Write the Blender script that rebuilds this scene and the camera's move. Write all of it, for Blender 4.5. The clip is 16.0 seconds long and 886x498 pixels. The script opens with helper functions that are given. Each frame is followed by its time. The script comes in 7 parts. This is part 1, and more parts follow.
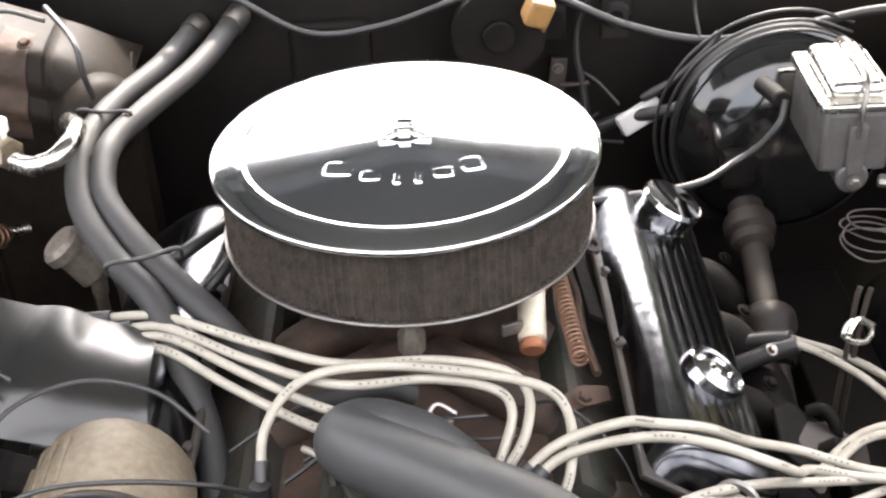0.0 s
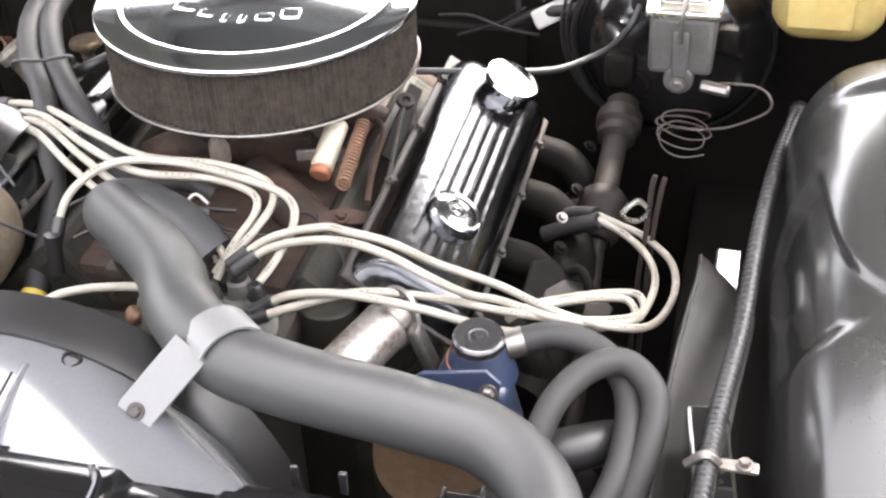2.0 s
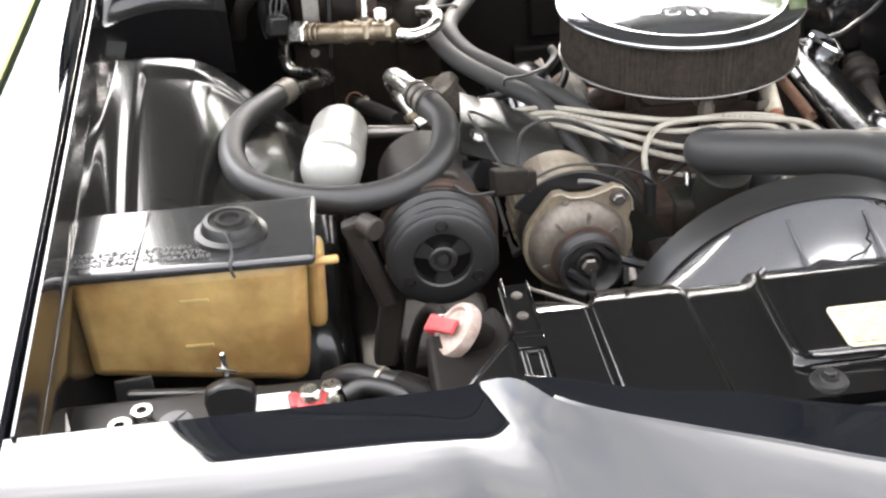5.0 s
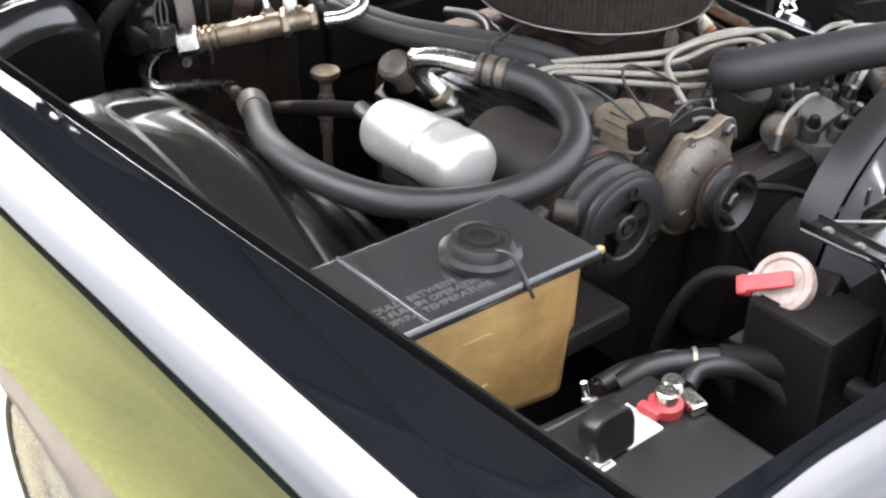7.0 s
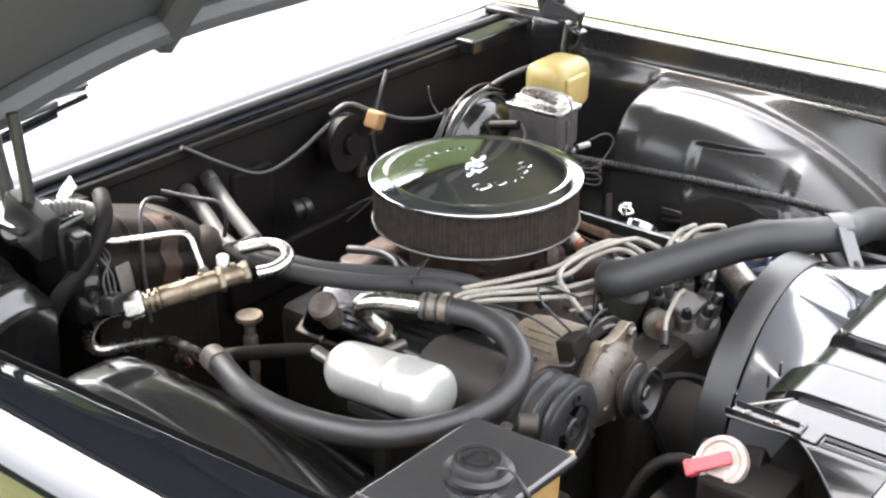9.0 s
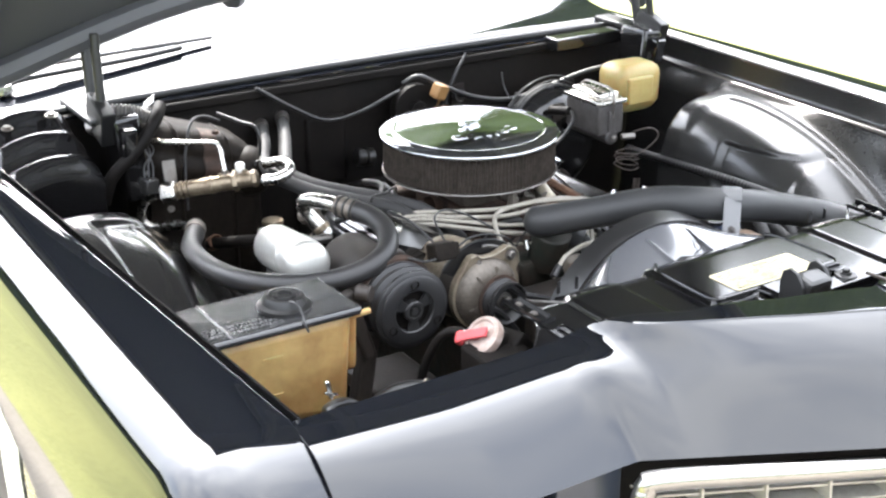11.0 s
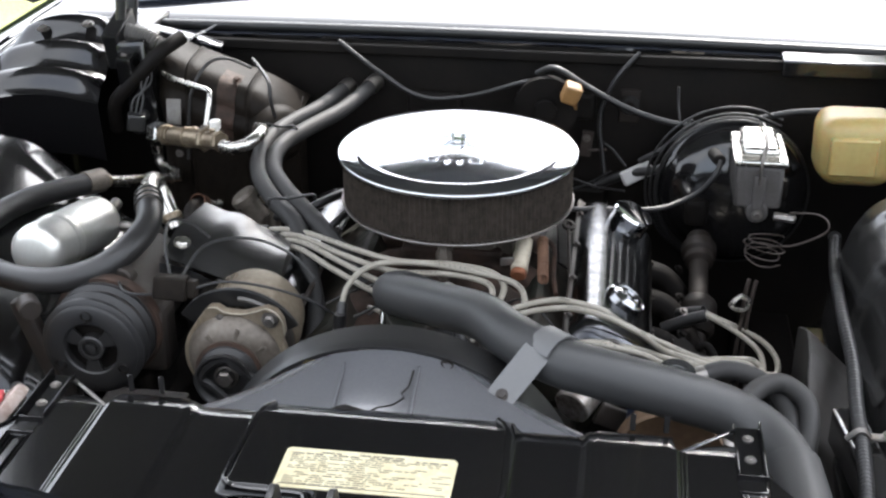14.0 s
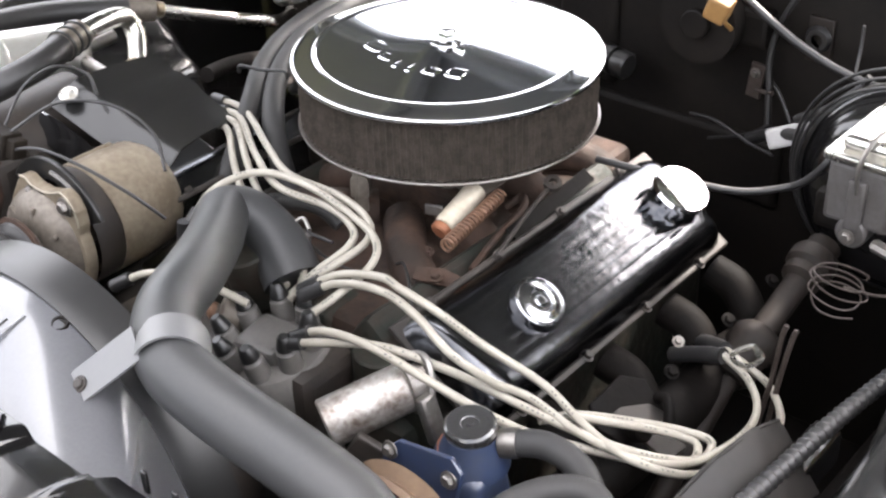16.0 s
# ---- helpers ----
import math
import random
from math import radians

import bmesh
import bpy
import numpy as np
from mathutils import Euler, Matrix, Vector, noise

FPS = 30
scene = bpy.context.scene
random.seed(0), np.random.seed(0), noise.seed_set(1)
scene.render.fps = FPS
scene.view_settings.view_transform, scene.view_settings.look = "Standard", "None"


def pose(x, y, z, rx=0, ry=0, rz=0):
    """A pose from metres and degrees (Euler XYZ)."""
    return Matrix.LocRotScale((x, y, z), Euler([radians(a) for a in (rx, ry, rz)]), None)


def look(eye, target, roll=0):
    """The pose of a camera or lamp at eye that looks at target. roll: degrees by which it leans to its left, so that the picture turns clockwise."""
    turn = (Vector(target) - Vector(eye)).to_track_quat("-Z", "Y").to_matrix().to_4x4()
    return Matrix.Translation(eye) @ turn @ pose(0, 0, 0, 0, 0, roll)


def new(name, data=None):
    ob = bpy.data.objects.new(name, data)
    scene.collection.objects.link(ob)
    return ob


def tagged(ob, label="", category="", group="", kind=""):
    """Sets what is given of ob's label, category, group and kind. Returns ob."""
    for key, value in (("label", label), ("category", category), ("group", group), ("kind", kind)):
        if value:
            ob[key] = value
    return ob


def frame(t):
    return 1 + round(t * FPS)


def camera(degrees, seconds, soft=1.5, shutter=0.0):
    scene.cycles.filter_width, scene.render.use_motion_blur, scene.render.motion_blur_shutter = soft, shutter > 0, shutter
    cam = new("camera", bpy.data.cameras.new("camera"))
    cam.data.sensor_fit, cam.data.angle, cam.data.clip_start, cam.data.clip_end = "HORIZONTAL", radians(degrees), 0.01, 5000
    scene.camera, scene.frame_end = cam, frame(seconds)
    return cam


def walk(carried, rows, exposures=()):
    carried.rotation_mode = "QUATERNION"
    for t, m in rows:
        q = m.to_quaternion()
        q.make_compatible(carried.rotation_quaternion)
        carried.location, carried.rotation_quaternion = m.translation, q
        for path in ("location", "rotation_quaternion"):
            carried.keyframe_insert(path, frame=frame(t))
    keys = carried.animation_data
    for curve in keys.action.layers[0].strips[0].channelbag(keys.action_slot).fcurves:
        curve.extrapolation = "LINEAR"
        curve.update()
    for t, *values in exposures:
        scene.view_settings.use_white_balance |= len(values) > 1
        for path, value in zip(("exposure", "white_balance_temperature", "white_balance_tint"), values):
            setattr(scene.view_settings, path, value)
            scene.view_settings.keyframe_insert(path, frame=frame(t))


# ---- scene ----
cam = camera(37.99, 16.0, soft=2.4)

# seconds, eye, target, roll
PATH = [
    (0.0, (0.0400, -1.0329, 1.5084), (0.0289, 0.0497, 0.7888), -3.02),
    (0.5, (0.1579, -1.1067, 1.5144), (0.1437, -0.0390, 0.7729), -2.81),
    (1.0, (0.2997, -1.1795, 1.5231), (0.2504, -0.1221, 0.7685), -1.50),
    (1.5, (0.4699, -1.2035, 1.5280), (0.2864, -0.1651, 0.7677), -2.89),
    (2.0, (0.5325, -1.2090, 1.5333), (0.2488, -0.1968, 0.7685), -3.01),
    (2.5, (0.5131, -1.2344, 1.5344), (0.1402, -0.2463, 0.7763), -3.81),
    (3.0, (0.4423, -1.3260, 1.5376), (0.0380, -0.3350, 0.7998), -4.74),
    (3.5, (0.2906, -1.5059, 1.5848), (-0.0085, -0.4679, 0.8616), -4.62),
    (4.0, (0.0795, -1.5868, 1.5975), (-0.1221, -0.5042, 0.9065), -5.43),
    (4.3, (-0.0785, -1.6091, 1.5912), (-0.2050, -0.5155, 0.8998), -5.38),
    (4.5, (-0.1926, -1.6503, 1.6061), (-0.2582, -0.5539, 0.9108), -4.61),
    (5.0, (-0.5077, -1.7182, 1.6222), (-0.4140, -0.6153, 0.9404), -3.42),
    (5.2, (-0.6160, -1.7091, 1.6119), (-0.4793, -0.6043, 0.9405), -3.49),
    (7.3, (-1.3987, -1.1177, 1.5712), (-0.5985, -0.3740, 0.8665), 1.97),
    (7.5, (-1.4498, -1.0495, 1.6057), (-0.5904, -0.3622, 0.9135), 2.50),
    (8.0, (-1.4959, -0.9831, 1.6761), (-0.5701, -0.3462, 1.0226), 1.03),
    (8.2, (-1.5081, -0.9826, 1.6884), (-0.5618, -0.3440, 1.0667), 0.87),
    (10.3, (-1.6807, -1.8225, 1.7763), (-0.9008, -0.9090, 1.2792), 0.11),
    (10.5, (-1.6145, -1.9023, 1.7617), (-0.8667, -0.9614, 1.2660), 0.14),
    (11.0, (-1.3430, -2.0389, 1.6971), (-0.7039, -1.0223, 1.1990), -0.40),
    (11.5, (-1.0224, -2.1800, 1.6615), (-0.5311, -1.0820, 1.1686), 0.25),
    (12.0, (-0.7847, -2.3933, 1.7056), (-0.4447, -1.2489, 1.1911), 2.02),
    (12.5, (-0.5186, -2.3420, 1.6941), (-0.3156, -1.1689, 1.1719), 2.39),
    (13.0, (-0.2153, -2.1955, 1.6680), (-0.1668, -1.0094, 1.1380), 0.57),
    (13.5, (0.0350, -1.9999, 1.6490), (-0.0762, -0.8232, 1.1076), -0.57),
    (14.0, (0.2311, -1.7662, 1.6362), (0.0641, -0.6082, 1.0695), -0.06),
    (14.5, (0.4694, -1.5663, 1.5836), (0.1882, -0.4378, 1.0028), -0.79),
    (15.0, (0.6319, -1.3616, 1.5351), (0.2154, -0.2867, 0.9342), -0.89),
    (15.5, (0.7414, -1.1694, 1.5185), (0.1993, -0.1816, 0.8702), -0.63),
    (16.0, (0.8777, -1.0208, 1.5291), (0.1535, -0.1966, 0.8318), -1.84),
]
walk(cam, [(t, look(eye, target, roll)) for t, eye, target, roll in PATH], exposures=[(0.0, 3.34, 6950, 14), (1.0, 3.75, 6950, 15), (2.0, 3.68, 6950, 15), (2.5, 3.3, 6950, 15), (3.5, 2.97, 7050, 13), (4.3, 2.4, 7050, 12), (5.2, 3.1, 6900, 11.5), (7.3, 2.75, 6600, 12), (8.2, 2.85, 6800, 12), (10.3, 3.26, 6500, 11), (11.0, 2.87, 6400, 10), (12.0, 2.24, 6100, 9.5), (13.0, 1.93, 6000, 9.5), (14.0, 2.2, 6400, 10), (14.5, 2.68, 6500, 11), (15.0, 3.2, 6700, 12), (15.5, 3.34, 6800, 13), (16.0, 3.17, 6800, 13.5)])

# ---- light ----
SUN_ELEVATION, SUN_AZIMUTH = radians(50), radians(14)   # azimuth measured clockwise from +y
world = bpy.data.worlds.new("sky")
scene.world = world
world.use_nodes = True
wn = world.node_tree
sky = wn.nodes.new("ShaderNodeTexSky")
sky.sky_type = "NISHITA"
sky.sun_disc = False
sky.sun_elevation = SUN_ELEVATION
sky.sun_rotation = SUN_AZIMUTH
sky.air_density, sky.dust_density, sky.ozone_density = 1.0, 4.0, 1.0
wn.nodes["Background"].inputs["Strength"].default_value = 0.15
# thin cloud over the blue
cover = wn.nodes.new("ShaderNodeTexNoise")
cover.inputs["Scale"].default_value, cover.inputs["Detail"].default_value, cover.inputs["Roughness"].default_value = 2.4, 5.0, 0.55
where = wn.nodes.new("ShaderNodeTexCoord")
wn.links.new(where.outputs["Generated"], cover.inputs["Vector"])
amount = wn.nodes.new("ShaderNodeMapRange")
amount.inputs["From Min"].default_value, amount.inputs["From Max"].default_value = 0.35, 0.65
amount.inputs["To Min"].default_value, amount.inputs["To Max"].default_value = 0.45, 0.95
wn.links.new(cover.outputs["Fac"], amount.inputs["Value"])
cloud = wn.nodes.new("ShaderNodeMix")
cloud.data_type = "RGBA"
# the haze is brighter towards the sun
toward = wn.nodes.new("ShaderNodeVectorMath")
toward.operation = "DOT_PRODUCT"
toward.inputs[1].default_value = (math.sin(SUN_AZIMUTH) * math.cos(SUN_ELEVATION), math.cos(SUN_AZIMUTH) * math.cos(SUN_ELEVATION), math.sin(SUN_ELEVATION))
wn.links.new(where.outputs["Generated"], toward.inputs[0])
spread = wn.nodes.new("ShaderNodeMapRange")
spread.inputs["From Min"].default_value, spread.inputs["From Max"].default_value = -1.0, 1.0
wn.links.new(toward.outputs["Value"], spread.inputs["Value"])
glow = wn.nodes.new("ShaderNodeMath")
glow.operation = "POWER"
glow.inputs[1].default_value = 9.0
wn.links.new(spread.outputs[0], glow.inputs[0])
bright = wn.nodes.new("ShaderNodeMath")
bright.operation = "MULTIPLY_ADD"
bright.inputs[1].default_value, bright.inputs[2].default_value = 22.0, 4.6
wn.links.new(glow.outputs[0], bright.inputs[0])
tint = wn.nodes.new("ShaderNodeVectorMath")
tint.operation = "SCALE"
tint.inputs[0].default_value = (0.97, 0.99, 1.03)
wn.links.new(bright.outputs[0], tint.inputs["Scale"])
wn.links.new(tint.outputs[0], cloud.inputs["B"])
wn.links.new(amount.outputs[0], cloud.inputs["Factor"])
wn.links.new(sky.outputs[0], cloud.inputs["A"])
wn.links.new(cloud.outputs["Result"], wn.nodes["Background"].inputs["Color"])
sun_data = bpy.data.lights.new("sun", "SUN")
sun_data.energy, sun_data.angle, sun_data.color = 2.0, radians(3.0), (1.0, 0.96, 0.9)
sun = new("sun", sun_data)
sun_way = Vector((math.sin(SUN_AZIMUTH) * math.cos(SUN_ELEVATION), math.cos(SUN_AZIMUTH) * math.cos(SUN_ELEVATION), math.sin(SUN_ELEVATION)))
sun.matrix_world = look(sun_way * 50, (0, 0, 0))

# ---- building helpers ----
ORIGIN = {}


def thing(name, at, label, category, group="", kind=""):
    """An Empty at the base of a thing; its parts hang under it."""
    ob = new(name)
    ob.empty_display_size = 0.05
    ob.location = at
    ORIGIN[ob.name] = Vector(at)
    return tagged(ob, label, category, group, kind)


def part(name, bm, material, parent=None, label="", sharp=38):
    """Links a bmesh, built in world places, as one mesh object under a thing or a part."""
    if isinstance(bm, list):
        return [part(name, b, material, parent, label, sharp) for b in bm][0]
    at = ORIGIN[parent.name] if parent else Vector((0, 0, 0))
    if at.length:
        bm.transform(Matrix.Translation(-at))
    bmesh.ops.recalc_face_normals(bm, faces=bm.faces)
    limit = radians(sharp)
    for f in bm.faces:
        f.smooth = f.material_index == 0          # large flat sides keep flat normals
        f.material_index = 0
    for e in bm.edges:
        e.smooth = len(e.link_faces) != 2 or e.calc_face_angle(0.0) < limit
    me = bpy.data.meshes.new(name)
    bm.to_mesh(me)
    bm.free()
    me.materials.append(material)
    ob = new(name, me)
    ORIGIN[ob.name] = at
    if parent:
        ob.parent = parent
    if label:
        ob["label"] = label
    return ob


def each(*bms):
    """Pieces that become parts of their own."""
    return list(bms)


def join(*bms):
    out = bmesh.new()
    for b in bms:
        me = bpy.data.meshes.new("tmp")
        b.to_mesh(me)
        b.free()
        out.from_mesh(me)
        bpy.data.meshes.remove(me)
    return out


def box(c, size, turn=(0, 0, 0), bevel=0.004, segments=2):
    bm = bmesh.new()
    bmesh.ops.create_cube(bm, size=1.0)
    bm.transform(Matrix.Diagonal((*size, 1)))
    if bevel:
        bmesh.ops.bevel(bm, geom=list(bm.edges), offset=min(bevel, 0.45 * min(size)), segments=segments, affect="EDGES", profile=0.5)
        bm.normal_update()
        for f in bm.faces:
            f.material_index = int(max(abs(n) for n in f.normal) > 0.999)
    bm.transform(pose(*c, *turn))
    return bm


def lathe(profile, m=None, n=32, closed=True):
    """Turns (radius, height) pairs round the local z axis and lays the result by m."""
    bm = bmesh.new()
    rings = []
    for r, z in profile:
        if r < 1e-6:
            rings.append([bm.verts.new((0, 0, z))])
        else:
            rings.append([bm.verts.new((r * math.cos(2 * math.pi * k / n), r * math.sin(2 * math.pi * k / n), z)) for k in range(n)])
    for a, b in zip(rings, rings[1:]):
        for k in range(n):
            j = (k + 1) % n
            if len(a) == 1 and len(b) == 1:
                continue
            if len(a) == 1:
                bm.faces.new((a[0], b[k], b[j]))
            elif len(b) == 1:
                bm.faces.new((a[k], b[0], a[j]))
            else:
                bm.faces.new((a[k], b[k], b[j], a[j]))
    if m is not None:
        bm.transform(m)
    return bm


def axis(at, way, roll=0.0):
    """A pose at a place whose z axis points along way."""
    return Matrix.Translation(at) @ Vector(way).to_track_quat("Z", "Y").to_matrix().to_4x4() @ Matrix.Rotation(radians(roll), 4, "Z")


def rod(a, b, r, n=16, bevel=0.002, r2=None):
    a, b = Vector(a), Vector(b)
    h = (b - a).length
    r2 = r if r2 is None else r2
    e = min(bevel, r * 0.5, r2 * 0.5, h * 0.3)
    return lathe([(0, 0), (r - e, 0), (r, e), (r2, h - e), (r2 - e, h), (0, h)], axis(a, b - a), n)


def smooth_path(pts, per=8, closed=False):
    """A Catmull-Rom curve through the points."""
    P = [Vector(p) for p in pts]
    if closed:
        P = [P[-1]] + P + P[:2]
    else:
        P = [P[0] * 2 - P[1]] + P + [P[-1] * 2 - P[-2]]
    out = []
    for i in range(1, len(P) - 2):
        for k in range(per):
            t = k / per
            a, b, c, d = P[i - 1], P[i], P[i + 1], P[i + 2]
            out.append(0.5 * ((2 * b) + (c - a) * t + (2 * a - 5 * b + 4 * c - d) * t * t + (3 * b - a - 3 * c + d) * t ** 3))
    if not closed:
        out.append(P[-2])
    return out


def tube(pts, r, n=10, per=8, closed=False, shape=None, smooth=True, caps=True):
    """A round hose or wire along the points; shape(s) scales the radius along its length, s from 0 to 1."""
    path = smooth_path(pts, per, closed) if smooth else [Vector(p) for p in pts]
    bm = bmesh.new()
    m = len(path)
    side = None
    rings = []
    for i, p in enumerate(path):
        a = path[(i - 1) % m] if closed or i else path[0]
        b = path[(i + 1) % m] if closed or i < m - 1 else path[-1]
        way = (b - a).normalized()
        if side is None:
            side = way.orthogonal().normalized()
        side = (side - way * side.dot(way)).normalized()
        up = way.cross(side)
        q = r * (shape(i / (m - 1)) if shape else 1.0)
        rings.append([bm.verts.new(p + (side * math.cos(2 * math.pi * k / n) + up * math.sin(2 * math.pi * k / n)) * q) for k in range(n)])
    pairs = list(zip(rings, rings[1:])) + ([(rings[-1], rings[0])] if closed else [])
    for a, b in pairs:
        for k in range(n):
            j = (k + 1) % n
            bm.faces.new((a[k], a[j], b[j], b[k]))
    if caps and not closed:
        bm.faces.new(rings[0][::-1])
        bm.faces.new(rings[-1])
    return bm


def prism(outline, h, m=None, bevel=0.0):
    """A flat outline of (x, y) pairs, h thick along the local z, laid by m."""
    bm = bmesh.new()
    low = [bm.verts.new((x, y, 0)) for x, y in outline]
    f = bm.faces.new(low)
    top = bmesh.ops.extrude_face_region(bm, geom=[f])["geom"]
    bmesh.ops.translate(bm, vec=(0, 0, h), verts=[v for v in top if isinstance(v, bmesh.types.BMVert)])
    if bevel:
        bmesh.ops.bevel(bm, geom=list(bm.edges), offset=bevel, segments=2, affect="EDGES", profile=0.5)
        bm.normal_update()
        for f in bm.faces:
            f.material_index = int(abs(f.normal.z) > 0.999)
    if m is not None:
        bm.transform(m)
    return bm


def sheet(fn, nu, nv, thick=0.003, down=None):
    """A curved panel fn(u, v), u and v from 0 to 1, with thickness."""
    bm = bmesh.new()
    grid = [[bm.verts.new(fn(i / nu, j / nv)) for j in range(nv + 1)] for i in range(nu + 1)]
    for i in range(nu):
        for j in range(nv):
            bm.faces.new((grid[i][j], grid[i + 1][j], grid[i + 1][j + 1], grid[i][j + 1]))
    bm.normal_update()
    if thick:
        way = {v: (Vector(down) if down else v.normal.copy()) for v in bm.verts}
        faces = list(bm.faces)
        under = {v: bm.verts.new(v.co - way[v] * thick) for v in list(bm.verts)}
        rim = [e for e in bm.edges if len(e.link_faces) == 1]
        for f in faces:
            bm.faces.new([under[v] for v in reversed(f.verts)])
        for e in rim:
            a, b = e.verts
            bm.faces.new((a, b, under[b], under[a]))
    return bm


def table(rows, x):
    """Linear look-up in rows of (x, value...)."""
    if x <= rows[0][0]:
        return rows[0][1:]
    for a, b in zip(rows, rows[1:]):
        if x <= b[0]:
            w = (x - a[0]) / (b[0] - a[0])
            return tuple(p + (q - p) * w for p, q in zip(a[1:], b[1:]))
    return rows[-1][1:]


def flow(rows, x):
    """Smooth look-up in rows of (x, value...): a curve through them without overshoot."""
    n = len(rows)
    if x <= rows[0][0]:
        return rows[0][1:]
    if x >= rows[-1][0]:
        return rows[-1][1:]
    i = next(k for k in range(n - 1) if x <= rows[k + 1][0])
    h = rows[i + 1][0] - rows[i][0]
    t = (x - rows[i][0]) / h
    out = []
    for c in range(1, len(rows[0])):
        def slope(k):
            if k == 0 or k == n - 1:
                j = min(k, n - 2)
                return (rows[j + 1][c] - rows[j][c]) / (rows[j + 1][0] - rows[j][0])
            return (rows[k + 1][c] - rows[k - 1][c]) / (rows[k + 1][0] - rows[k - 1][0])
        a, b, p, q = rows[i][c], rows[i + 1][c], slope(i) * h, slope(i + 1) * h
        out.append((2 * t ** 3 - 3 * t * t + 1) * a + (t ** 3 - 2 * t * t + t) * p + (3 * t * t - 2 * t ** 3) * b + (t ** 3 - t * t) * q)
    return tuple(out)


def coil(a, b, r, turns, wire, n=6, per=14):
    """A coil spring from a to b."""
    m = axis(a, Vector(b) - Vector(a))
    h = (Vector(b) - Vector(a)).length
    k = int(turns * per)
    return tube([m @ Vector((r * math.cos(2 * math.pi * i / per), r * math.sin(2 * math.pi * i / per), h * i / k)) for i in range(k + 1)], wire, n, smooth=False)


def bolt(at, way, r=0.007, h=0.006):
    """A hexagonal bolt head on a washer."""
    m = axis(at, way)
    return join(lathe([(0, 0), (r * 1.45, 0), (r * 1.45, 0.0015), (0, 0.0015)], m, 16), lathe([(r, 0.001), (r, h * 0.8), (r * 0.8, h), (0, h)], m, 6))


def material(name, colour, rough=0.5, metal=0.0, second=None, scale=12.0, amount=0.5, fine=140.0, bump=0.15, depth=0.001, coat=0.0, rough_vary=0.12, **more):
    """A surface whose colour wanders between two tones at two scales, with a fine relief and uneven gloss."""
    m = bpy.data.materials.new(name)
    m.use_nodes = True
    nt = m.node_tree
    bs = nt.nodes["Principled BSDF"]
    at = nt.nodes.new("ShaderNodeTexCoord")
    big = nt.nodes.new("ShaderNodeTexNoise")
    big.inputs["Scale"].default_value, big.inputs["Detail"].default_value, big.inputs["Roughness"].default_value = scale, 6.0, 0.6
    small = nt.nodes.new("ShaderNodeTexNoise")
    small.inputs["Scale"].default_value, small.inputs["Detail"].default_value = fine, 4.0
    for node in (big, small):
        nt.links.new(at.outputs["Object"], node.inputs["Vector"])
    ramp = nt.nodes.new("ShaderNodeMapRange")
    ramp.inputs["From Min"].default_value, ramp.inputs["From Max"].default_value = 0.38, 0.66
    mixf = nt.nodes.new("ShaderNodeMath")
    mixf.operation = "MULTIPLY_ADD"
    mixf.inputs[1].default_value, mixf.inputs[2].default_value = 0.35, 0.0
    nt.links.new(small.outputs["Fac"], mixf.inputs[0])
    add = nt.nodes.new("ShaderNodeMath")
    add.operation = "MULTIPLY_ADD"
    add.inputs[1].default_value = 0.75
    nt.links.new(big.outputs["Fac"], add.inputs[0])
    nt.links.new(mixf.outputs[0], add.inputs[2])
    nt.links.new(add.outputs[0], ramp.inputs["Value"])
    mix = nt.nodes.new("ShaderNodeMix")
    mix.data_type = "RGBA"
    second = second or tuple(c * 0.6 for c in colour)
    mix.inputs["A"].default_value = (*colour, 1)
    mix.inputs["B"].default_value = (*(c + (d - c) * amount for c, d in zip(colour, second)), 1)
    nt.links.new(ramp.outputs[0], mix.inputs["Factor"])
    nt.links.new(mix.outputs["Result"], bs.inputs["Base Color"])
    gloss = nt.nodes.new("ShaderNodeMapRange")
    gloss.inputs["To Min"].default_value, gloss.inputs["To Max"].default_value = max(0.01, rough - rough_vary), min(1.0, rough + rough_vary)
    nt.links.new(add.outputs[0], gloss.inputs["Value"])
    nt.links.new(gloss.outputs[0], bs.inputs["Roughness"])
    bs.inputs["Metallic"].default_value = metal
    if coat:
        bs.inputs["Coat Weight"].default_value, bs.inputs["Coat Roughness"].default_value = coat, 0.04
    if bump:
        relief = nt.nodes.new("ShaderNodeBump")
        relief.inputs["Strength"].default_value, relief.inputs["Distance"].default_value = bump, depth
        nt.links.new(add.outputs[0], relief.inputs["Height"])
        nt.links.new(relief.outputs[0], bs.inputs["Normal"])
    for key, value in more.items():
        bs.inputs[key.replace("_", " ")].default_value = value
    return m


PAINT = material("slate_paint", (0.0028, 0.0034, 0.0050), 0.5, 0.0, (0.0036, 0.0042, 0.0060), 3, 0.6, 900, 0.0, coat=1.0, rough_vary=0.04, Specular_IOR_Level=0.0, Coat_IOR=1.75)
BLACK_PAINT = material("black_paint", (0.0045, 0.0045, 0.005), 0.15, 0.0, (0.011, 0.010, 0.0095), 7, 0.5, 60, 0.08, 0.001, coat=0.5, rough_vary=0.06)
BLACK_SATIN = material("black_satin", (0.007, 0.007, 0.0075), 0.36, 0.0, (0.018, 0.017, 0.015), 9, 0.5, 120, 0.2, 0.001)
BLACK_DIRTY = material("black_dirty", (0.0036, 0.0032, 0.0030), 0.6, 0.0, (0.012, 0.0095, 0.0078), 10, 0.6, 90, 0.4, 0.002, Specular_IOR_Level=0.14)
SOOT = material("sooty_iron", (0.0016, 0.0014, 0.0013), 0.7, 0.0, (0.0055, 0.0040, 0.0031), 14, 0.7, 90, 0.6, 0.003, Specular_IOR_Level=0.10)
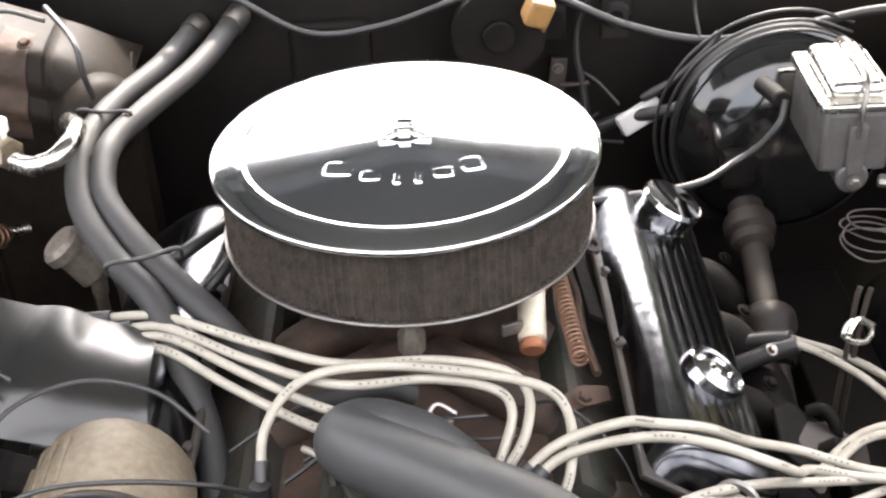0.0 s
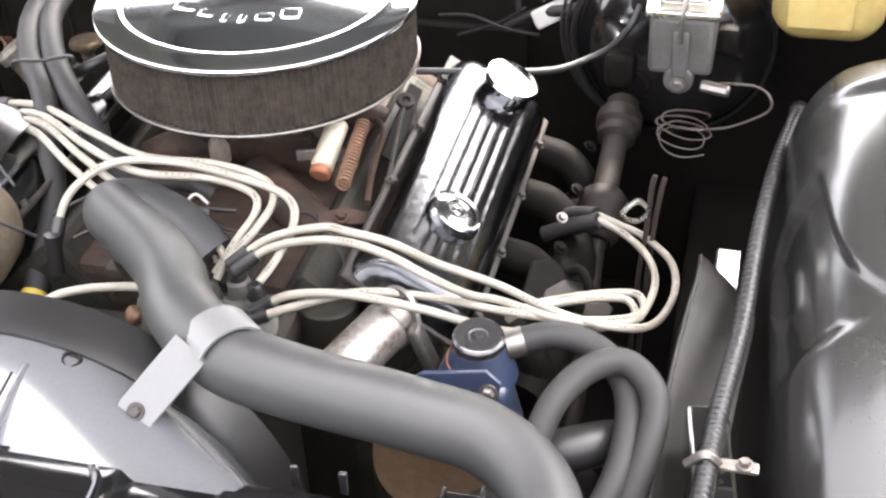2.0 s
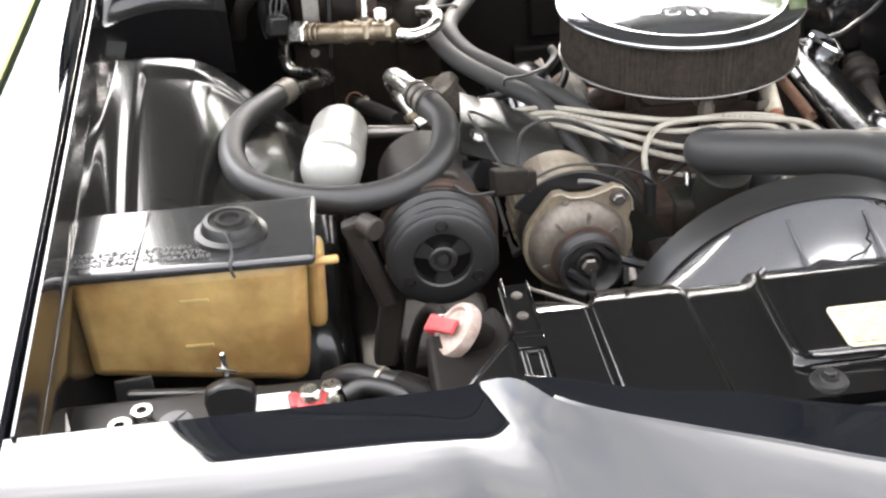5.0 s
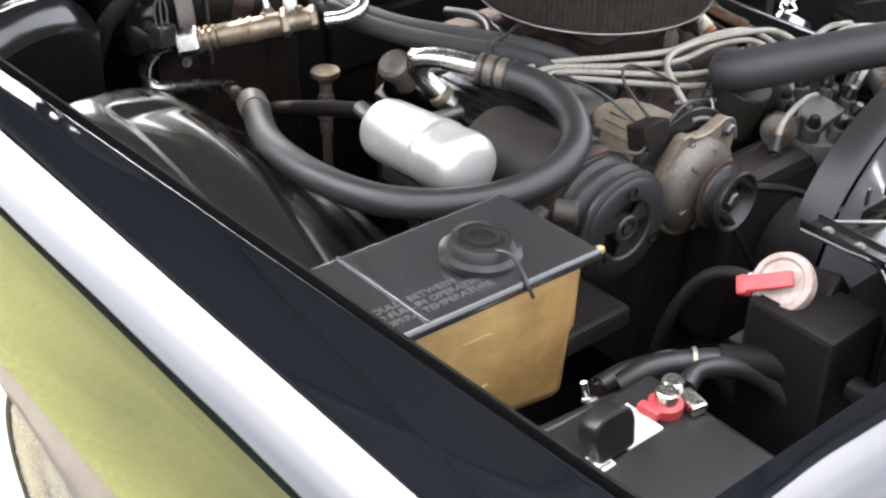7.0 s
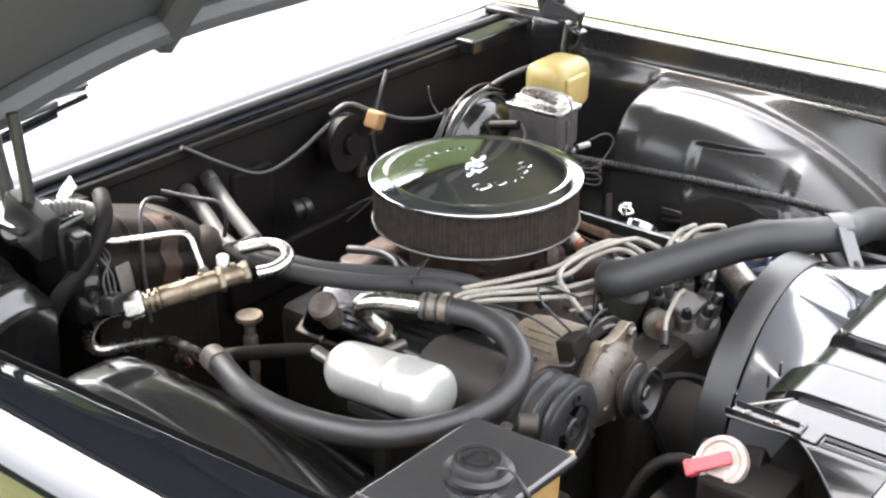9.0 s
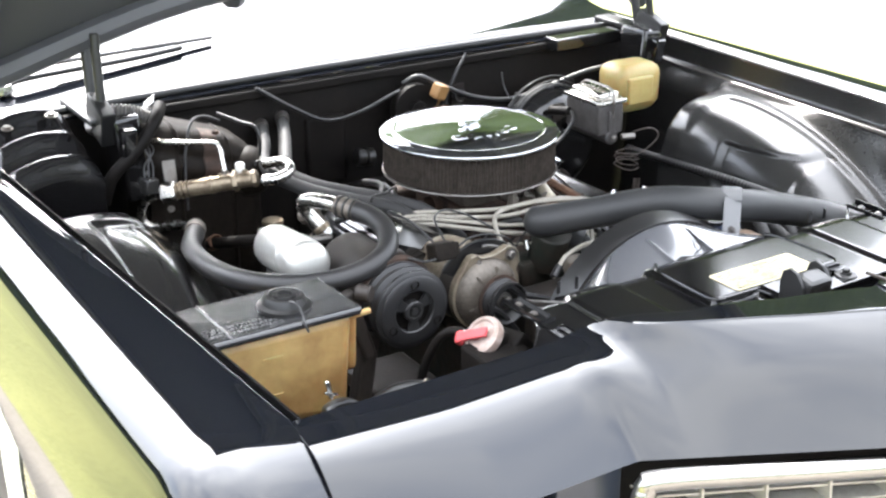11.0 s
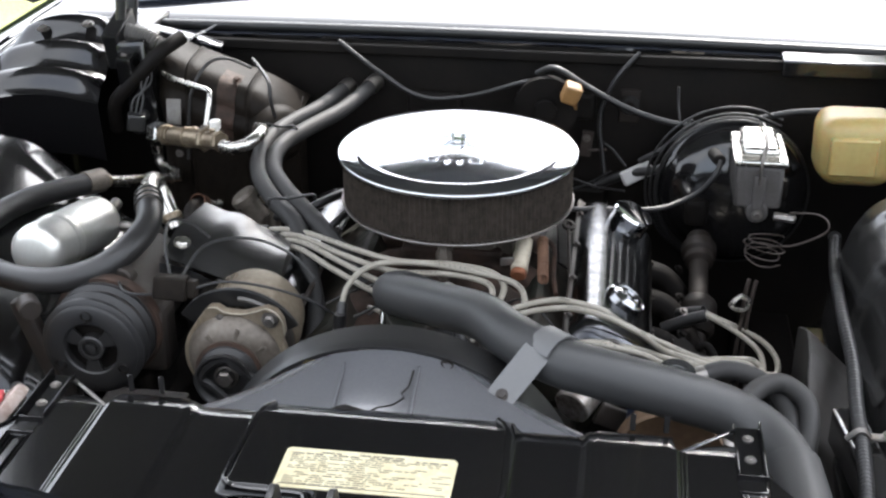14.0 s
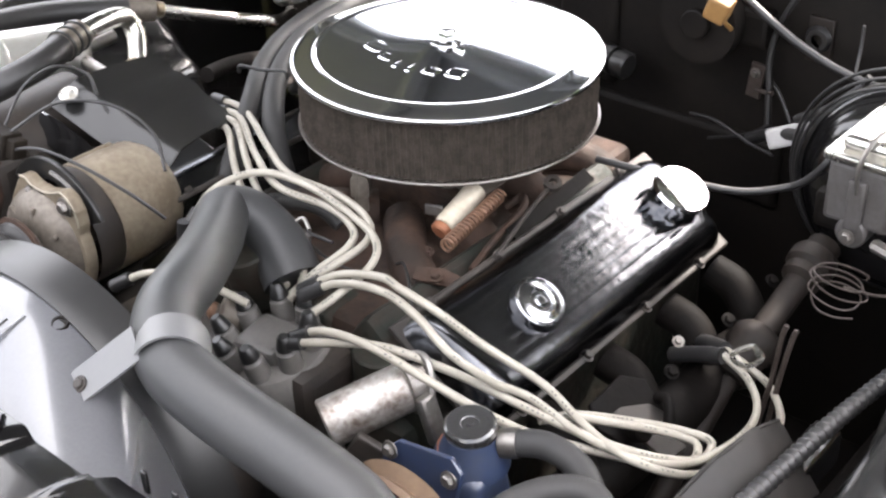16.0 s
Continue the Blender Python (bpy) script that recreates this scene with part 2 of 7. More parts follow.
SHAFT_STEEL = material("dull_pipe", (0.060, 0.048, 0.042), 0.5, 0.4, (0.030, 0.022, 0.018), 30, 0.7, 160, 0.2)
SHAFT = material("dirty_shaft", (0.010, 0.0082, 0.0072), 0.6, 0.0, (0.020, 0.015, 0.012), 18, 0.8, 120, 0.4, 0.002, Specular_IOR_Level=0.2)
UNDER_HOOD = material("hood_lining", (0.058, 0.060, 0.066), 0.5, 0.0, (0.075, 0.076, 0.080), 8, 0.5, 200, 0.2, 0.002)
LID_BLACK = material("black_moulding", (0.019, 0.019, 0.020), 0.19, 0.0, (0.030, 0.029, 0.028), 4, 0.5, 240, 0.015, 0.0004, coat=0.8, rough_vary=0.03)
CONDENSER = material("dirty_cream", (0.50, 0.45, 0.36), 0.45, 0.1, (0.30, 0.25, 0.18), 40, 0.7, 200, 0.15)
RUBBER = material("rubber", (0.010, 0.010, 0.0105), 0.42, 0.0, (0.024, 0.022, 0.021), 14, 0.5, 200, 0.2, 0.0006)
GREY_RUBBER = material("grey_rubber", (0.022, 0.022, 0.0225), 0.60, 0.0, (0.034, 0.032, 0.030), 14, 0.6, 160, 0.25, 0.0008, Specular_IOR_Level=0.30)
DUCT = material("grey_duct", (0.027, 0.028, 0.029), 0.44, 0.0, (0.040, 0.039, 0.038), 11, 0.6, 300, 0.25, 0.0006, Specular_IOR_Level=0.35)
SHROUD = material("shroud_plastic", (0.066, 0.068, 0.074), 0.20, 0.0, (0.085, 0.085, 0.088), 5, 0.6, 300, 0.0, coat=0.5, rough_vary=0.06, Specular_IOR_Level=0.8)
RING = material("ring_plastic", (0.007, 0.007, 0.0074), 0.36, 0.0, (0.013, 0.0125, 0.012), 7, 0.5, 200, 0.05, 0.0004)
HOUSE_DUSTY = material("dusty_wheelhouse", (0.017, 0.0168, 0.0165), 0.25, 0.0, (0.030, 0.029, 0.027), 2.2, 0.6, 160, 0.03, 0.0005, coat=0.15, rough_vary=0.04, Specular_IOR_Level=0.7)
APRON = material("dusty_apron", (0.010, 0.0095, 0.009), 0.55, 0.0, (0.022, 0.019, 0.017), 9, 0.8, 70, 0.3, 0.002, Specular_IOR_Level=0.25)
STRAP_GREY = material("strap_plastic", (0.085, 0.086, 0.089), 0.42, 0.0, (0.11, 0.108, 0.106), 14, 0.5, 200, 0.15, 0.0006)
SLAT = material("grille_slat", (0.50, 0.48, 0.43), 0.38, 0.6, (0.24, 0.23, 0.20), 10, 0.6, 150, 0.2, 0.0008)
HOUSE_PAINT = material("wheelhouse_paint", (0.006, 0.006, 0.0063), 0.19, 0.0, (0.014, 0.013, 0.012), 2.5, 0.6, 160, 0.02, 0.0004, coat=0.45, rough_vary=0.04)
COVER_CHROME = material("cover_chrome", (0.105, 0.108, 0.115), 0.19, 1.0, (0.045, 0.045, 0.048), 22, 0.9, 90, 0.40, 0.0018, rough_vary=0.08)
COVER_BLACK = material("cover_black", (0.0028, 0.0028, 0.0032), 0.14, 0.0, (0.007, 0.0066, 0.0064), 6, 0.5, 70, 0.04, 0.0006, coat=0.25, rough_vary=0.05, Specular_IOR_Level=0.4)
CAP_PAINT = material("worn_cap_paint", (0.40, 0.335, 0.30), 0.55, 0.1, (0.22, 0.15, 0.12), 45, 0.8, 200, 0.6, 0.0012)
LETTER = material("lid_letters", (0.06, 0.06, 0.06), 0.35, 0.0, (0.09, 0.088, 0.085), 20, 0.5)
CHROME = material("chrome", (0.70, 0.71, 0.72), 0.045, 1.0, (0.62, 0.62, 0.62), 6, 0.4, 300, 0.03, 0.0003, rough_vary=0.025)
WORN_CHROME = material("worn_chrome", (0.36, 0.37, 0.39), 0.17, 1.0, (0.24, 0.24, 0.24), 18, 0.6, 200, 0.2, 0.0006, rough_vary=0.09)
TRIM = material("bright_trim", (0.42, 0.41, 0.40), 0.20, 1.0, (0.34, 0.33, 0.31), 12, 0.5, 260, 0.05, 0.0003)
BRIGHT = material("bright_metal", (0.62, 0.61, 0.58), 0.25, 1.0, (0.42, 0.39, 0.34), 25, 0.6, 260, 0.15, 0.0006)
ALLOY = material("dull_alloy", (0.155, 0.135, 0.112), 0.45, 0.35, (0.060, 0.048, 0.038), 22, 0.8, 180, 0.35, 0.001)
SILVER = material("silver_paint", (0.66, 0.66, 0.63), 0.30, 0.72, (0.48, 0.46, 0.41), 8, 0.5, 150, 0.0, rough_vary=0.05)
STEEL = material("worn_steel", (0.26, 0.25, 0.24), 0.4, 0.9, (0.14, 0.12, 0.10), 20, 0.7, 200, 0.3, 0.001)
CAST = material("grey_casting", (0.085, 0.080, 0.078), 0.5, 0.3, (0.050, 0.044, 0.040), 26, 0.8, 220, 0.5, 0.0015)
DARK_IRON = material("dark_iron", (0.015, 0.0135, 0.0125), 0.55, 0.2, (0.036, 0.027, 0.021), 16, 0.7, 120, 0.5, 0.002)
RUST = material("rusty_iron", (0.058, 0.033, 0.023), 0.7, 0.1, (0.020, 0.015, 0.012), 24, 0.9, 80, 0.8, 0.004, Specular_IOR_Level=0.3)
RUST_BRIGHT = material("rusty_wire", (0.20, 0.11, 0.07), 0.55, 0.5, (0.10, 0.055, 0.035), 60, 0.7)
BLOCK = material("oily_block", (0.030, 0.020, 0.015), 0.6, 0.1, (0.014, 0.019, 0.015), 16, 0.9, 70, 0.8, 0.005, Specular_IOR_Level=0.3)
EVAP = material("evaporator_case", (0.015, 0.0118, 0.0090), 0.55, 0.0, (0.0065, 0.005, 0.004), 12, 0.9, 90, 0.5, 0.0018, Specular_IOR_Level=0.10)
BRASS = material("dull_brass", (0.27, 0.225, 0.16), 0.36, 0.7, (0.10, 0.07, 0.045), 40, 0.7, 180, 0.3, 0.0008)
LID_CHROME = material("lid_chrome", (0.66, 0.68, 0.71), 0.075, 1.0, (0.58, 0.59, 0.61), 6, 0.4, 300, 0.03, 0.0003, rough_vary=0.025)
CORRODED = material("corroded_silver", (0.40, 0.385, 0.36), 0.40, 0.7, (0.09, 0.06, 0.045), 28, 0.9, 180, 0.4, 0.001)
CLUTCH = material("clutch_iron", (0.017, 0.017, 0.018), 0.42, 0.2, (0.030, 0.028, 0.026), 14, 0.6, 160, 0.12, 0.0006)
PLATE = material("plate_satin", (0.008, 0.008, 0.0082), 0.20, 0.0, (0.020, 0.019, 0.017), 9, 0.5, 120, 0.05, 0.0006, rough_vary=0.05)
DUSTY_TAN = material("dusty_tan_alloy", (0.21, 0.178, 0.132), 0.55, 0.15, (0.10, 0.076, 0.052), 16, 0.8, 150, 0.35, 0.001, Specular_IOR_Level=0.3)
RUST_TAN = material("tan_rust", (0.16, 0.105, 0.062), 0.6, 0.2, (0.075, 0.042, 0.026), 10, 0.8, 110, 0.3, 0.001)
ALLOY_LIGHT = material("rubbed_alloy", (0.34, 0.31, 0.25), 0.4, 0.5, (0.20, 0.17, 0.13), 24, 0.6, 180, 0.25, 0.0008)
GREY_CAP = material("grey_cap", (0.070, 0.066, 0.062), 0.5, 0.0, (0.12, 0.11, 0.10), 20, 0.6, 160, 0.3, 0.001)
COPPER = material("copper_end", (0.27, 0.10, 0.052), 0.5, 0.4, (0.30, 0.13, 0.07), 40, 0.6, 300, 0.2)
CREAM = material("cream_wire", (0.30, 0.28, 0.235), 0.45, 0.0, (0.19, 0.17, 0.14), 30, 0.6, 300, 0.15, 0.0004)
TAN = material("yellowed_plastic", (0.45, 0.31, 0.125), 0.38, 0.0, (0.20, 0.105, 0.035), 7, 0.85, 34, 0.08, 0.001, Subsurface_Weight=0.25)
YELLOW = material("cream_plastic", (0.38, 0.30, 0.115), 0.4, 0.0, (0.27, 0.19, 0.065), 8, 0.6, 120, 0.15, 0.001, Subsurface_Weight=0.3)
WHITE = material("white_paint", (0.75, 0.74, 0.70), 0.5, 0.0, (0.55, 0.53, 0.48), 30, 0.5, 200, 0.1)
PAPER_TAG = material("tag_paper", (0.42, 0.41, 0.40), 0.5, 0.0, (0.30, 0.29, 0.27), 20, 0.6, 90, 0.3, 0.002)
PAPER = material("label_paper", (0.50, 0.47, 0.33), 0.6, 0.0, (0.36, 0.31, 0.19), 25, 0.7, 200, 0.05, Specular_IOR_Level=0.2)
INK = material("label_print", (0.10, 0.095, 0.08), 0.6)
RED = material("red_plastic", (0.50, 0.05, 0.055), 0.45, 0.0, (0.36, 0.04, 0.045), 30, 0.5)
BLUE = material("blue_paint", (0.015, 0.026, 0.060), 0.42, 0.0, (0.030, 0.034, 0.045), 20, 0.6, 200, 0.2, coat=0.3)
YELLOW_CAP = material("yellow_plug", (0.55, 0.42, 0.06), 0.45)
CORK = material("ochre_plastic", (0.24, 0.13, 0.045), 0.5)
GLASS = material("windscreen_glass", (0.9, 0.95, 0.93), 0.02, 0.0, (0.9, 0.95, 0.93), 5, 0, 200, 0.0, rough_vary=0.005, Transmission_Weight=1.0, IOR=1.5)
LENS = material("lamp_glass", (0.90, 0.90, 0.78), 0.08, 0.0, (0.78, 0.78, 0.62), 14, 0.6, 60, 0.5, 0.004, Transmission_Weight=0.68, IOR=1.45)
LAMP_PAINT = material("slate_panel_paint", (0.016, 0.021, 0.032), 0.4, 0.0, (0.021, 0.027, 0.039), 4, 0.6, 500, 0.0, coat=0.7, rough_vary=0.05)
TYRE = material("tyre_rubber", (0.02, 0.02, 0.02), 0.8, 0.0, (0.04, 0.038, 0.035), 15, 0.5, 100, 0.3)
GRAVEL = material("pale_gravel", (0.24, 0.215, 0.18), 0.9, 0.0, (0.16, 0.14, 0.115), 3, 0.7, 60, 0.8, 0.01)
GRASS = material("grass", (0.15, 0.16, 0.05), 0.9, 0.0, (0.26, 0.26, 0.09), 1.4, 0.8, 40, 0.8, 0.03)
CABIN = material("dark_cabin", (0.03, 0.03, 0.03), 0.8)

# ---- ground ----
MID = -0.02          # the car's middle line
g = bmesh.new()
bmesh.ops.create_grid(g, x_segments=80, y_segments=80, size=400)
for v in g.verts:
    v.co.z = 0.25 * (noise.noise(v.co * 0.02)) if v.co.length > 12 else 0.0
ground = part("ground", g, GRASS)
tagged(ground, "sunlit yellow-green mown grass lawn round the car", "lawn", kind="structure")

tagged(part("drive", join(box((0.0, 2.0, 0.0), (2.5, 8.0, 0.03), bevel=0.01), box((0.0, -7.0, 0.0), (13.0, 10.0, 0.03), bevel=0.01)), GRAVEL), "pale gravel drive under the car", "drive", kind="structure")

# hedge of trees round the lawn, closing the place
def hedge_fn(u, v):
    a = 2 * math.pi * u
    r = 15 + 1.6 * noise.noise(Vector((math.cos(a) * 5, math.sin(a) * 5, v * 3)))
    h = 3.0 + 5.5 * max(0.0, math.cos(a - 0.95)) ** 6 + 0.8 * noise.noise(Vector((math.cos(a) * 4, math.sin(a) * 4, 9))) + 0.8 * noise.noise(Vector((math.cos(a) * 17, math.sin(a) * 17, 4)))
    return Vector((r * math.cos(a), r * math.sin(a), -0.3 + h * v))


LEAVES = material("hedge_leaves", (0.035, 0.055, 0.014), 0.7, 0.0, (0.07, 0.10, 0.03), 1.5, 0.8, 9, 1.0, 0.3)
tagged(part("hedge", sheet(hedge_fn, 240, 14, 0.0), LEAVES), "tall dense green hedge round the lawn", "hedge", kind="structure")

# ---- car body ----
car = thing("car", (MID, 0.0, 0.0), "dark slate-blue saloon car with its hood raised", "car")

HEAD_REAR = [(0.0, -1.102, 0.990), (0.03, -1.092, 0.991), (0.08, -1.067, 0.990), (0.14, -1.040, 0.990), (0.20, -1.010, 0.990), (0.26, -0.980, 0.989), (0.31, -0.953, 0.988),
             (0.342, -0.928, 0.987), (0.358, -0.902, 0.985), (0.370, -0.880, 0.974), (0.390, -0.865, 0.961), (0.415, -0.860, 0.953), (0.79, -0.858, 0.951)]
SEAT_REAR = [(0.0, -1.008, 0.983), (0.065, -0.985, 0.983), (0.13, -0.968, 0.983), (0.20, -0.941, 0.983), (0.26, -0.930, 0.983), (0.32, -0.905, 0.983), (0.358, -0.890, 0.980)]
HEAD_SOFT = [(0.0, -1.102, 0.990), (0.15, -1.035, 0.990), (0.27, -0.972, 0.985), (0.36, -0.905, 0.975), (0.46, -0.862, 0.957), (0.79, -0.858, 0.951)]
HEAD_LIP = [(0.0, -1.262, 0.873), (0.415, -1.035, 0.866), (0.60, -1.030, 0.862), (0.79, -1.010, 0.856)]


def ease(t):
    t = max(0.0, min(1.0, t))
    return t * t * (3 - 2 * t)


def header_point(d, v, sign):
    w = max(0.0, 1 - v / 0.4) ** 2                 # the sharp corner of the edge dies away down the panel
    ry, rz = (w * a + (1 - w) * b for a, b in zip(flow(HEAD_REAR, d), flow(HEAD_SOFT, d)))
    ly, lz = table(HEAD_LIP, d)
    y = ry + (ly - ry) * (v ** 0.9)
    bend = 0.5 * ((v - 0.38) + math.sqrt((v - 0.38) ** 2 + 0.04)) - 0.0247          # nearly level at the rear, then falling away
    k = ease((0.42 - d) / 0.08)                    # the pointed middle falls away at once
    z = rz + (lz - rz) * ((1 - 0.75 * k) * bend / 0.6110 + 0.75 * k * v)
    return Vector((MID + sign * d, y, z))


def header_sheet(u, v):
    s = 2 * u - 1
    d = abs(s) * 0.79
    if v < 0.06:                                   # folded lip along the rear edge
        p = header_point(d, 0.0, 1 if s >= 0 else -1)
        return p + Vector((0, 0.006, -0.03 * (0.06 - v) / 0.06))
    if v > 0.9:                                    # return flange under the front lip
        p = header_point(d, 1.0, 1 if s >= 0 else -1)
        w = (v - 0.9) / 0.1
        return p + Vector((0, 0.045 * w, -0.022 * w ** 0.7))
    return header_point(d, (v - 0.06) / 0.84, 1 if s >= 0 else -1)


part("header_panel", sheet(header_sheet, 180, 50, -0.003), PAINT, car, "glossy slate-blue header panel with a pointed middle", sharp=50)


# sunk seat for the nose of the hood, behind the pointed edge
def seat_fn(u, v):
    s = 2 * u - 1
    d = abs(s) * 0.357
    fy, fz = flow(HEAD_REAR, d)
    ry, rz = flow(SEAT_REAR, d)
    w = min(1.0, v / 0.08)
    z = fz - 0.004 * w + (rz + 0.004 - fz) * v
    if v > 0.94:
        z -= 0.020 * (v - 0.94) / 0.06
    return Vector((MID + (1 if s >= 0 else -1) * d, fy + (ry - fy) * v, z))


part("hood_seat", sheet(seat_fn, 80, 24, -0.003), PAINT, car, "sunk slate-blue seat under the hood's nose", sharp=50)
# dark inner lip under the header
part("header_support", each(box((MID - 0.59, -0.872, 0.87), (0.42, 0.02, 0.12)), box((MID + 0.59, -0.872, 0.87), (0.42, 0.02, 0.12)),
                            box((MID, -0.93, 0.62), (1.5, 0.02, 0.38))), BLACK_PAINT, car, "black inner support behind the header")

FENDER_EDGE = [(-1.0, 0.786), (-0.858, 0.786), (0.10, 0.832), (0.55, 0.858), (0.8, 0.86)]
WHEEL_Y, WHEEL_Z = -0.02, 0.33


def fender_fn(sign):
    def fn(u, v):
        y = -1.0 + 1.85 * u
        e = table(FENDER_EDGE, y)[0]
        prof = [(0.0, e, 0.90), (0.10, e, 0.950), (0.14, e + 0.010, 0.955), (0.30, 0.875, 0.960), (0.42, 0.918, 0.950), (0.50, 0.945, 0.925),
                (0.58, 0.957, 0.88), (0.70, 0.968, 0.78), (0.85, 0.962, 0.60), (1.0, 0.94, 0.32)]
        x, z = flow(prof, v)
        if y < -0.85:
            w = (-0.85 - y) / 0.15
            z -= 0.10 * w ** 2 * (1 if z > 0.8 else 0.5)
            x -= 0.02 * w ** 2
        r = 0.405
        if abs(y - WHEEL_Y) < r:
            z = max(z, WHEEL_Z + math.sqrt(r * r - (y - WHEEL_Y) ** 2) * 0.92)
        return Vector((MID + sign * x, y, z))
    return fn


for sign in (-1, 1):
    part("fender", sheet(fender_fn(sign), 90, 70, 0.003), PAINT, car, "glossy slate-blue front fender", sharp=50)

# inner fenders: sheet-metal wheelhouses
LEFT_HOUSE = [(0.0, 0.803, 0.955), (0.07, 0.800, 0.905), (0.16, 0.788, 0.906), (0.26, 0.752, 0.907), (0.36, 0.712, 0.904), (0.46, 0.672, 0.893), (0.56, 0.632, 0.862),
              (0.66, 0.590, 0.822), (0.76, 0.545, 0.785), (0.87, 0.495, 0.72), (1.0, 0.475, 0.42)]
RIGHT_HOUSE = [(0.0, 0.812, 0.955), (0.07, 0.808, 0.906), (0.18, 0.778, 0.897), (0.32, 0.722, 0.890), (0.44, 0.676, 0.880), (0.54, 0.642, 0.862),
               (0.64, 0.614, 0.822), (0.75, 0.597, 0.75), (0.88, 0.587, 0.62), (1.0, 0.580, 0.30)]


def house_fn(rows, sign, y0, y1, rear, front, fall, rim, recess=None, crease=0.05):
    """A wheelhouse: a raised rim along the fender and across the rear, a domed panel inside it, falling off to the front."""
    def fn(u, v):
        y = y0 + (y1 - y0) * u
        x, z = flow(rows, v)
        wide = ease((v - 0.10) / 0.12)
        arch = 0.72 - math.sqrt(0.5184 - min(0.5, (y + 0.02) ** 2))
        z -= wide * (0.25 * ease((y - rear) / 0.05) + arch + fall * max(0.0, (front - y) / 0.5) ** 1.8)
        inside = ease((v - 0.25) / crease) * ease((rear - 0.045 - y) / 0.025) * ease((1.05 - v) / 0.5)
        z -= rim * inside
        if recess:
            a = ease((recess[1] - y) / 0.022) * ease((y - recess[0]) / 0.03) * ease((recess[3] - z) / 0.012) * ease((z - recess[2]) / 0.03)
            x += 0.011 * a
            z -= 0.003 * a
        if v < 0.12:
            x = table(FENDER_EDGE, y)[0] - 0.006 + (x - rows[0][1])
        return Vector((MID + sign * x, y, z))
    return fn


part("inner_fender", sheet(house_fn(LEFT_HOUSE, -1, -0.86, 0.42, 0.048, -0.33, 1.5, 0.007, None, 0.028), 170, 140, 0.003), HOUSE_PAINT, car, "black painted sheet-metal wheelhouse with a raised rim", sharp=60)
part("inner_fender", sheet(house_fn(RIGHT_HOUSE, 1, -0.86, 0.42, 0.075, -0.50, 0.60, 0.007, (-0.31, -0.085, 0.715, 0.838)), 200, 120, 0.003), HOUSE_DUSTY, car, "dusty black domed wheelhouse with a recessed panel", sharp=60)

# firewall and cowl
part("firewall", each(box((MID, 0.44, 0.62), (1.64, 0.02, 0.70)), box((MID + 0.1, 0.425, 0.955), (1.42, 0.02, 0.02)), box((-0.10, 0.43, 0.80), (0.10, 0.02, 0.16), bevel=0.01),
                      box((0.02, 0.428, 0.66), (0.40, 0.02, 0.10), bevel=0.01)), BLACK_DIRTY, car, "dull black firewall", sharp=50)


def cowl_fn(u, v):
    x = MID + (2 * u - 1) * 0.84
    bow = 0.10 * (2 * u - 1) ** 2
    y0, y1 = 0.425, 0.68 + bow
    return Vector((x, y0 + (y1 - y0) * v, 0.975 + 0.010 * v + 0.045 * v * v - 0.012 * (2 * u - 1) ** 2))


part("cowl_panel", sheet(cowl_fn, 30, 14, 0.004), PAINT, car, "slate-blue cowl panel under the windscreen")


part("hood_seal", tube([cowl_fn(k / 24, 0.10) + Vector((0, 0, 0.006)) for k in range(1, 24)], 0.009, 10, 3), BLACK_SATIN, car, "black rubber seal along the cowl")
part("cowl_lip", sheet(lambda u, v: cowl_fn(0.04 + 0.92 * u, 0.16 + 0.16 * v) + Vector((0, 0, 0.004 + 0.010 * math.sin(3.14 * v))), 40, 6, 0.003), BLACK_PAINT, car, "raised black lip of the cowl")
wiper = part("wiper_arm", tube([(-0.74, 0.60, 0.998), (-0.69, 0.612, 1.010), (-0.46, 0.628, 1.016), (-0.34, 0.640, 1.022)], 0.007, 8), BLACK_SATIN, car, "dark wiper arm at the foot of the screen")
part("wiper_blade", tube([(-0.62, 0.642, 1.026), (-0.45, 0.646, 1.030), (-0.26, 0.656, 1.030)], 0.005, 6), RUBBER, wiper)
part("wiper_pivot", lathe([(0.0, 0.02), (0.014, 0.018), (0.018, 0.008), (0.020, 0.0)], axis((-0.74, 0.60, 0.992), (0, -0.2, 1)), 20), TRIM, wiper)


def screen_fn(u, v):
    s = 2 * u - 1
    return Vector((MID + s * (0.77 - 0.12 * v), 0.66 + 0.13 * s * s + 0.74 * v + 0.02 * math.sin(v * 3.1), 1.015 + 0.43 * v))


part("windscreen", sheet(screen_fn, 24, 12, 0.005), GLASS, car, "raked clear windscreen").visible_shadow = False
part("screen_frame", each(tube([screen_fn(0, k / 6) for k in range(7)], 0.022), tube([screen_fn(1, k / 6) for k in range(7)], 0.022), tube([screen_fn(k / 8, 1) for k in range(9)], 0.02),
                          tube([screen_fn(k / 8, 0) + Vector((0, -0.01, 0)) for k in range(9)], 0.010)), CHROME, car, "chrome windscreen surround")
part("roof", sheet(lambda u, v: Vector((MID + (2 * u - 1) * (0.66), 1.44 + 1.0 * v, 1.43 + 0.05 * math.sin(v * 2) - 0.05 * (2 * u - 1) ** 4)), 16, 10, 0.01), PAINT, car)
part("dashboard", each(box((MID, 0.92, 0.93), (1.45, 0.5, 0.10), bevel=0.03), box((MID, 1.9, 0.7), (1.6, 0.05, 1.3)), box((MID, 1.4, 0.35), (1.7, 1.2, 0.05))), CABIN, car)
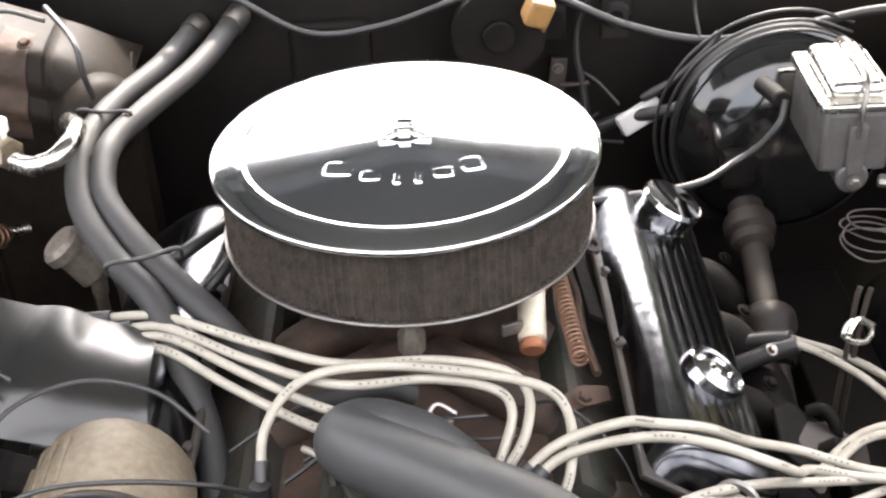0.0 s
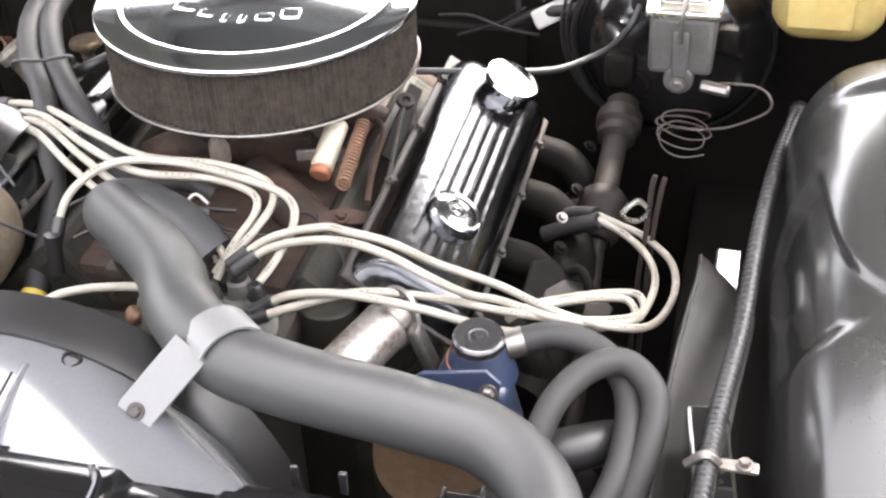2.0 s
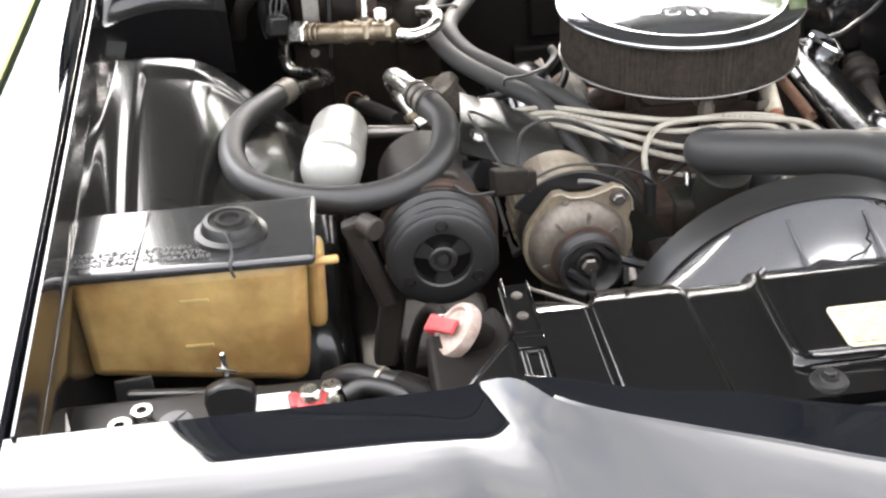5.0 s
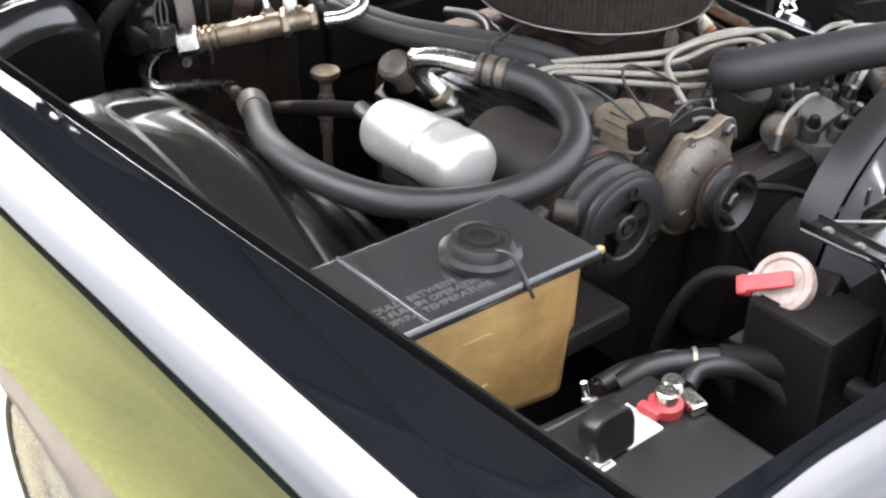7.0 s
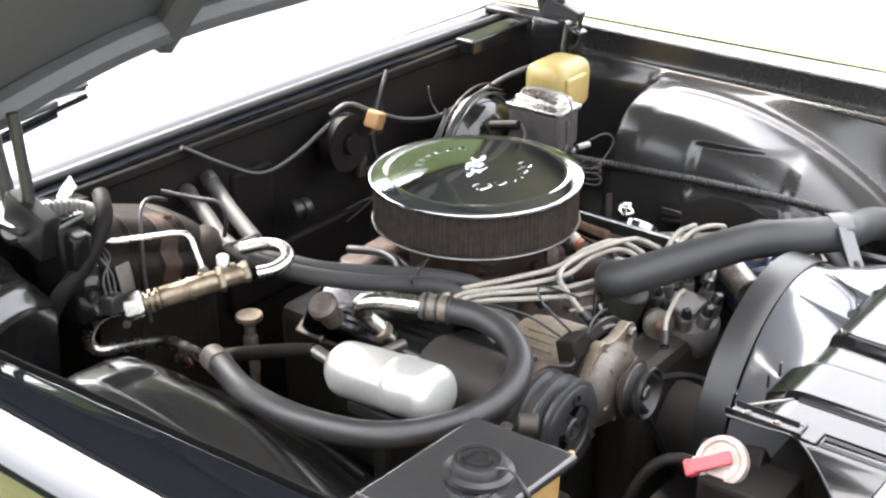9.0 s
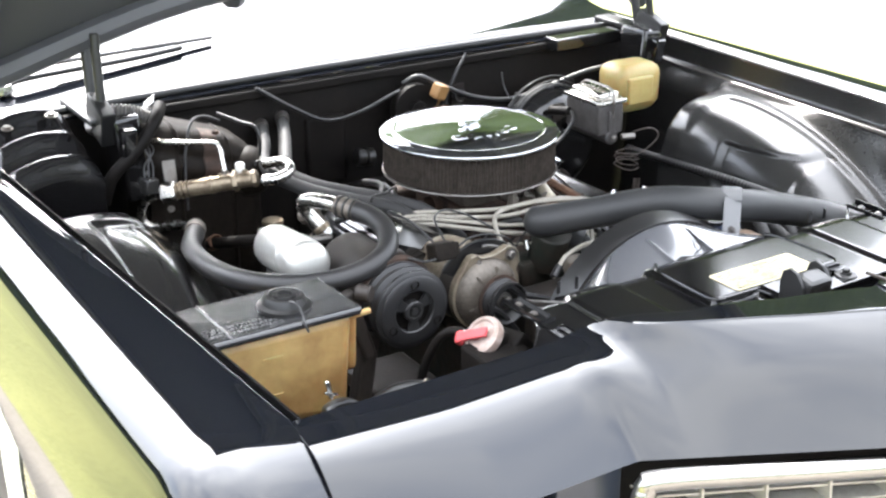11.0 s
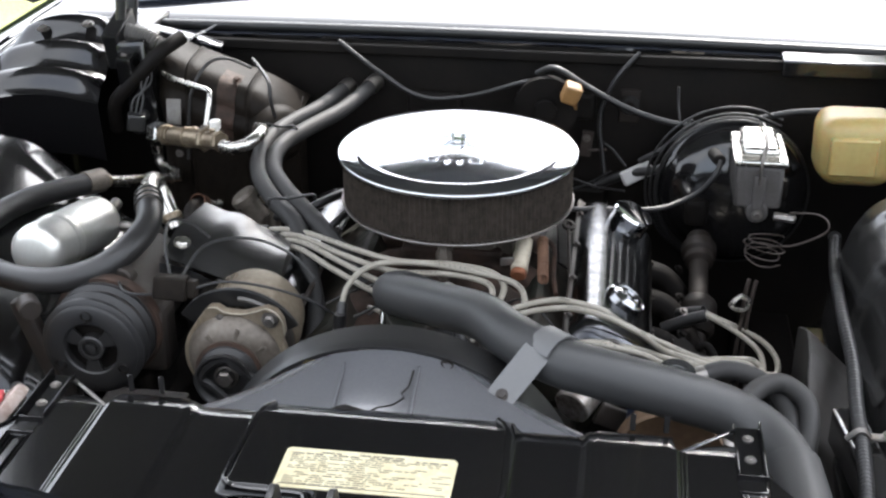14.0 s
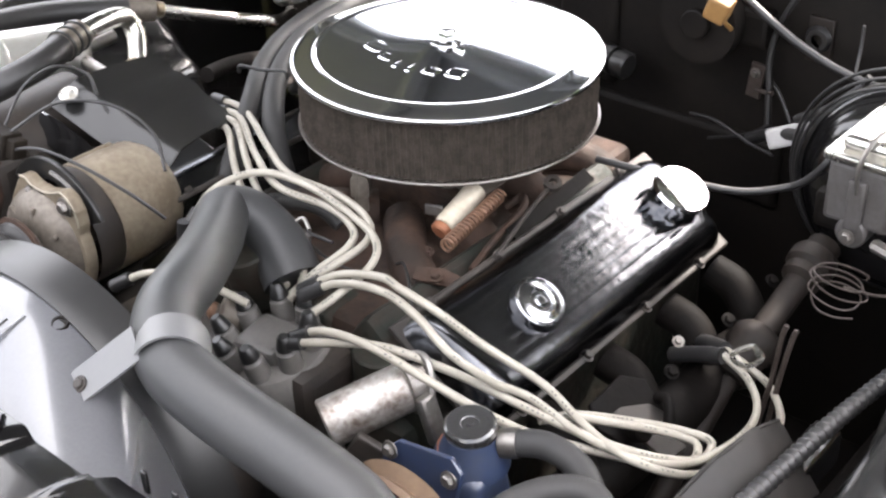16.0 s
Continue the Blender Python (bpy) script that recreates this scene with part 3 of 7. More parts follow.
# the rest of the body closes the car behind the screen
def side_fn(sign):
    def fn(u, v):
        y = 0.85 + 2.9 * u
        x, z = flow([(0.0, 0.80, 0.975), (0.12, 0.90, 0.965), (0.30, 0.955, 0.90), (0.60, 0.968, 0.72), (1.0, 0.93, 0.28)], v)
        return Vector((MID + sign * (x - 0.10 * max(0.0, u - 0.75) ** 2), y, z + 0.02 * u))
    return fn


for sign in (-1, 1):
    part("body_side", sheet(side_fn(sign), 30, 20, 0.003), PAINT, car)
    part("side_glass", sheet(lambda u, v: Vector((MID + sign * (0.79 - 0.12 * v), 0.95 + 0.5 * v + (1.75 - 0.75 * v) * u, 0.985 + 0.42 * v)), 8, 6, 0.005), GLASS, car)
part("rear_deck", sheet(lambda u, v: Vector((MID + (2 * u - 1) * 0.82, 2.45 + 1.3 * v, 0.99 + 0.42 * max(0.0, 1 - v * 2.2) - 0.25 * max(0.0, v - 0.85) / 0.15)), 12, 24, 0.004), PAINT, car)

# hood, raised on its hinges
HOOD_AT, HOOD_UP = Vector((MID, 0.49, 1.005)), radians(48)


def hood_length(d):
    return 0.02 + table([(0.0, 1.555), (0.355, 1.385), (0.41, 1.365), (0.79, 1.36)], d)[0]


HOOD_REAR = [(0.0, 0.19), (0.35, 0.19), (0.55, 0.175), (0.73, 0.11), (0.85, 0.055), (0.95, 0.005), (1.0, -0.03)]


def hood_point(s, v, lift=0.0):
    d = abs(s) * 0.79
    start = flow(HOOD_REAR, abs(s))[0]
    u = start + (hood_length(d) - start) * v
    h = lift + 0.035 * (1 - (abs(s)) ** 2.4) - 0.05 * max(0.0, v - 0.85) / 0.15 * (1 - 0.3 * (1 - abs(s)))
    return HOOD_AT + Vector((s * (0.79 + 0.10 * max(0.0, 1 - 1.3 * v)), -u * math.cos(HOOD_UP) + h * math.sin(HOOD_UP), u * math.sin(HOOD_UP) + h * math.cos(HOOD_UP)))


hood = part("hood", sheet(lambda a, v: hood_point(2 * a - 1, v, 0.02), 48, 30, 0.004), PAINT, car, "raised slate-blue hood")
part("hood_liner", sheet(lambda a, v: hood_point((2 * a - 1) * 0.985, 0.004 + 0.985 * v, 0.008 - 0.012 * (math.sin(a * 9.42) ** 2) * math.sin(v * 3.14)), 48, 30, 0.004), UNDER_HOOD, hood, "matt black hood underside")
ribs = []
for s in (-0.94, -0.35, 0.35, 0.94):
    ribs.append(tube([hood_point(s, v, -0.012) for v in (0.02, 0.3, 0.6, 0.9)], 0.028, 8))
for v in (0.04, 0.55, 0.93):
    ribs.append(tube([hood_point(s, v, -0.012) for s in (-0.92, -0.45, 0.0, 0.45, 0.92)], 0.026, 8))
part("hood_brace", ribs, UNDER_HOOD, hood)

for sign in (-1, 1):
    x = -0.635 if sign < 0 else 0.735
    hinge = part("hood_hinge", join(box((x, 0.40, 0.985), (0.05, 0.20, 0.012)), rod((x, 0.30, 0.955), (x - 0.01 * sign, 0.33, 1.15), 0.009), rod((x, 0.345, 0.955), (x - 0.01 * sign, 0.40, 1.17), 0.011),
                                    box((x, 0.31, 0.99), (0.03, 0.09, 0.07), (18, 0, 0))), BLACK_SATIN, car, "black hood hinge")
    part("hinge_bracket", each(box((x - 0.042 * sign, 0.305, 0.915), (0.055, 0.09, 0.17), (0, 6 * sign, 0), 0.008), box((x - 0.030 * sign, 0.262, 0.955), (0.030, 0.05, 0.06), (12, 0, 0), 0.006)), BLACK_PAINT, hinge)
    part("hinge_bolt", each(bolt((x - 0.045 * sign, 0.258, 0.94), (0, -1, 0.1), 0.006), bolt((x - 0.050 * sign, 0.258, 0.87), (0, -1, 0.1), 0.006)), BLACK_SATIN, hinge)

# brace between the passenger-side fender and the cowl: ribbed black pressing
def brace_fn(u, v):
    a, b = Vector((-0.862, 0.13, 0.905)), Vector((-0.66, 0.225, 0.885))
    c, d = Vector((-0.862, 0.40, 0.955)), Vector((-0.68, 0.42, 0.975))
    drop, v = max(0.0, 0.075 - v) / 0.075, max(v, 0.075)     # front edge turns straight down
    p = (a * (1 - u) + b * u) * (1 - v) + (c * (1 - u) + d * u) * v
    f = (v - 0.075) / 0.925 * 2.7 % 1.0                      # ribs: steep in front, long behind
    rise = min(1.0, f / 0.42)
    rib = rise * rise * (3 - 2 * rise) if f < 0.42 else 0.5 + 0.5 * math.cos(math.pi * (f - 0.42) / 0.58)
    p.z += 0.026 * rib * min(1, 6 * u * (1 - u) + 0.3) + 0.02 * math.sin(u * 3.14)
    p.z -= 0.11 * drop
    p.y += 0.012 * drop
    return p


part("fender_brace", sheet(brace_fn, 20, 80, 0.003), BLACK_PAINT, car, "ribbed black pressing between fender and cowl")
part("brace_bolt", each(bolt((-0.715, 0.36, 0.997), (0, -0.2, 1), 0.008), bolt((-0.80, 0.36, 0.985), (0, -0.2, 1), 0.008)), STEEL, car)
part("cowl_corner", each(box((-0.56, 0.40, 0.962), (0.16, 0.03, 0.03), (0, 12, 0)), box((0.60, 0.40, 0.965), (0.2, 0.05, 0.03))), BLACK_PAINT, car)

# frame rails, cross member and an added dark floor plate close the bay below
part("frame_and_floor", each(box((-0.52, -0.2, 0.40), (0.10, 1.4, 0.14)), box((0.52, -0.2, 0.40), (0.10, 1.4, 0.14)), box((MID, -0.55, 0.36), (1.1, 0.2, 0.12)), box((MID, -0.2, 0.26), (1.15, 1.4, 0.02))), BLACK_DIRTY, car)
part("radiator_support", each(box((MID + 0.48, -0.75, 0.82), (0.10, 0.18, 0.04)), box((0.555, -0.60, 0.76), (0.035, 0.42, 0.05), (0, 0, 8)), box((0.53, -0.35, 0.70), (0.03, 0.55, 0.04))), BLACK_PAINT, car)

APRON_EDGE = [(-0.56, 0.478, 0.700), (-0.445, 0.486, 0.722), (-0.345, 0.494, 0.757), (-0.25, 0.499, 0.778), (-0.19, 0.501, 0.774), (-0.13, 0.501, 0.745)]


def apron_fn(u, v):
    y = -0.56 + 0.43 * u
    x, z = table(APRON_EDGE, y)
    over = max(0.0, v - 0.3) / 0.7                 # a short upright side, then the sloping top
    return Vector((x + 0.055 * over + 0.003 * math.sin(u * 9), y - 0.02 * over, z - 0.08 * max(0.0, 0.3 - v) / 0.3 - 0.045 * over))


part("apron", sheet(apron_fn, 40, 20, 0.003), APRON, car, "dusty black sheet-metal apron beside the frame")
part("apron_edge", tube([apron_fn(k / 10, 0.30) + Vector((0, 0, 0.001)) for k in range(11)], 0.0022, 6), APRON, car)

# front: grilles, lamps
def front_y(d):
    return table([(0.0, -1.222), (0.42, -1.035), (0.80, -0.99)], d)[0]


for sign in (-1, 1):
    tl, tr = (0.428, 0.850), (0.006, 0.838)
    bl, br = (0.405, 0.56), (0.006, 0.575)

    def gp(a, b, push=0.0):
        """A place on the grille: a from its outer edge to the middle, b from top to bottom."""
        top = (tl[0] + (tr[0] - tl[0]) * a, tl[1] + (tr[1] - tl[1]) * a)
        low = (bl[0] + (br[0] - bl[0]) * a, bl[1] + (br[1] - bl[1]) * a)
        d, z = top[0] + (low[0] - top[0]) * b, top[1] + (low[1] - top[1]) * b
        return Vector((MID + sign * d, front_y(d) - push - 0.02, z))

    frame_pts = [gp(0.0, 0.5), gp(0.0, 0.12), gp(0.02, 0.04), gp(0.06, 0.0), gp(0.5, 0.0), gp(0.97, 0.0), gp(1.0, 0.05), gp(1.0, 0.5), gp(0.97, 1.0), gp(0.5, 1.0), gp(0.05, 1.0), gp(0.0, 0.9)]
    grille = part("grille", tube(frame_pts, 0.0145, 10, 6, closed=True), TRIM, car, "chrome grille frame with a grid of bars")
    for k in range(1, 12):                       # broad level slats
        part("bar", sheet(lambda u, v: gp(0.015 + 0.97 * u, k / 12, -0.004 - 0.024 * v) + Vector((0, 0, 0.004 * v)), 6, 1, 0.0035), SLAT, grille)
    for k in range(1, 6):
        part("divider", sheet(lambda u, v: gp(k / 5.6, 0.01 + 0.98 * u, -0.002 - 0.028 * v), 4, 1, 0.004), SLAT, grille)
    part("grille_back", sheet(lambda u, v: gp(u, v, -0.05), 8, 6, 0.004), BLACK_DIRTY, grille)

    # four round lamps in chrome surrounds
    for lx in (0.628, 0.838):
        y = front_y(lx) + 0.015
        c = Vector((MID + sign * lx, y, 0.748))
        lamp = part("headlight", tube([c + Vector((sx * 0.099, -0.022, sz * 0.078)) for sx, sz in ((-1, 0.6), (-0.85, 0.95), (0, 1.0), (0.85, 0.95), (1, 0.6), (1, -0.6), (0.85, -0.95), (0, -1), (-0.85, -0.95), (-1, -0.6))], 0.0062, 8, 5, closed=True), TRIM, car, "round headlight in a chrome surround")
        part("reflector", lathe([(0.0, 0.0), (0.04, 0.008), (0.062, 0.03), (0.066, 0.05)], axis(c + Vector((0, 0.03, 0)), (0, -1, 0))), CHROME, lamp)
        part("lens", lathe([(0.0, 0.022), (0.03, 0.019), (0.055, 0.009), (0.066, 0.0), (0.066, -0.004), (0.0, -0.001)], axis(c + Vector((0, -0.014, 0)), (0, -1, 0))), LENS, lamp, "clear fluted lamp glass")
        part("bezel_ring", lathe([(0.066, 0.0), (0.073, 0.006), (0.076, 0.0), (0.074, -0.02)], axis(c + Vector((0, -0.016, 0)), (0, -1, 0))), CHROME, lamp)
        part("bezel_plate", prism([(-0.098, -0.076), (0.098, -0.076), (0.098, 0.076), (-0.098, 0.076)], 0.004, Matrix(((1, 0, 0, c.x), (0, 0, 1, c.y - 0.004), (0, 1, 0, c.z), (0, 0, 0, 1)))), LAMP_PAINT, lamp)
    part("lamp_panel", each(box((MID + sign * 0.60, -0.975, 0.70), (0.42, 0.02, 0.32), bevel=0.008), box((MID + sign * 0.479, -1.012, 0.8265), (0.098, 0.02, 0.085), bevel=0.003), box((MID + sign * 0.479, -1.012, 0.6725), (0.098, 0.02, 0.217), bevel=0.003),
                            box((MID + sign * 0.735, -0.984, 0.852), (0.42, 0.02, 0.034), bevel=0.004)), LAMP_PAINT, car, "slate-blue front panel round the lamps")

# front wheel
for sign in (-1, 1):
    wm = axis((MID + sign * 0.80, WHEEL_Y, WHEEL_Z), (sign, 0, 0))
    wheel = part("wheel", lathe([(0.215, -0.08), (0.30, -0.095), (0.335, -0.07), (0.342, 0.0), (0.335, 0.07), (0.30, 0.095), (0.215, 0.08), (0.20, 0.0), (0.215, -0.08)], wm, 48), TYRE, car, "black tyre with a bright wheel cover")
    part("whitewall", lathe([(0.222, 0.082), (0.228, 0.0865), (0.262, 0.0945), (0.292, 0.0985), (0.300, 0.0965), (0.296, 0.090)], wm, 64), WHITE, wheel, "broad white tyre wall")
    part("wheel_cover", lathe([(0.0, 0.085), (0.05, 0.085), (0.06, 0.07), (0.12, 0.072), (0.16, 0.062), (0.19, 0.075), (0.215, 0.078), (0.22, 0.05)], wm, 48), BRIGHT, wheel)

# ---- the engine and what is bolted to it ----
engine = thing("engine_block", (0.0, -0.05, 0.40), "grimy cast-iron engine with brown and greenish grease", "engine")
blk = [box((0.0, -0.02, 0.56), (0.40, 0.60, 0.26), bevel=0.02), box((0.160, -0.085, 0.708), (0.15, 0.42, 0.10), (0, 38, 0), 0.012), box((-0.160, -0.085, 0.708), (0.15, 0.42, 0.10), (0, -38, 0), 0.012)]
part("block", blk, BLOCK, engine)
# intake manifold with runners
man = [box((0.0, -0.04, 0.735), (0.24, 0.50, 0.07), bevel=0.012)]
for y in (-0.20, -0.09, 0.03, 0.14):
    for s in (-1, 1):
        man.append(tube([(0.02 * s, y * 0.55, 0.775), (0.08 * s, y * 0.85, 0.782), (0.135 * s, y, 0.755), (0.16 * s, y, 0.73)], 0.024, 10))
man.append(box((0.0, 0.0, 0.79), (0.15, 0.17, 0.05), bevel=0.008))
part("intake_manifold", man, RUST, engine, "rust-brown intake manifold")
part("carburettor", each(box((0.0, 0.0, 0.825), (0.13, 0.16, 0.05), bevel=0.01), rod((0, 0.0, 0.83), (0, 0, 0.866), 0.06, 28), box((0.075, -0.04, 0.82), (0.03, 0.06, 0.035)), rod((0.0, -0.10, 0.838), (0.0, -0.13, 0.838), 0.010, 12)), ALLOY, engine, "dull alloy carburettor")
part("fuel_fitting", each(lathe([(0, 0), (0.012, 0), (0.012, 0.02), (0.009, 0.024), (0.009, 0.035), (0, 0.035)], axis((0.0, -0.155, 0.822), (0, 0, 1)), 6), rod((0.0, -0.155, 0.80), (0.0, -0.155, 0.825), 0.008)), ALLOY, engine)
part("water_outlet", each(rod((-0.02, -0.285, 0.76), (-0.02, -0.31, 0.83), 0.035, 20), box((0.0, -0.27, 0.75), (0.16, 0.06, 0.05), bevel=0.01), rod((0.16, -0.30, 0.72), (0.16, -0.30, 0.77), 0.03)), BLOCK, engine)
part("front_cover", each(box((0.0, -0.36, 0.62), (0.26, 0.08, 0.26), bevel=0.02), rod((0.0, -0.40, 0.62), (0.0, -0.48, 0.62), 0.075, 32), box((0.08, -0.35, 0.74), (0.12, 0.08, 0.06), bevel=0.015)), DARK_IRON, engine)
part("fan", join(*[box((0.11 * math.cos(a), -0.52, 0.66 + 0.11 * math.sin(a)), (0.18, 0.004, 0.055), (0, -math.degrees(a), 0), 0.001) for a in [k * math.pi / 2.5 for k in range(5)]], rod((0, -0.48, 0.66), (0, -0.54, 0.66), 0.04)), DARK_IRON, engine, "steel fan blades")


def valve_cover(sign, mat, label):
    """A pressed valve cover with long ribs, leaning outwards on its bank."""
    cover = thing("valve_cover", (sign * 0.262, -0.06, 0.775), label, "valve cover", "valve covers")
    L0, L1, hw = -0.300, 0.135, 0.066
    lean = Matrix.Translation((sign * 0.236, 0, 0.765)) @ Matrix.Rotation(radians(34) * sign, 4, "Y")

    def fn(u, v):
        y = L0 + (L1 - L0) * u
        w = 2 * v - 1
        edge = min(1.0, min(u, 1 - u) / 0.06)
        k = 1 - (1 - edge) ** 2
        side = abs(w)
        h = 0.033 * k * (1 - 0.16 * side ** 2 - 0.84 * side ** 7)
        if side < 0.60 and 0.05 < u < 0.95:
            h -= 0.0010 * max(0.0, math.cos(w * math.pi * 10.0)) ** 2 * ease((0.90 - u) * 10) * ease((u - 0.10) * 10) * ease((0.60 - side) * 14)
        return lean @ Vector((w * hw * (0.92 + 0.08 * k), y, h))

    part("cover_pressing", sheet(fn, 60, 48, 0.002), mat, cover, sharp=70)
    fl = box((0, (L0 + L1) / 2, 0), (0.146, L1 - L0 + 0.012, 0.007), bevel=0.003)
    fl.transform(lean)
    part("flange", fl, DARK_IRON, cover)
    for k in range(4):
        y = L0 + 0.05 + k * 0.11
        for w in (-1, 1):
            part("cover_bolt", bolt(lean @ Vector((w * 0.0685, y, 0.003)), lean.to_3x3() @ Vector((0, 0, 1)), 0.005), DARK_IRON, cover)
    return cover, lean


cover, lean = valve_cover(1, COVER_CHROME, "ribbed chrome valve cover with round medallion and breather cap")
up = lean.to_3x3() @ Vector((0, 0, 1))
c = lean @ Vector((0.0, -0.175, 0.0335))
part("medallion", lathe([(0.0, 0.014), (0.005, 0.0135), (0.007, 0.0115), (0.011, 0.0115), (0.013, 0.014), (0.017, 0.0135), (0.020, 0.0105), (0.024, 0.010), (0.026, 0.012), (0.028, 0.0105), (0.030, 0.0)], axis(c, up), 36), WORN_CHROME, cover)
c = Vector((0.2665, 0.079, 0.818))
part("breather_cap", lathe([(0.026, -0.065), (0.030, -0.046), (0.036, -0.042), (0.0365, -0.038), (0.033, -0.035), (0.030, -0.026), (0.030, -0.014), (0.0325, -0.010), (0.0335, -0.005), (0.031, -0.001), (0.0, 0.001)], axis(c, (0.46, -0.03, 0.89)), 48), CHROME, cover, "tall chrome breather cap")
cover, lean = valve_cover(-1, COVER_CHROME, "ribbed chrome valve cover under the hoses")
part("breather", join(rod((-0.318, 0.03, 0.79), (-0.340, 0.03, 0.822), 0.017, 20), lathe([(0.0, 0.010), (0.018, 0.009), (0.023, 0.004), (0.023, -0.006), (0.016, -0.008)], axis((-0.343, 0.03, 0.826), (-0.55, -0.1, 0.8)), 28)), ALLOY, cover, "dusty breather cap")

# ---- air cleaner ----
AC = Vector((0.0, -0.003, 0.0))
cleaner = thing("air_cleaner", (0.0, -0.003, 0.862), "round chrome-lidded air cleaner with an exposed pleated filter", "air cleaner")
acm = Matrix.Translation(AC)
lid = part("lid", lathe([(0.0, 0.9530), (0.03, 0.9516), (0.06, 0.9500), (0.10, 0.9478), (0.144, 0.9453), (0.1476, 0.9451), (0.1488, 0.9458), (0.1502, 0.9462), (0.1516, 0.9458), (0.1528, 0.9450), (0.157, 0.9446), (0.166, 0.9434),
                         (0.1728, 0.9423), (0.1764, 0.9413), (0.1777, 0.9402), (0.1781, 0.9386), (0.1776, 0.9352), (0.1764, 0.9342), (0.174, 0.9342), (0.170, 0.9350), (0.0, 0.9350)], acm, 160), LID_CHROME, cleaner, "bright chrome lid", sharp=60)
wing = part("wing_nut", join(lathe([(0.0, 0.951), (0.019, 0.951), (0.019, 0.953), (0.012, 0.955), (0.0, 0.955)], acm, 28), lathe([(0.0105, 0.954), (0.0105, 0.9625), (0.008, 0.966), (0.0, 0.967)], acm, 6),
                             box(AC + Vector((0.017, 0, 0.961)), (0.016, 0.004, 0.009), bevel=0.0018), box(AC + Vector((-0.017, 0, 0.961)), (0.016, 0.004, 0.009), bevel=0.0018)), CHROME, cleaner)
# raised emblem: plain embossed shapes along an arc, the maker's lettering left out
EMBOSS = [(-0.057, 0.024, 0.020), (-0.029, 0.016, 0.014), (-0.006, 0.005, 0.020), (0.012, 0.005, 0.020), (0.034, 0.016, 0.014), (0.059, 0.018, 0.020)]
for x, w, h in EMBOSS:
    a = -x / 0.16
    y = -0.083 + 0.9 * (x - 0.002) ** 2 / 0.16
    loop = [Vector((w / 2 * cx, h / 2 * cy, 0)) for cx, cy in ((-1, -0.7), (-0.7, -1), (0.7, -1), (1, -0.7), (1, 0.7), (0.7, 1), (-0.7, 1), (-1, 0.7))]
    m = Matrix.Translation((x, y + 0.006, 0.9481)) @ Matrix.Rotation(a * -0.6, 4, "Z")
    part("emblem", tube([m @ p for p in loop], 0.0016, 6, 4, closed=True), LID_CHROME, lid)
for k in range(7):
    a = radians(90 + (k - 3) * 13)
    part("emblem", box((0.095 * math.cos(a), -0.003 + 0.095 * math.sin(a), 0.9475), (0.012, 0.012, 0.0025), (0, 0, math.degrees(a) - 90), 0.001), LID_CHROME, lid)
# pleated paper behind a wire screen
bm = bmesh.new()
n = 420
rows = []
for z in (0.866, 0.870, 0.881, 0.894, 0.907, 0.920, 0.932, 0.9345):
    rows.append([bm.verts.new((AC.x + (0.1690 + 0.0022 * math.cos(k * math.pi * 2 / 3.0) + 0.0012 * noise.noise(Vector((k * 0.35, z * 160, 0)))) * math.cos(2 * math.pi * k / n),
                               AC.y + (0.1690 + 0.0022 * math.cos(k * math.pi * 2 / 3.0) + 0.0012 * noise.noise(Vector((k * 0.35, z * 160, 0)))) * math.sin(2 * math.pi * k / n), z)) for k in range(n)])
for a, b in zip(rows, rows[1:]):
    for k in range(n):
        bm.faces.new((a[k], a[(k + 1) % n], b[(k + 1) % n], b[k]))
FILTER = material("filter_screen", (0.052, 0.042, 0.035), 0.85, 0.0, (0.022, 0.019, 0.016), 70, 0.8, 420, 0.7, 0.002, Specular_IOR_Level=0.08)
part("filter_element", bm, FILTER, cleaner, "brown-grey pleated filter behind wire screen", sharp=20)
part("base_pan", lathe([(0.05, 0.856), (0.12, 0.857), (0.165, 0.860), (0.1738, 0.8625), (0.1745, 0.8640), (0.1738, 0.8655), (0.168, 0.8655), (0.165, 0.864), (0.05, 0.862)], acm, 96), STEEL, cleaner, "thin chrome base pan")

# ---- coil-shaped condenser and return spring on the manifold ----
cond = thing("condenser", (0.107, -0.12, 0.80), "dirty white cylinder with a copper end beside the carburettor", "condenser")
part("can", rod((0.108, -0.085, 0.836), (0.105, -0.138, 0.812), 0.0125, 24), CONDENSER, cond)
part("end_cap", rod((0.105, -0.138, 0.812), (0.1048, -0.147, 0.808), 0.0115, 24), COPPER, cond, "copper-coloured end")
part("tab", each(box((0.088, -0.135, 0.825), (0.02, 0.004, 0.012), (0, 0, 20), 0.001), rod((0.105, -0.1, 0.80), (0.105, -0.1, 0.82), 0.01)), STEEL, cond)
spring = tagged(part("return_spring", coil((0.134, -0.078, 0.834), (0.142, -0.180, 0.822), 0.0068, 19, 0.0014), RUST_BRIGHT), "thin rusty throttle return spring", "spring")
lever = thing("throttle_bracket", (0.175, -0.06, 0.80), "dark steel throttle bracket and rod", "bracket")
part("stay", box((0.160, -0.02, 0.805), (0.018, 0.16, 0.004), (0, 35, 4), 0.001), SOOT, lever)
part("eye", lathe([(0.005, 0), (0.010, 0), (0.010, 0.006), (0.005, 0.006), (0.005, 0)], axis((0.168, -0.03, 0.836), (0.3, -0.3, 1)), 20), DARK_IRON, lever)
part("throttle_rod", tube([(0.168, -0.03, 0.838), (0.172, -0.08, 0.825), (0.178, -0.15, 0.80), (0.186, -0.24, 0.775)], 0.0024, 8), DARK_IRON, lever)

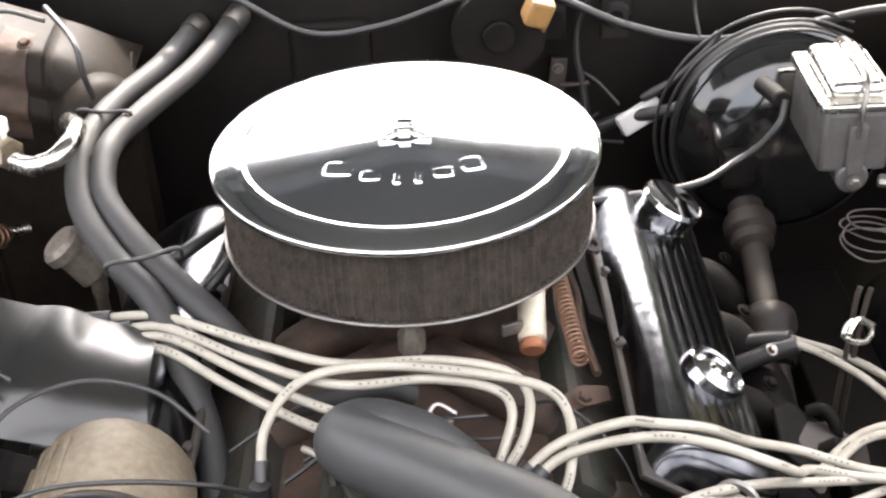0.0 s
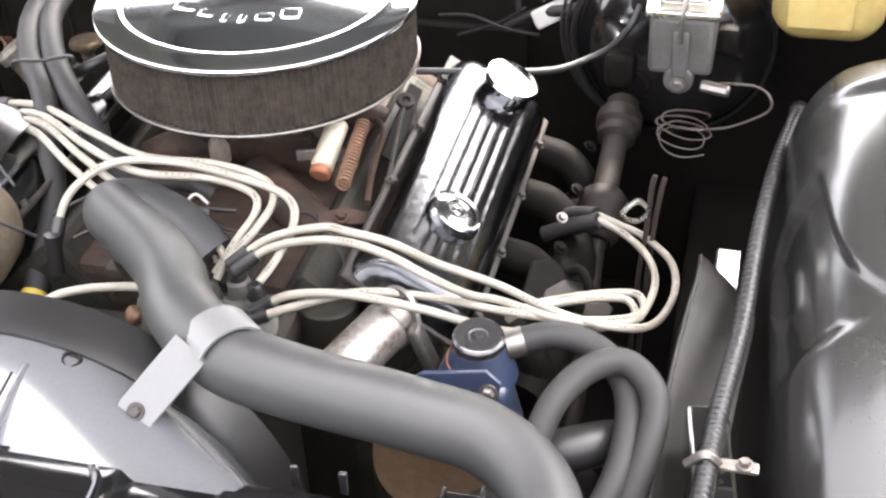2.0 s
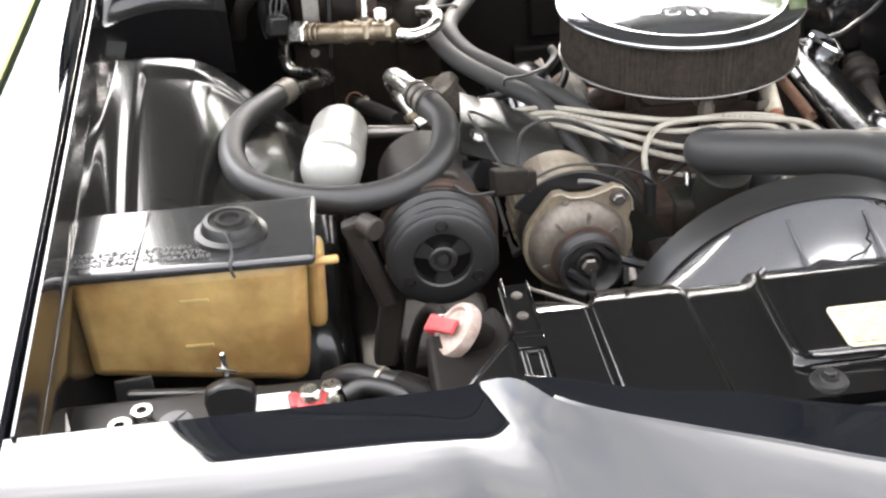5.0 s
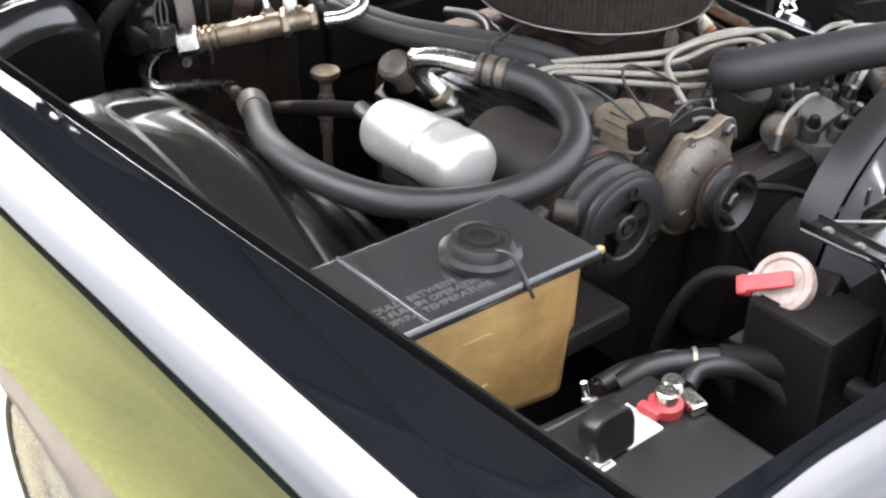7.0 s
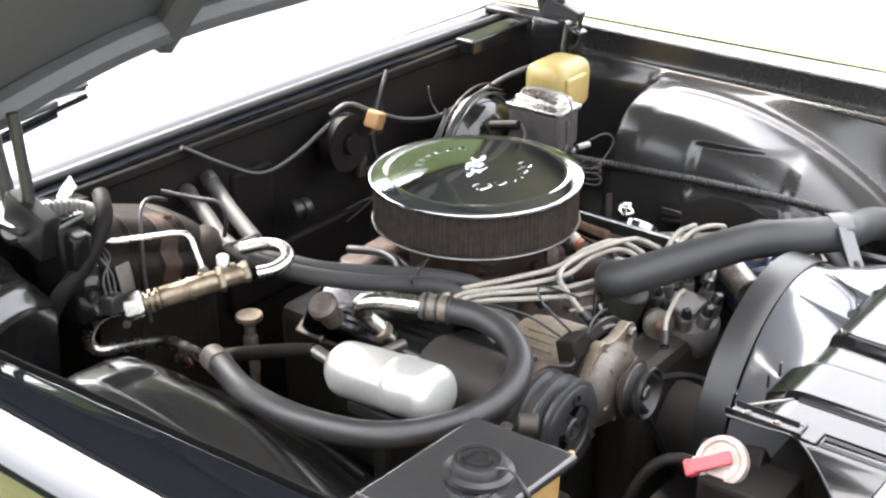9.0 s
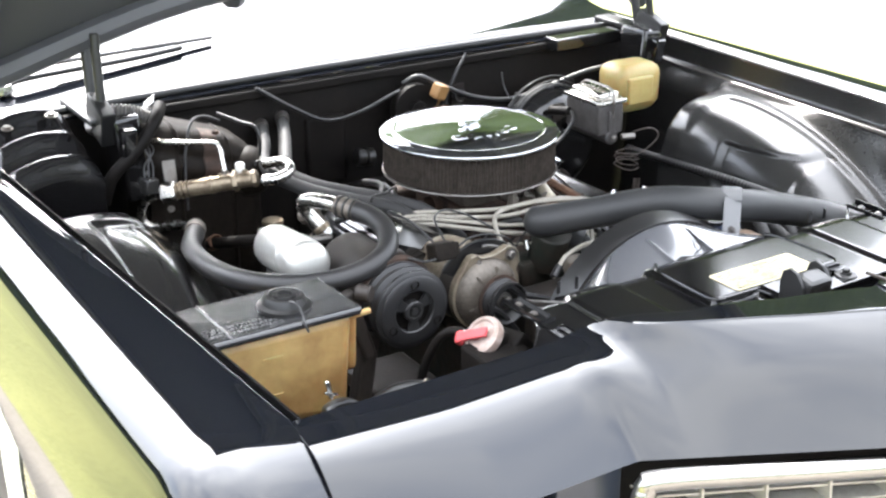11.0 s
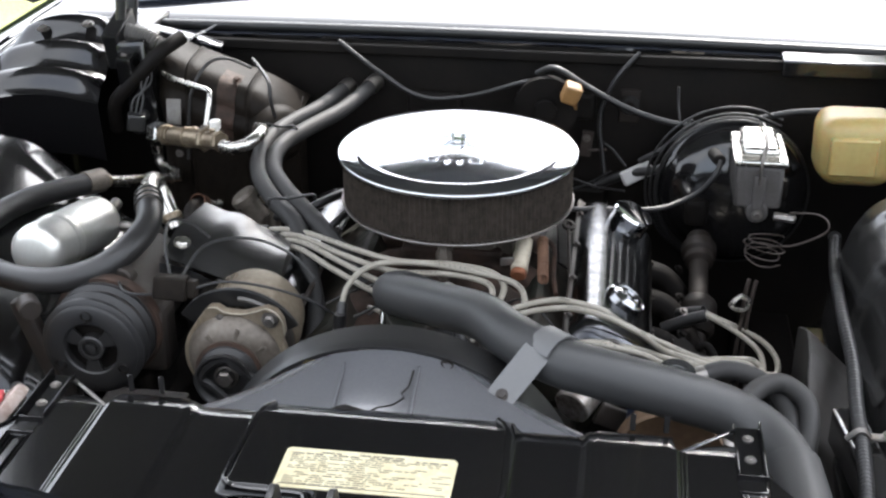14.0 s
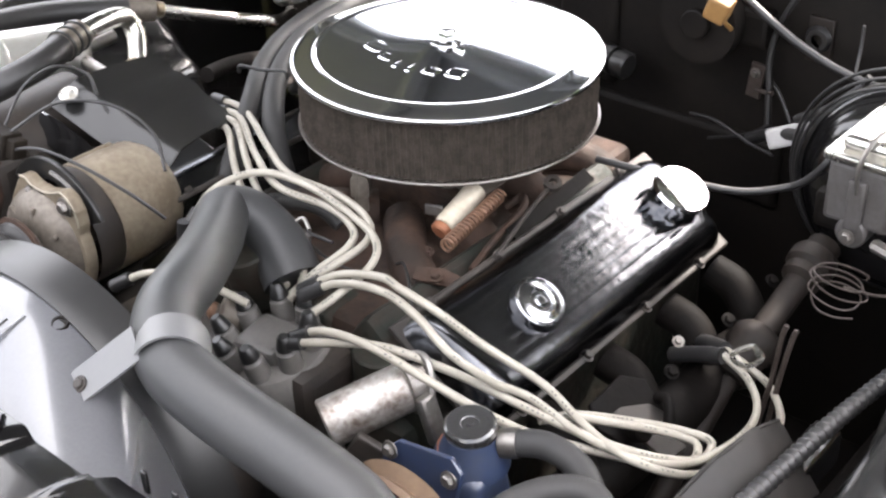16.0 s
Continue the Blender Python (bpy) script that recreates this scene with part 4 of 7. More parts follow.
# ---- air intake duct ----
duct = thing("intake_duct", (0.2, -0.55, 0.85), "smooth grey moulded air duct, bent to one side", "air duct")
DUCT_PATH = [(0.040, -0.300, 0.800), (0.004, -0.286, 0.828), (-0.030, -0.288, 0.846), (-0.042, -0.312, 0.856), (0.024, -0.381, 0.882), (0.088, -0.455, 0.910), (0.128, -0.515, 0.920), (0.176, -0.553, 0.918), (0.228, -0.560, 0.908), (0.315, -0.548, 0.880), (0.371, -0.545, 0.862),
             (0.412, -0.570, 0.850), (0.432, -0.620, 0.845), (0.438, -0.700, 0.842), (0.440, -0.78, 0.838)]
part("collar", tube(DUCT_PATH[-3:], 0.0315, 24, 6), DUCT, duct)
part("duct_body", tube(DUCT_PATH, 0.0280, 28, 10, shape=lambda s: 1.12 - 0.12 * ease(s * 8)), DUCT, duct, sharp=70)
m0 = Vector((0.176, -0.551, 0.918))
w0 = Vector((0.74, -0.62, 0.0)).normalized()
strap = thing("duct_strap", (0.14, -0.60, 0.90), "light grey plastic strap over the duct, bolted to the fan shroud", "strap")
arcp = []
for k in range(34, 205, 10):
    a = radians(k)
    arcp.append(w0.cross(Vector((0, 0, 1))).normalized() * math.cos(a) * 0.0295 + Vector((0, 0, 1)) * math.sin(a) * 0.0295)


def band_fn(u, v):
    p = arcp[int(round(u * (len(arcp) - 1)))]
    return m0 + p + w0 * (0.016 * (2 * v - 1))


part("band_face", sheet(band_fn, len(arcp) - 1, 2, 0.002), STRAP_GREY, strap)
ta, tb = m0 + arcp[0], Vector((0.133, -0.598, 0.905))
tz = (tb - ta).normalized()
ty = Vector((0.05, -0.58, 0.80))
ty = (ty - tz * ty.dot(tz)).normalized()
tx = tz.cross(ty)
tm = Matrix.Translation(ta) @ Matrix((tx, tz, ty)).transposed().to_4x4()
part("tongue", prism([(-0.016, -0.001), (0.016, -0.001), (0.016, 0.062), (0.013, 0.071), (0.007, 0.076), (-0.007, 0.076), (-0.013, 0.071), (-0.016, 0.062)], 0.0025, tm, 0.0006), STRAP_GREY, strap)
part("strap_bolt", each(bolt(tm @ Vector((0, 0.060, 0.0026)), ty, 0.0048, 0.004), bolt(tm @ Vector((0, 0.060, -0.0026)), -ty, 0.0048, 0.004)), DARK_IRON, strap)

# ---- fan shroud ----
shroud = thing("fan_shroud", (0.0, -0.60, 0.62), "weathered grey plastic fan shroud with a cracked edge", "fan shroud")
SC = Vector((0.0, 0.0, 0.715))


def shroud_face(u, v):
    """From the top of the radiator up to the ring."""
    a = radians(-14 + 208 * u)
    rr = 0.210
    inner = Vector((rr * math.cos(a), -0.571 + 0.004 * math.cos(a), SC.z + rr * math.sin(a)))
    k = max(-1.0, min(1.0, math.cos(a) * 1.45))
    outer = Vector((0.015 + 0.245 * k, -0.672, 0.886 if math.sin(a) > 0.25 else 0.886 - (0.25 - math.sin(a)) * 0.3))
    p = inner + (outer - inner) * v
    p.z = inner.z + (outer.z - inner.z) * v ** 1.35          # rounded shoulder below the ring
    return p


part("shroud_face", sheet(shroud_face, 60, 10, 0.003), SHROUD, shroud, "chalky grey sloping face", sharp=60)


def shroud_ring(u, v):
    a = radians(-14 + 208 * u)
    rr = 0.210 + 0.004 * v ** 0.5
    return Vector((rr * math.cos(a), -0.571 + 0.042 * v, SC.z + rr * math.sin(a)))


part("shroud_ring", sheet(shroud_ring, 60, 6, 0.004), RING, shroud, "dark plastic ring round the fan")
part("rim", tube([shroud_ring(k / 20, 0.86) + Vector((0, 0, 0.0012)) for k in range(21)], 0.0020, 6, 4), STRAP_GREY, shroud, "worn light edge")
for x in (-0.130, -0.046, 0.036, 0.121):
    top = Vector((x, -0.588, SC.z - 0.004 + math.sqrt(0.210 ** 2 - x * x)))
    low = Vector((x * 1.06, -0.668, 0.891 if abs(x) < 0.12 else 0.875))
    fin = prism([(top.y, top.z - 0.004), (top.y - 0.004, top.z + 0.002), (low.y, low.z + 0.012), (low.y, low.z - 0.004)], 0.004, Matrix(((0, 0, 1, x - 0.002), (1, 0, 0, 0), (0, 1, 0, 0), (0, 0, 0, 1))), 0.0008)
    part("rib", fin, SHROUD, shroud)
part("crack", join(tube([(0.032, -0.605, 0.9215), (0.030, -0.625, 0.914), (0.024, -0.634, 0.911), (0.027, -0.640, 0.909), (0.016, -0.650, 0.9055), (0.002, -0.654, 0.904), (-0.014, -0.664, 0.900)], 0.0011, 5, 2, smooth=False),
                   prism([(0, 0), (0.04, -0.004), (0.042, 0.008), (0.02, 0.014), (0.006, 0.008)], 0.003, Matrix.Translation((-0.052, -0.668, 0.8985)) @ Matrix.Rotation(radians(25), 4, "X"))), BLACK_DIRTY, shroud, "dark jagged crack")
part("hole", lathe([(0.0, 0.0), (0.005, 0.0), (0.0055, 0.002), (0.007, 0.0025), (0.008, 0.0)], axis((0.064, -0.577, 0.9145), (0.25, -0.30, 0.92)), 16), BLACK_DIRTY, shroud)

# ---- radiator and its top cover ----
radiator = thing("radiator", (-0.02, -0.72, 0.40), "black radiator with filler neck", "radiator")
part("core", box((0.0, -0.72, 0.62), (0.72, 0.06, 0.46)), BLACK_DIRTY, radiator)
part("tank", each(box((-0.400, -0.695, 0.715), (0.08, 0.10, 0.29), bevel=0.006), box((0.40, -0.70, 0.72), (0.08, 0.10, 0.28), bevel=0.006)), BLACK_DIRTY, radiator)
ax = Vector((-0.73, -0.04, 0.68)).normalized()
cc = Vector((-0.412, -0.662, 0.873))
part("filler_neck", join(rod(cc - ax * 0.07, cc - ax * 0.008, 0.023, 24), box(cc - ax * 0.055 + Vector((0.012, 0.0, -0.012)), (0.055, 0.080, 0.080), (-10, -36, 12), 0.005)), BLACK_DIRTY, radiator)
cap = part("radiator_cap", lathe([(0.022, -0.012), (0.031, -0.010), (0.032, -0.004), (0.030, 0.002), (0.024, 0.004), (0.022, 0.001), (0.012, 0.001), (0.0, 0.001)], axis(cc, ax), 40), CAP_PAINT, radiator, "worn cream-pink metal radiator cap")
lw = Vector((-0.40, 0.70, -0.30))
lw = (lw - ax * lw.dot(ax)).normalized()
xr = Matrix.Translation(cc) @ Matrix((lw, ax.cross(lw), ax)).transposed().to_4x4()
lv = join(box((0.011, 0, 0.008), (0.050, 0.016, 0.006), bevel=0.002), box((0.036, 0, 0.004), (0.012, 0.020, 0.014), (0, 12, 0), bevel=0.003))
lv.transform(xr)
part("lever", lv, RED, cap, "red release lever")

panel = thing("radiator_cover", (0.0, -0.75, 0.89), "glossy black pressed cover over the radiator", "radiator cover")


def cover_fn(u, v):
    x = -0.333 + 0.700 * u
    dx = abs(x - 0.016)
    rear = -0.652 if dx > 0.214 else -0.667 + 0.008 * ease((0.038 - abs(x - 0.020)) / 0.002)
    y = rear + (-0.876 - rear) * v
    z = 0.9055
    # raised middle, stepped along its front but for the part behind the latch
    side = ease((0.137 - dx) / 0.009)
    z += 0.0105 * side * max(ease((y + 0.824) / 0.008), ease((0.046 - dx) / 0.006))
    # raised blocks near both ends
    z += 0.006 * ease((0.0465 - abs(dx - 0.248)) / 0.006 + 0.5)
    # the pressing rolls down to its rear edge
    z -= 0.010 * max(0.0, (y + 0.700) / 0.035) ** 1.6
    # slanted rear corner of the end sections
    if dx > 0.292:
        z -= 0.55 * max(0.0, y + 0.694 - (dx - 0.295) * 0.96)
    if y < -0.869:
        z -= 0.05 * (-0.869 - y) / 0.007
    return Vector((x, y, z))


part("cover_pressing", sheet(cover_fn, 180, 120, -0.003), COVER_BLACK, panel, sharp=70)
BEAD = [(-0.100, -0.676), (-0.110, -0.690), (-0.114, -0.73), (-0.116, -0.800), (-0.110, -0.817), (-0.094, -0.8235), (-0.045, -0.8245), (-0.034, -0.829), (-0.030, -0.850)]
for side in (-1, 1):                               # rolled edge round the raised middle, and the seams beside it
    edge = [(0.015 + side * (0.015 - x), y, 0.9145) for x, y in BEAD]
    part("bead", tube(edge, 0.0034, 8), COVER_BLACK, panel)
    for d, z in ((0.2095, 0.9065), (0.296, 0.9068), (0.300, 0.9060)):
        part("seam_bead", tube([(0.016 + side * d, -0.697, z), (0.016 + side * d, -0.74, z), (0.016 + side * d, -0.80, z), (0.016 + side * (d - 0.001), -0.868, z - 0.001)], 0.0022, 8), COVER_BLACK, panel)
    for d in (0.249, 0.283):                       # lugs standing at the rear edge
        part("lug", box((0.016 + side * d, -0.650, 0.908), (0.006, 0.003, 0.020), bevel=0.001), BLACK_PAINT, panel)
for x, y in ((-0.097, -0.848), (0.129, -0.848)):
    part("cover_bolt", join(lathe([(0.0, 0.004), (0.007, 0.004), (0.009, 0.001), (0.016, 0.0), (0.018, -0.004)], Matrix.Translation((x, y, 0.908)), 24), bolt((x, y, 0.911), (0, 0, 1), 0.006)), BLACK_SATIN, panel)
label = part("label", prism([(-0.0835, -0.028), (-0.080, -0.032), (0.080, -0.032), (0.0835, -0.028), (0.0835, 0.028), (0.080, 0.032), (-0.080, 0.032), (-0.0835, 0.028)], 0.0012, Matrix.Translation((0.0165, -0.7865, 0.9162)), 0.0003), PAPER, panel, "yellowed printed paper label")
rnd = random.Random(4)
for row in range(16):                              # closely set lines of small print under a heading
    y = -0.7605 - row * 0.0034
    x = -0.060
    while x < 0.092:
        w = rnd.uniform(0.003, 0.013)
        if row == 0 and rnd.random() < 0.5 or row > 2 and x > 0.030 and rnd.random() < 0.7:
            x += w + 0.004
            continue
        if rnd.random() < 0.8:
            part("print", box((min(x + w / 2, 0.093), y, 0.9176), (w, 0.0016 if row < 2 else 0.0006, 0.0006), bevel=0), INK, label)
        x += w + 0.002
part("print", box((0.0165, -0.8135, 0.9176), (0.158, 0.0008, 0.0006), bevel=0), INK, label)
# end pieces of the cover, with slots and bolts
for sign in (-1, 1):
    def at_end(d, y, z):
        """A place on an end bracket, d from the cover's middle."""
        return Vector((0.016 + sign * d, y, z))

    end = part("end_bracket", each(box(at_end(0.3625, -0.685, 0.9035), (0.026, 0.090, 0.003), bevel=0.001), box(at_end(0.3755, -0.685, 0.907), (0.0022, 0.096, 0.010), bevel=0.0008), box(at_end(0.350, -0.680, 0.906), (0.0022, 0.080, 0.007), bevel=0.0008),
                                   box(at_end(0.3625, -0.7285, 0.906), (0.028, 0.003, 0.008), bevel=0.001), box(at_end(0.3625, -0.740, 0.9045), (0.028, 0.022, 0.004), bevel=0.0015), box(at_end(0.363, -0.812, 0.9005), (0.028, 0.125, 0.003), bevel=0.001)), COVER_BLACK, panel)
    for y in (-0.661, -0.697):
        part("end_bolt", bolt(at_end(0.363, y, 0.9045), (0, 0, 1), 0.0040, 0.004), STEEL, end)
    for d in (0.3530, 0.3570, 0.3690, 0.3730):     # double ridges of the slot
        part("ridge", tube([at_end(d, -0.753, 0.9035), at_end(d, -0.80, 0.9030), at_end(d, -0.868, 0.9015)], 0.0016, 6), COVER_BLACK, end)
    part("ridge", tube([at_end(0.354, -0.754, 0.9035), at_end(0.371, -0.754, 0.9035)], 0.0016, 6), COVER_BLACK, end)
    part("slant_rib", box(at_end(0.322, -0.667, 0.902), (0.074, 0.004, 0.003), (0, 0, 40 * sign), 0.001), WORN_CHROME if sign > 0 else STEEL, panel, "rubbed bare edge of the cover")
    part("side_wing", sheet(lambda u, v: at_end(0.378 + 0.066 * u, -0.727 - 0.076 * u ** 0.9 + (-0.868 + 0.727 + 0.076 * u ** 0.9) * v, 0.904 - 0.018 * u * u), 10, 10, 0.003), COVER_BLACK, panel)
    part("wing_edge", tube([at_end(0.377, -0.640, 0.902), at_end(0.3775, -0.690, 0.904), at_end(0.379, -0.727, 0.9055), at_end(0.412, -0.768, 0.9000), at_end(0.444, -0.802, 0.888)], 0.0020, 6), COVER_BLACK, panel)
latch = thing("hood_latch", (-0.02, -0.93, 0.90), "black hood latch with a bright hook", "hood latch")
LA = Vector((-0.016, -0.892, 0.929))
CHEEK = [(-0.034, -0.03), (0.014, -0.03), (0.016, 0.020), (0.012, 0.038), (0.0, 0.046), (-0.014, 0.042), (-0.028, 0.025)]
for dx in (-0.030, 0.022):
    part("latch_cheek", prism(CHEEK, 0.006, Matrix(((0, 0, 1, LA.x + dx), (1, 0, 0, LA.y), (0, 1, 0, LA.z), (0, 0, 0, 1))), 0.0015), BLACK_SATIN, latch)
part("latch_body", join(box(LA + Vector((-0.001, -0.014, 0.004)), (0.048, 0.036, 0.066), (14, 0, 0), bevel=0.008), rod(LA + Vector((-0.024, -0.016, 0.030)), LA + Vector((0.022, -0.016, 0.030)), 0.0045, 12)), BLACK_SATIN, latch)
part("latch_boss", lathe([(0.0, 0.004), (0.012, 0.004), (0.0135, 0.002), (0.018, 0.002), (0.019, 0.0045), (0.022, 0.0045), (0.023, 0.0)], axis(LA + Vector((0.004, -0.033, -0.004)), (0.05, -0.96, 0.26)), 28), BLACK_SATIN, latch)
part("pivot", rod(LA + Vector((-0.018, -0.028, 0.020)), LA + Vector((-0.018, -0.034, 0.022)), 0.004, 14), STEEL, latch)
part("latch_tab", each(prism([(-0.016, -0.03), (0.016, -0.03), (0.016, 0.022), (0.012, 0.031), (0.005, 0.036), (-0.005, 0.036), (-0.012, 0.031), (-0.016, 0.022)], 0.004, Matrix.Translation(LA + Vector((0.047, 0.008, -0.020))) @ Matrix.Rotation(radians(70), 4, "X"), 0.001),
                      lathe([(0.010, 0.0), (0.012, 0.003), (0.014, 0.0)], axis(LA + Vector((0.047, 0.002, -0.010)), (0, -0.94, 0.34)), 20)), BLACK_SATIN, latch, "rounded tab with a hole")
part("latch_bracket", box((-0.016, -0.900, 0.897), (0.15, 0.04, 0.012), bevel=0.004), BLACK_SATIN, latch)
part("striker", sheet(lambda u, v: Vector((0.008 - 0.020 * u + (v - 0.5) * 0.0045, -0.980 - 0.102 * u, 0.989 + 0.006 * math.sin(u * 3.0))), 12, 2, 0.003), SHAFT_STEEL, latch, "bare metal strip")
part("chip", prism([(-0.025, -1.098), (-0.007, -1.099), (-0.010, -1.088), (-0.015, -1.078), (-0.018, -1.088)], 0.002, Matrix.Translation((0, 0, 0.9905)), 0.0003), ALLOY_LIGHT, latch, "pale chipped notch in the paint")

# ---- overflow reservoir ----
res = thing("overflow_reservoir", (-0.68, -0.465, 0.72), "yellowed translucent coolant reservoir with a black moulded lid", "coolant reservoir")
rt = Matrix(((0.993, 0.035, 0.04, -0.682), (-0.10, 0.993, 0.0, -0.462), (0.045, -0.06, 0.998, 0.894), (0, 0, 0, 1)))
body = box((0, 0, -0.088), (0.262, 0.135, 0.165), bevel=0.016, segments=3)
for v in body.verts:
    k = max(0.0, -v.co.z / 0.17)
    v.co.x *= 1 - 0.05 * k
    v.co.y *= 1 - 0.05 * k
    if v.co.z < -0.14 and v.co.x < -0.03:
        v.co.z += 0.028
body.transform(rt)
b2 = box((0.138, -0.02, -0.06), (0.020, 0.05, 0.10), bevel=0.008)
b2.transform(rt)
b3 = rod((0.13, -0.05, -0.018), (0.165, -0.05, -0.016), 0.005)
b3.transform(rt)
part("tank", join(body, b2, b3), TAN, res, "amber-yellow plastic tank", sharp=50)
lidb = join(box((0, 0, -0.002), (0.282, 0.152, 0.014), bevel=0.006, segments=3), box((-0.055, 0, 0.005), (0.004, 0.145, 0.005), bevel=0.0015))
lidb.transform(rt)
rlid = part("lid", lidb, LID_BLACK, res, "black moulded lid with cast writing", sharp=50)
# small fill marks on the tank
for z in (-0.045, -0.105):
    b = box((0.005, -0.0665, z), (0.032, 0.0025, 0.005), bevel=0.001)
    b.transform(rt)
    part("mark", b, TAN, res)
rc = rt @ Vector((0.047, -0.012, 0.006))
rcap = part("cap", lathe([(0.040, 0.0), (0.040, 0.006), (0.033, 0.009), (0.031, 0.016), (0.029, 0.020), (0.024, 0.021), (0.023, 0.018), (0.017, 0.018), (0.016, 0.022), (0.012, 0.022), (0.011, 0.017), (0.0, 0.017)], axis(rc, rt.to_3x3() @ Vector((0, 0, 1))), 40), BLACK_SATIN, res, "round black ribbed cap")
part("tether", tube([rc + Vector((-0.005, -0.02, 0.018)), rc + Vector((0.0, -0.04, 0.022)), rc + Vector((0.003, -0.055, 0.008)), rc + Vector((0.0, -0.066, 0.0)), rc + Vector((0.004, -0.070, -0.012))], 0.0018, 6), BLACK_SATIN, rcap)


def writing(text, m, size, mat, parent, depth=0.0008):
    """Raised lettering in the built-in font."""
    cu = bpy.data.curves.new("writing", "FONT")
    cu.body, cu.size, cu.extrude = text, size, depth
    cu.space_line = 1.05
    ob = new("writing_tmp", cu)
    me = bpy.data.meshes.new_from_object(ob.evaluated_get(bpy.context.evaluated_depsgraph_get()))
    bpy.data.objects.remove(ob)
    b = bmesh.new()
    b.from_mesh(me)
    bpy.data.meshes.remove(me)
    b.transform(m)
    return part("writing", b, mat, parent)


writing("LEVEL SHOULD\nADD AND FULL\nENGINE OPERA", rt @ Matrix.Translation((-0.132, -0.035, 0.0055)), 0.0115, LETTER, rlid)
writing("BETWEEN\nIN OPERATING\nTEMPERATURE", rt @ Matrix.Translation((-0.048, -0.035, 0.0055)), 0.0115, LETTER, rlid)

# ---- battery ----
batt = thing("battery", (-0.66, -0.70, 0.60), "black battery with red and bare metal terminals", "battery")
part("case", box((-0.675, -0.700, 0.70), (0.29, 0.18, 0.188), bevel=0.008), BLACK_SATIN, batt)
part("sticker", each(box((-0.607, -0.655, 0.795), (0.045, 0.045, 0.002), bevel=0), box((-0.672, -0.672, 0.795), (0.040, 0.022, 0.002), bevel=0)), WHITE, batt)
for k in range(4):
    part("print", box((-0.686 + 0.009 * k, -0.667, 0.7965), (0.006, 0.006, 0.001), bevel=0), INK, batt)
part("print", box((-0.672, -0.679, 0.7965), (0.034, 0.002, 0.001), bevel=0), INK, batt)
part("terminal", join(lathe([(0.0, 0.0), (0.0165, 0.0), (0.0165, 0.010), (0.012, 0.012), (0.0, 0.012)], Matrix.Translation((-0.563, -0.660, 0.794)), 20), box((-0.580, -0.656, 0.800), (0.012, 0.024, 0.010), (0, 0, 8), 0.003)), RED, batt, "red terminal clamp")
part("terminal", each(lathe([(0.0, 0.018), (0.009, 0.018), (0.011, 0.016), (0.0115, 0.0), (0.0, 0.0)], Matrix.Translation((-0.563, -0.660, 0.800)), 20), join(rod((-0.541, -0.648, 0.795), (-0.541, -0.648, 0.812), 0.011, 16), box((-0.541, -0.672, 0.800), (0.018, 0.03, 0.012), (0, 0, -12), 0.003)),
                      join(lathe([(0.006, 0.0), (0.012, 0.0), (0.012, 0.010), (0.006, 0.010), (0.006, 0.0)], Matrix.Translation((-0.757, -0.668, 0.795)), 20), lathe([(0.006, 0.0), (0.011, 0.0), (0.011, 0.012), (0.006, 0.012), (0.006, 0.0)], Matrix.Translation((-0.736, -0.650, 0.795)), 20))), BRIGHT, batt, "bare metal terminals")
part("vent_cap", join(lathe([(0.0, 0.005), (0.016, 0.005), (0.018, 0.003), (0.018, 0.0), (0.0, 0.0)], Matrix.Translation((-0.702, -0.663, 0.794)), 28), box((-0.702, -0.663, 0.800), (0.030, 0.003, 0.003), (0, 0, 50), 0.0008)), STRAP_GREY, batt)
hold = part("hold_down", prism([(-0.022, 0.0), (0.022, 0.0), (0.027, 0.026), (0.024, 0.038), (0.010, 0.044), (-0.010, 0.044), (-0.024, 0.038), (-0.027, 0.026)], 0.022, Matrix(((1, 0, 0, -0.643), (0, 0.25, 0.968, -0.678), (0, 0.968, -0.25, 0.796), (0, 0, 0, 1))), 0.004), BLACK_SATIN, batt, "rounded black hold-down clamp")
part("hold_down_bolt", join(rod((-0.646, -0.640, 0.83), (-0.648, -0.632, 0.855), 0.0035, 10), box((-0.646, -0.640, 0.838), (0.024, 0.004, 0.004), (0, 25, 10), 0.001)), BRIGHT, hold)
part("tray_bracket", each(box((-0.752, -0.585, 0.775), (0.040, 0.006, 0.045), (-15, 0, 8), 0.002), box((-0.66, -0.60, 0.775), (0.20, 0.012, 0.02), (0, 6, 0), 0.004)), BLACK_SATIN, batt)
tagged(part("fender_bracket", join(box((-0.825, -0.66, 0.800), (0.030, 0.02, 0.05), bevel=0.003), box((-0.815, -0.655, 0.775), (0.05, 0.03, 0.004), bevel=0.001)), WHITE), "small pale metal bracket on the inner fender", "bracket")
bcab = thing("battery_cable", (-0.50, -0.62, 0.74), "thick black battery cable with a metal end", "cable")
part("jacket", each(tube([(-0.528, -0.655, 0.800), (-0.505, -0.65, 0.805), (-0.47, -0.665, 0.80), (-0.44, -0.69, 0.78), (-0.42, -0.73, 0.74)], 0.010, 12), tube([(-0.538, -0.556, 0.742), (-0.50, -0.560, 0.745), (-0.455, -0.58, 0.748), (-0.42, -0.61, 0.74), (-0.40, -0.64, 0.70)], 0.012, 12)), RUBBER, bcab)
part("cable_end", lathe([(0.0, 0.004), (0.005, 0.004), (0.006, 0.0), (0.011, 0.0), (0.0125, -0.004), (0.012, -0.02)], axis((-0.540, -0.556, 0.742), (-0.9, -0.3, 0.3)), 20), BRIGHT, bcab)
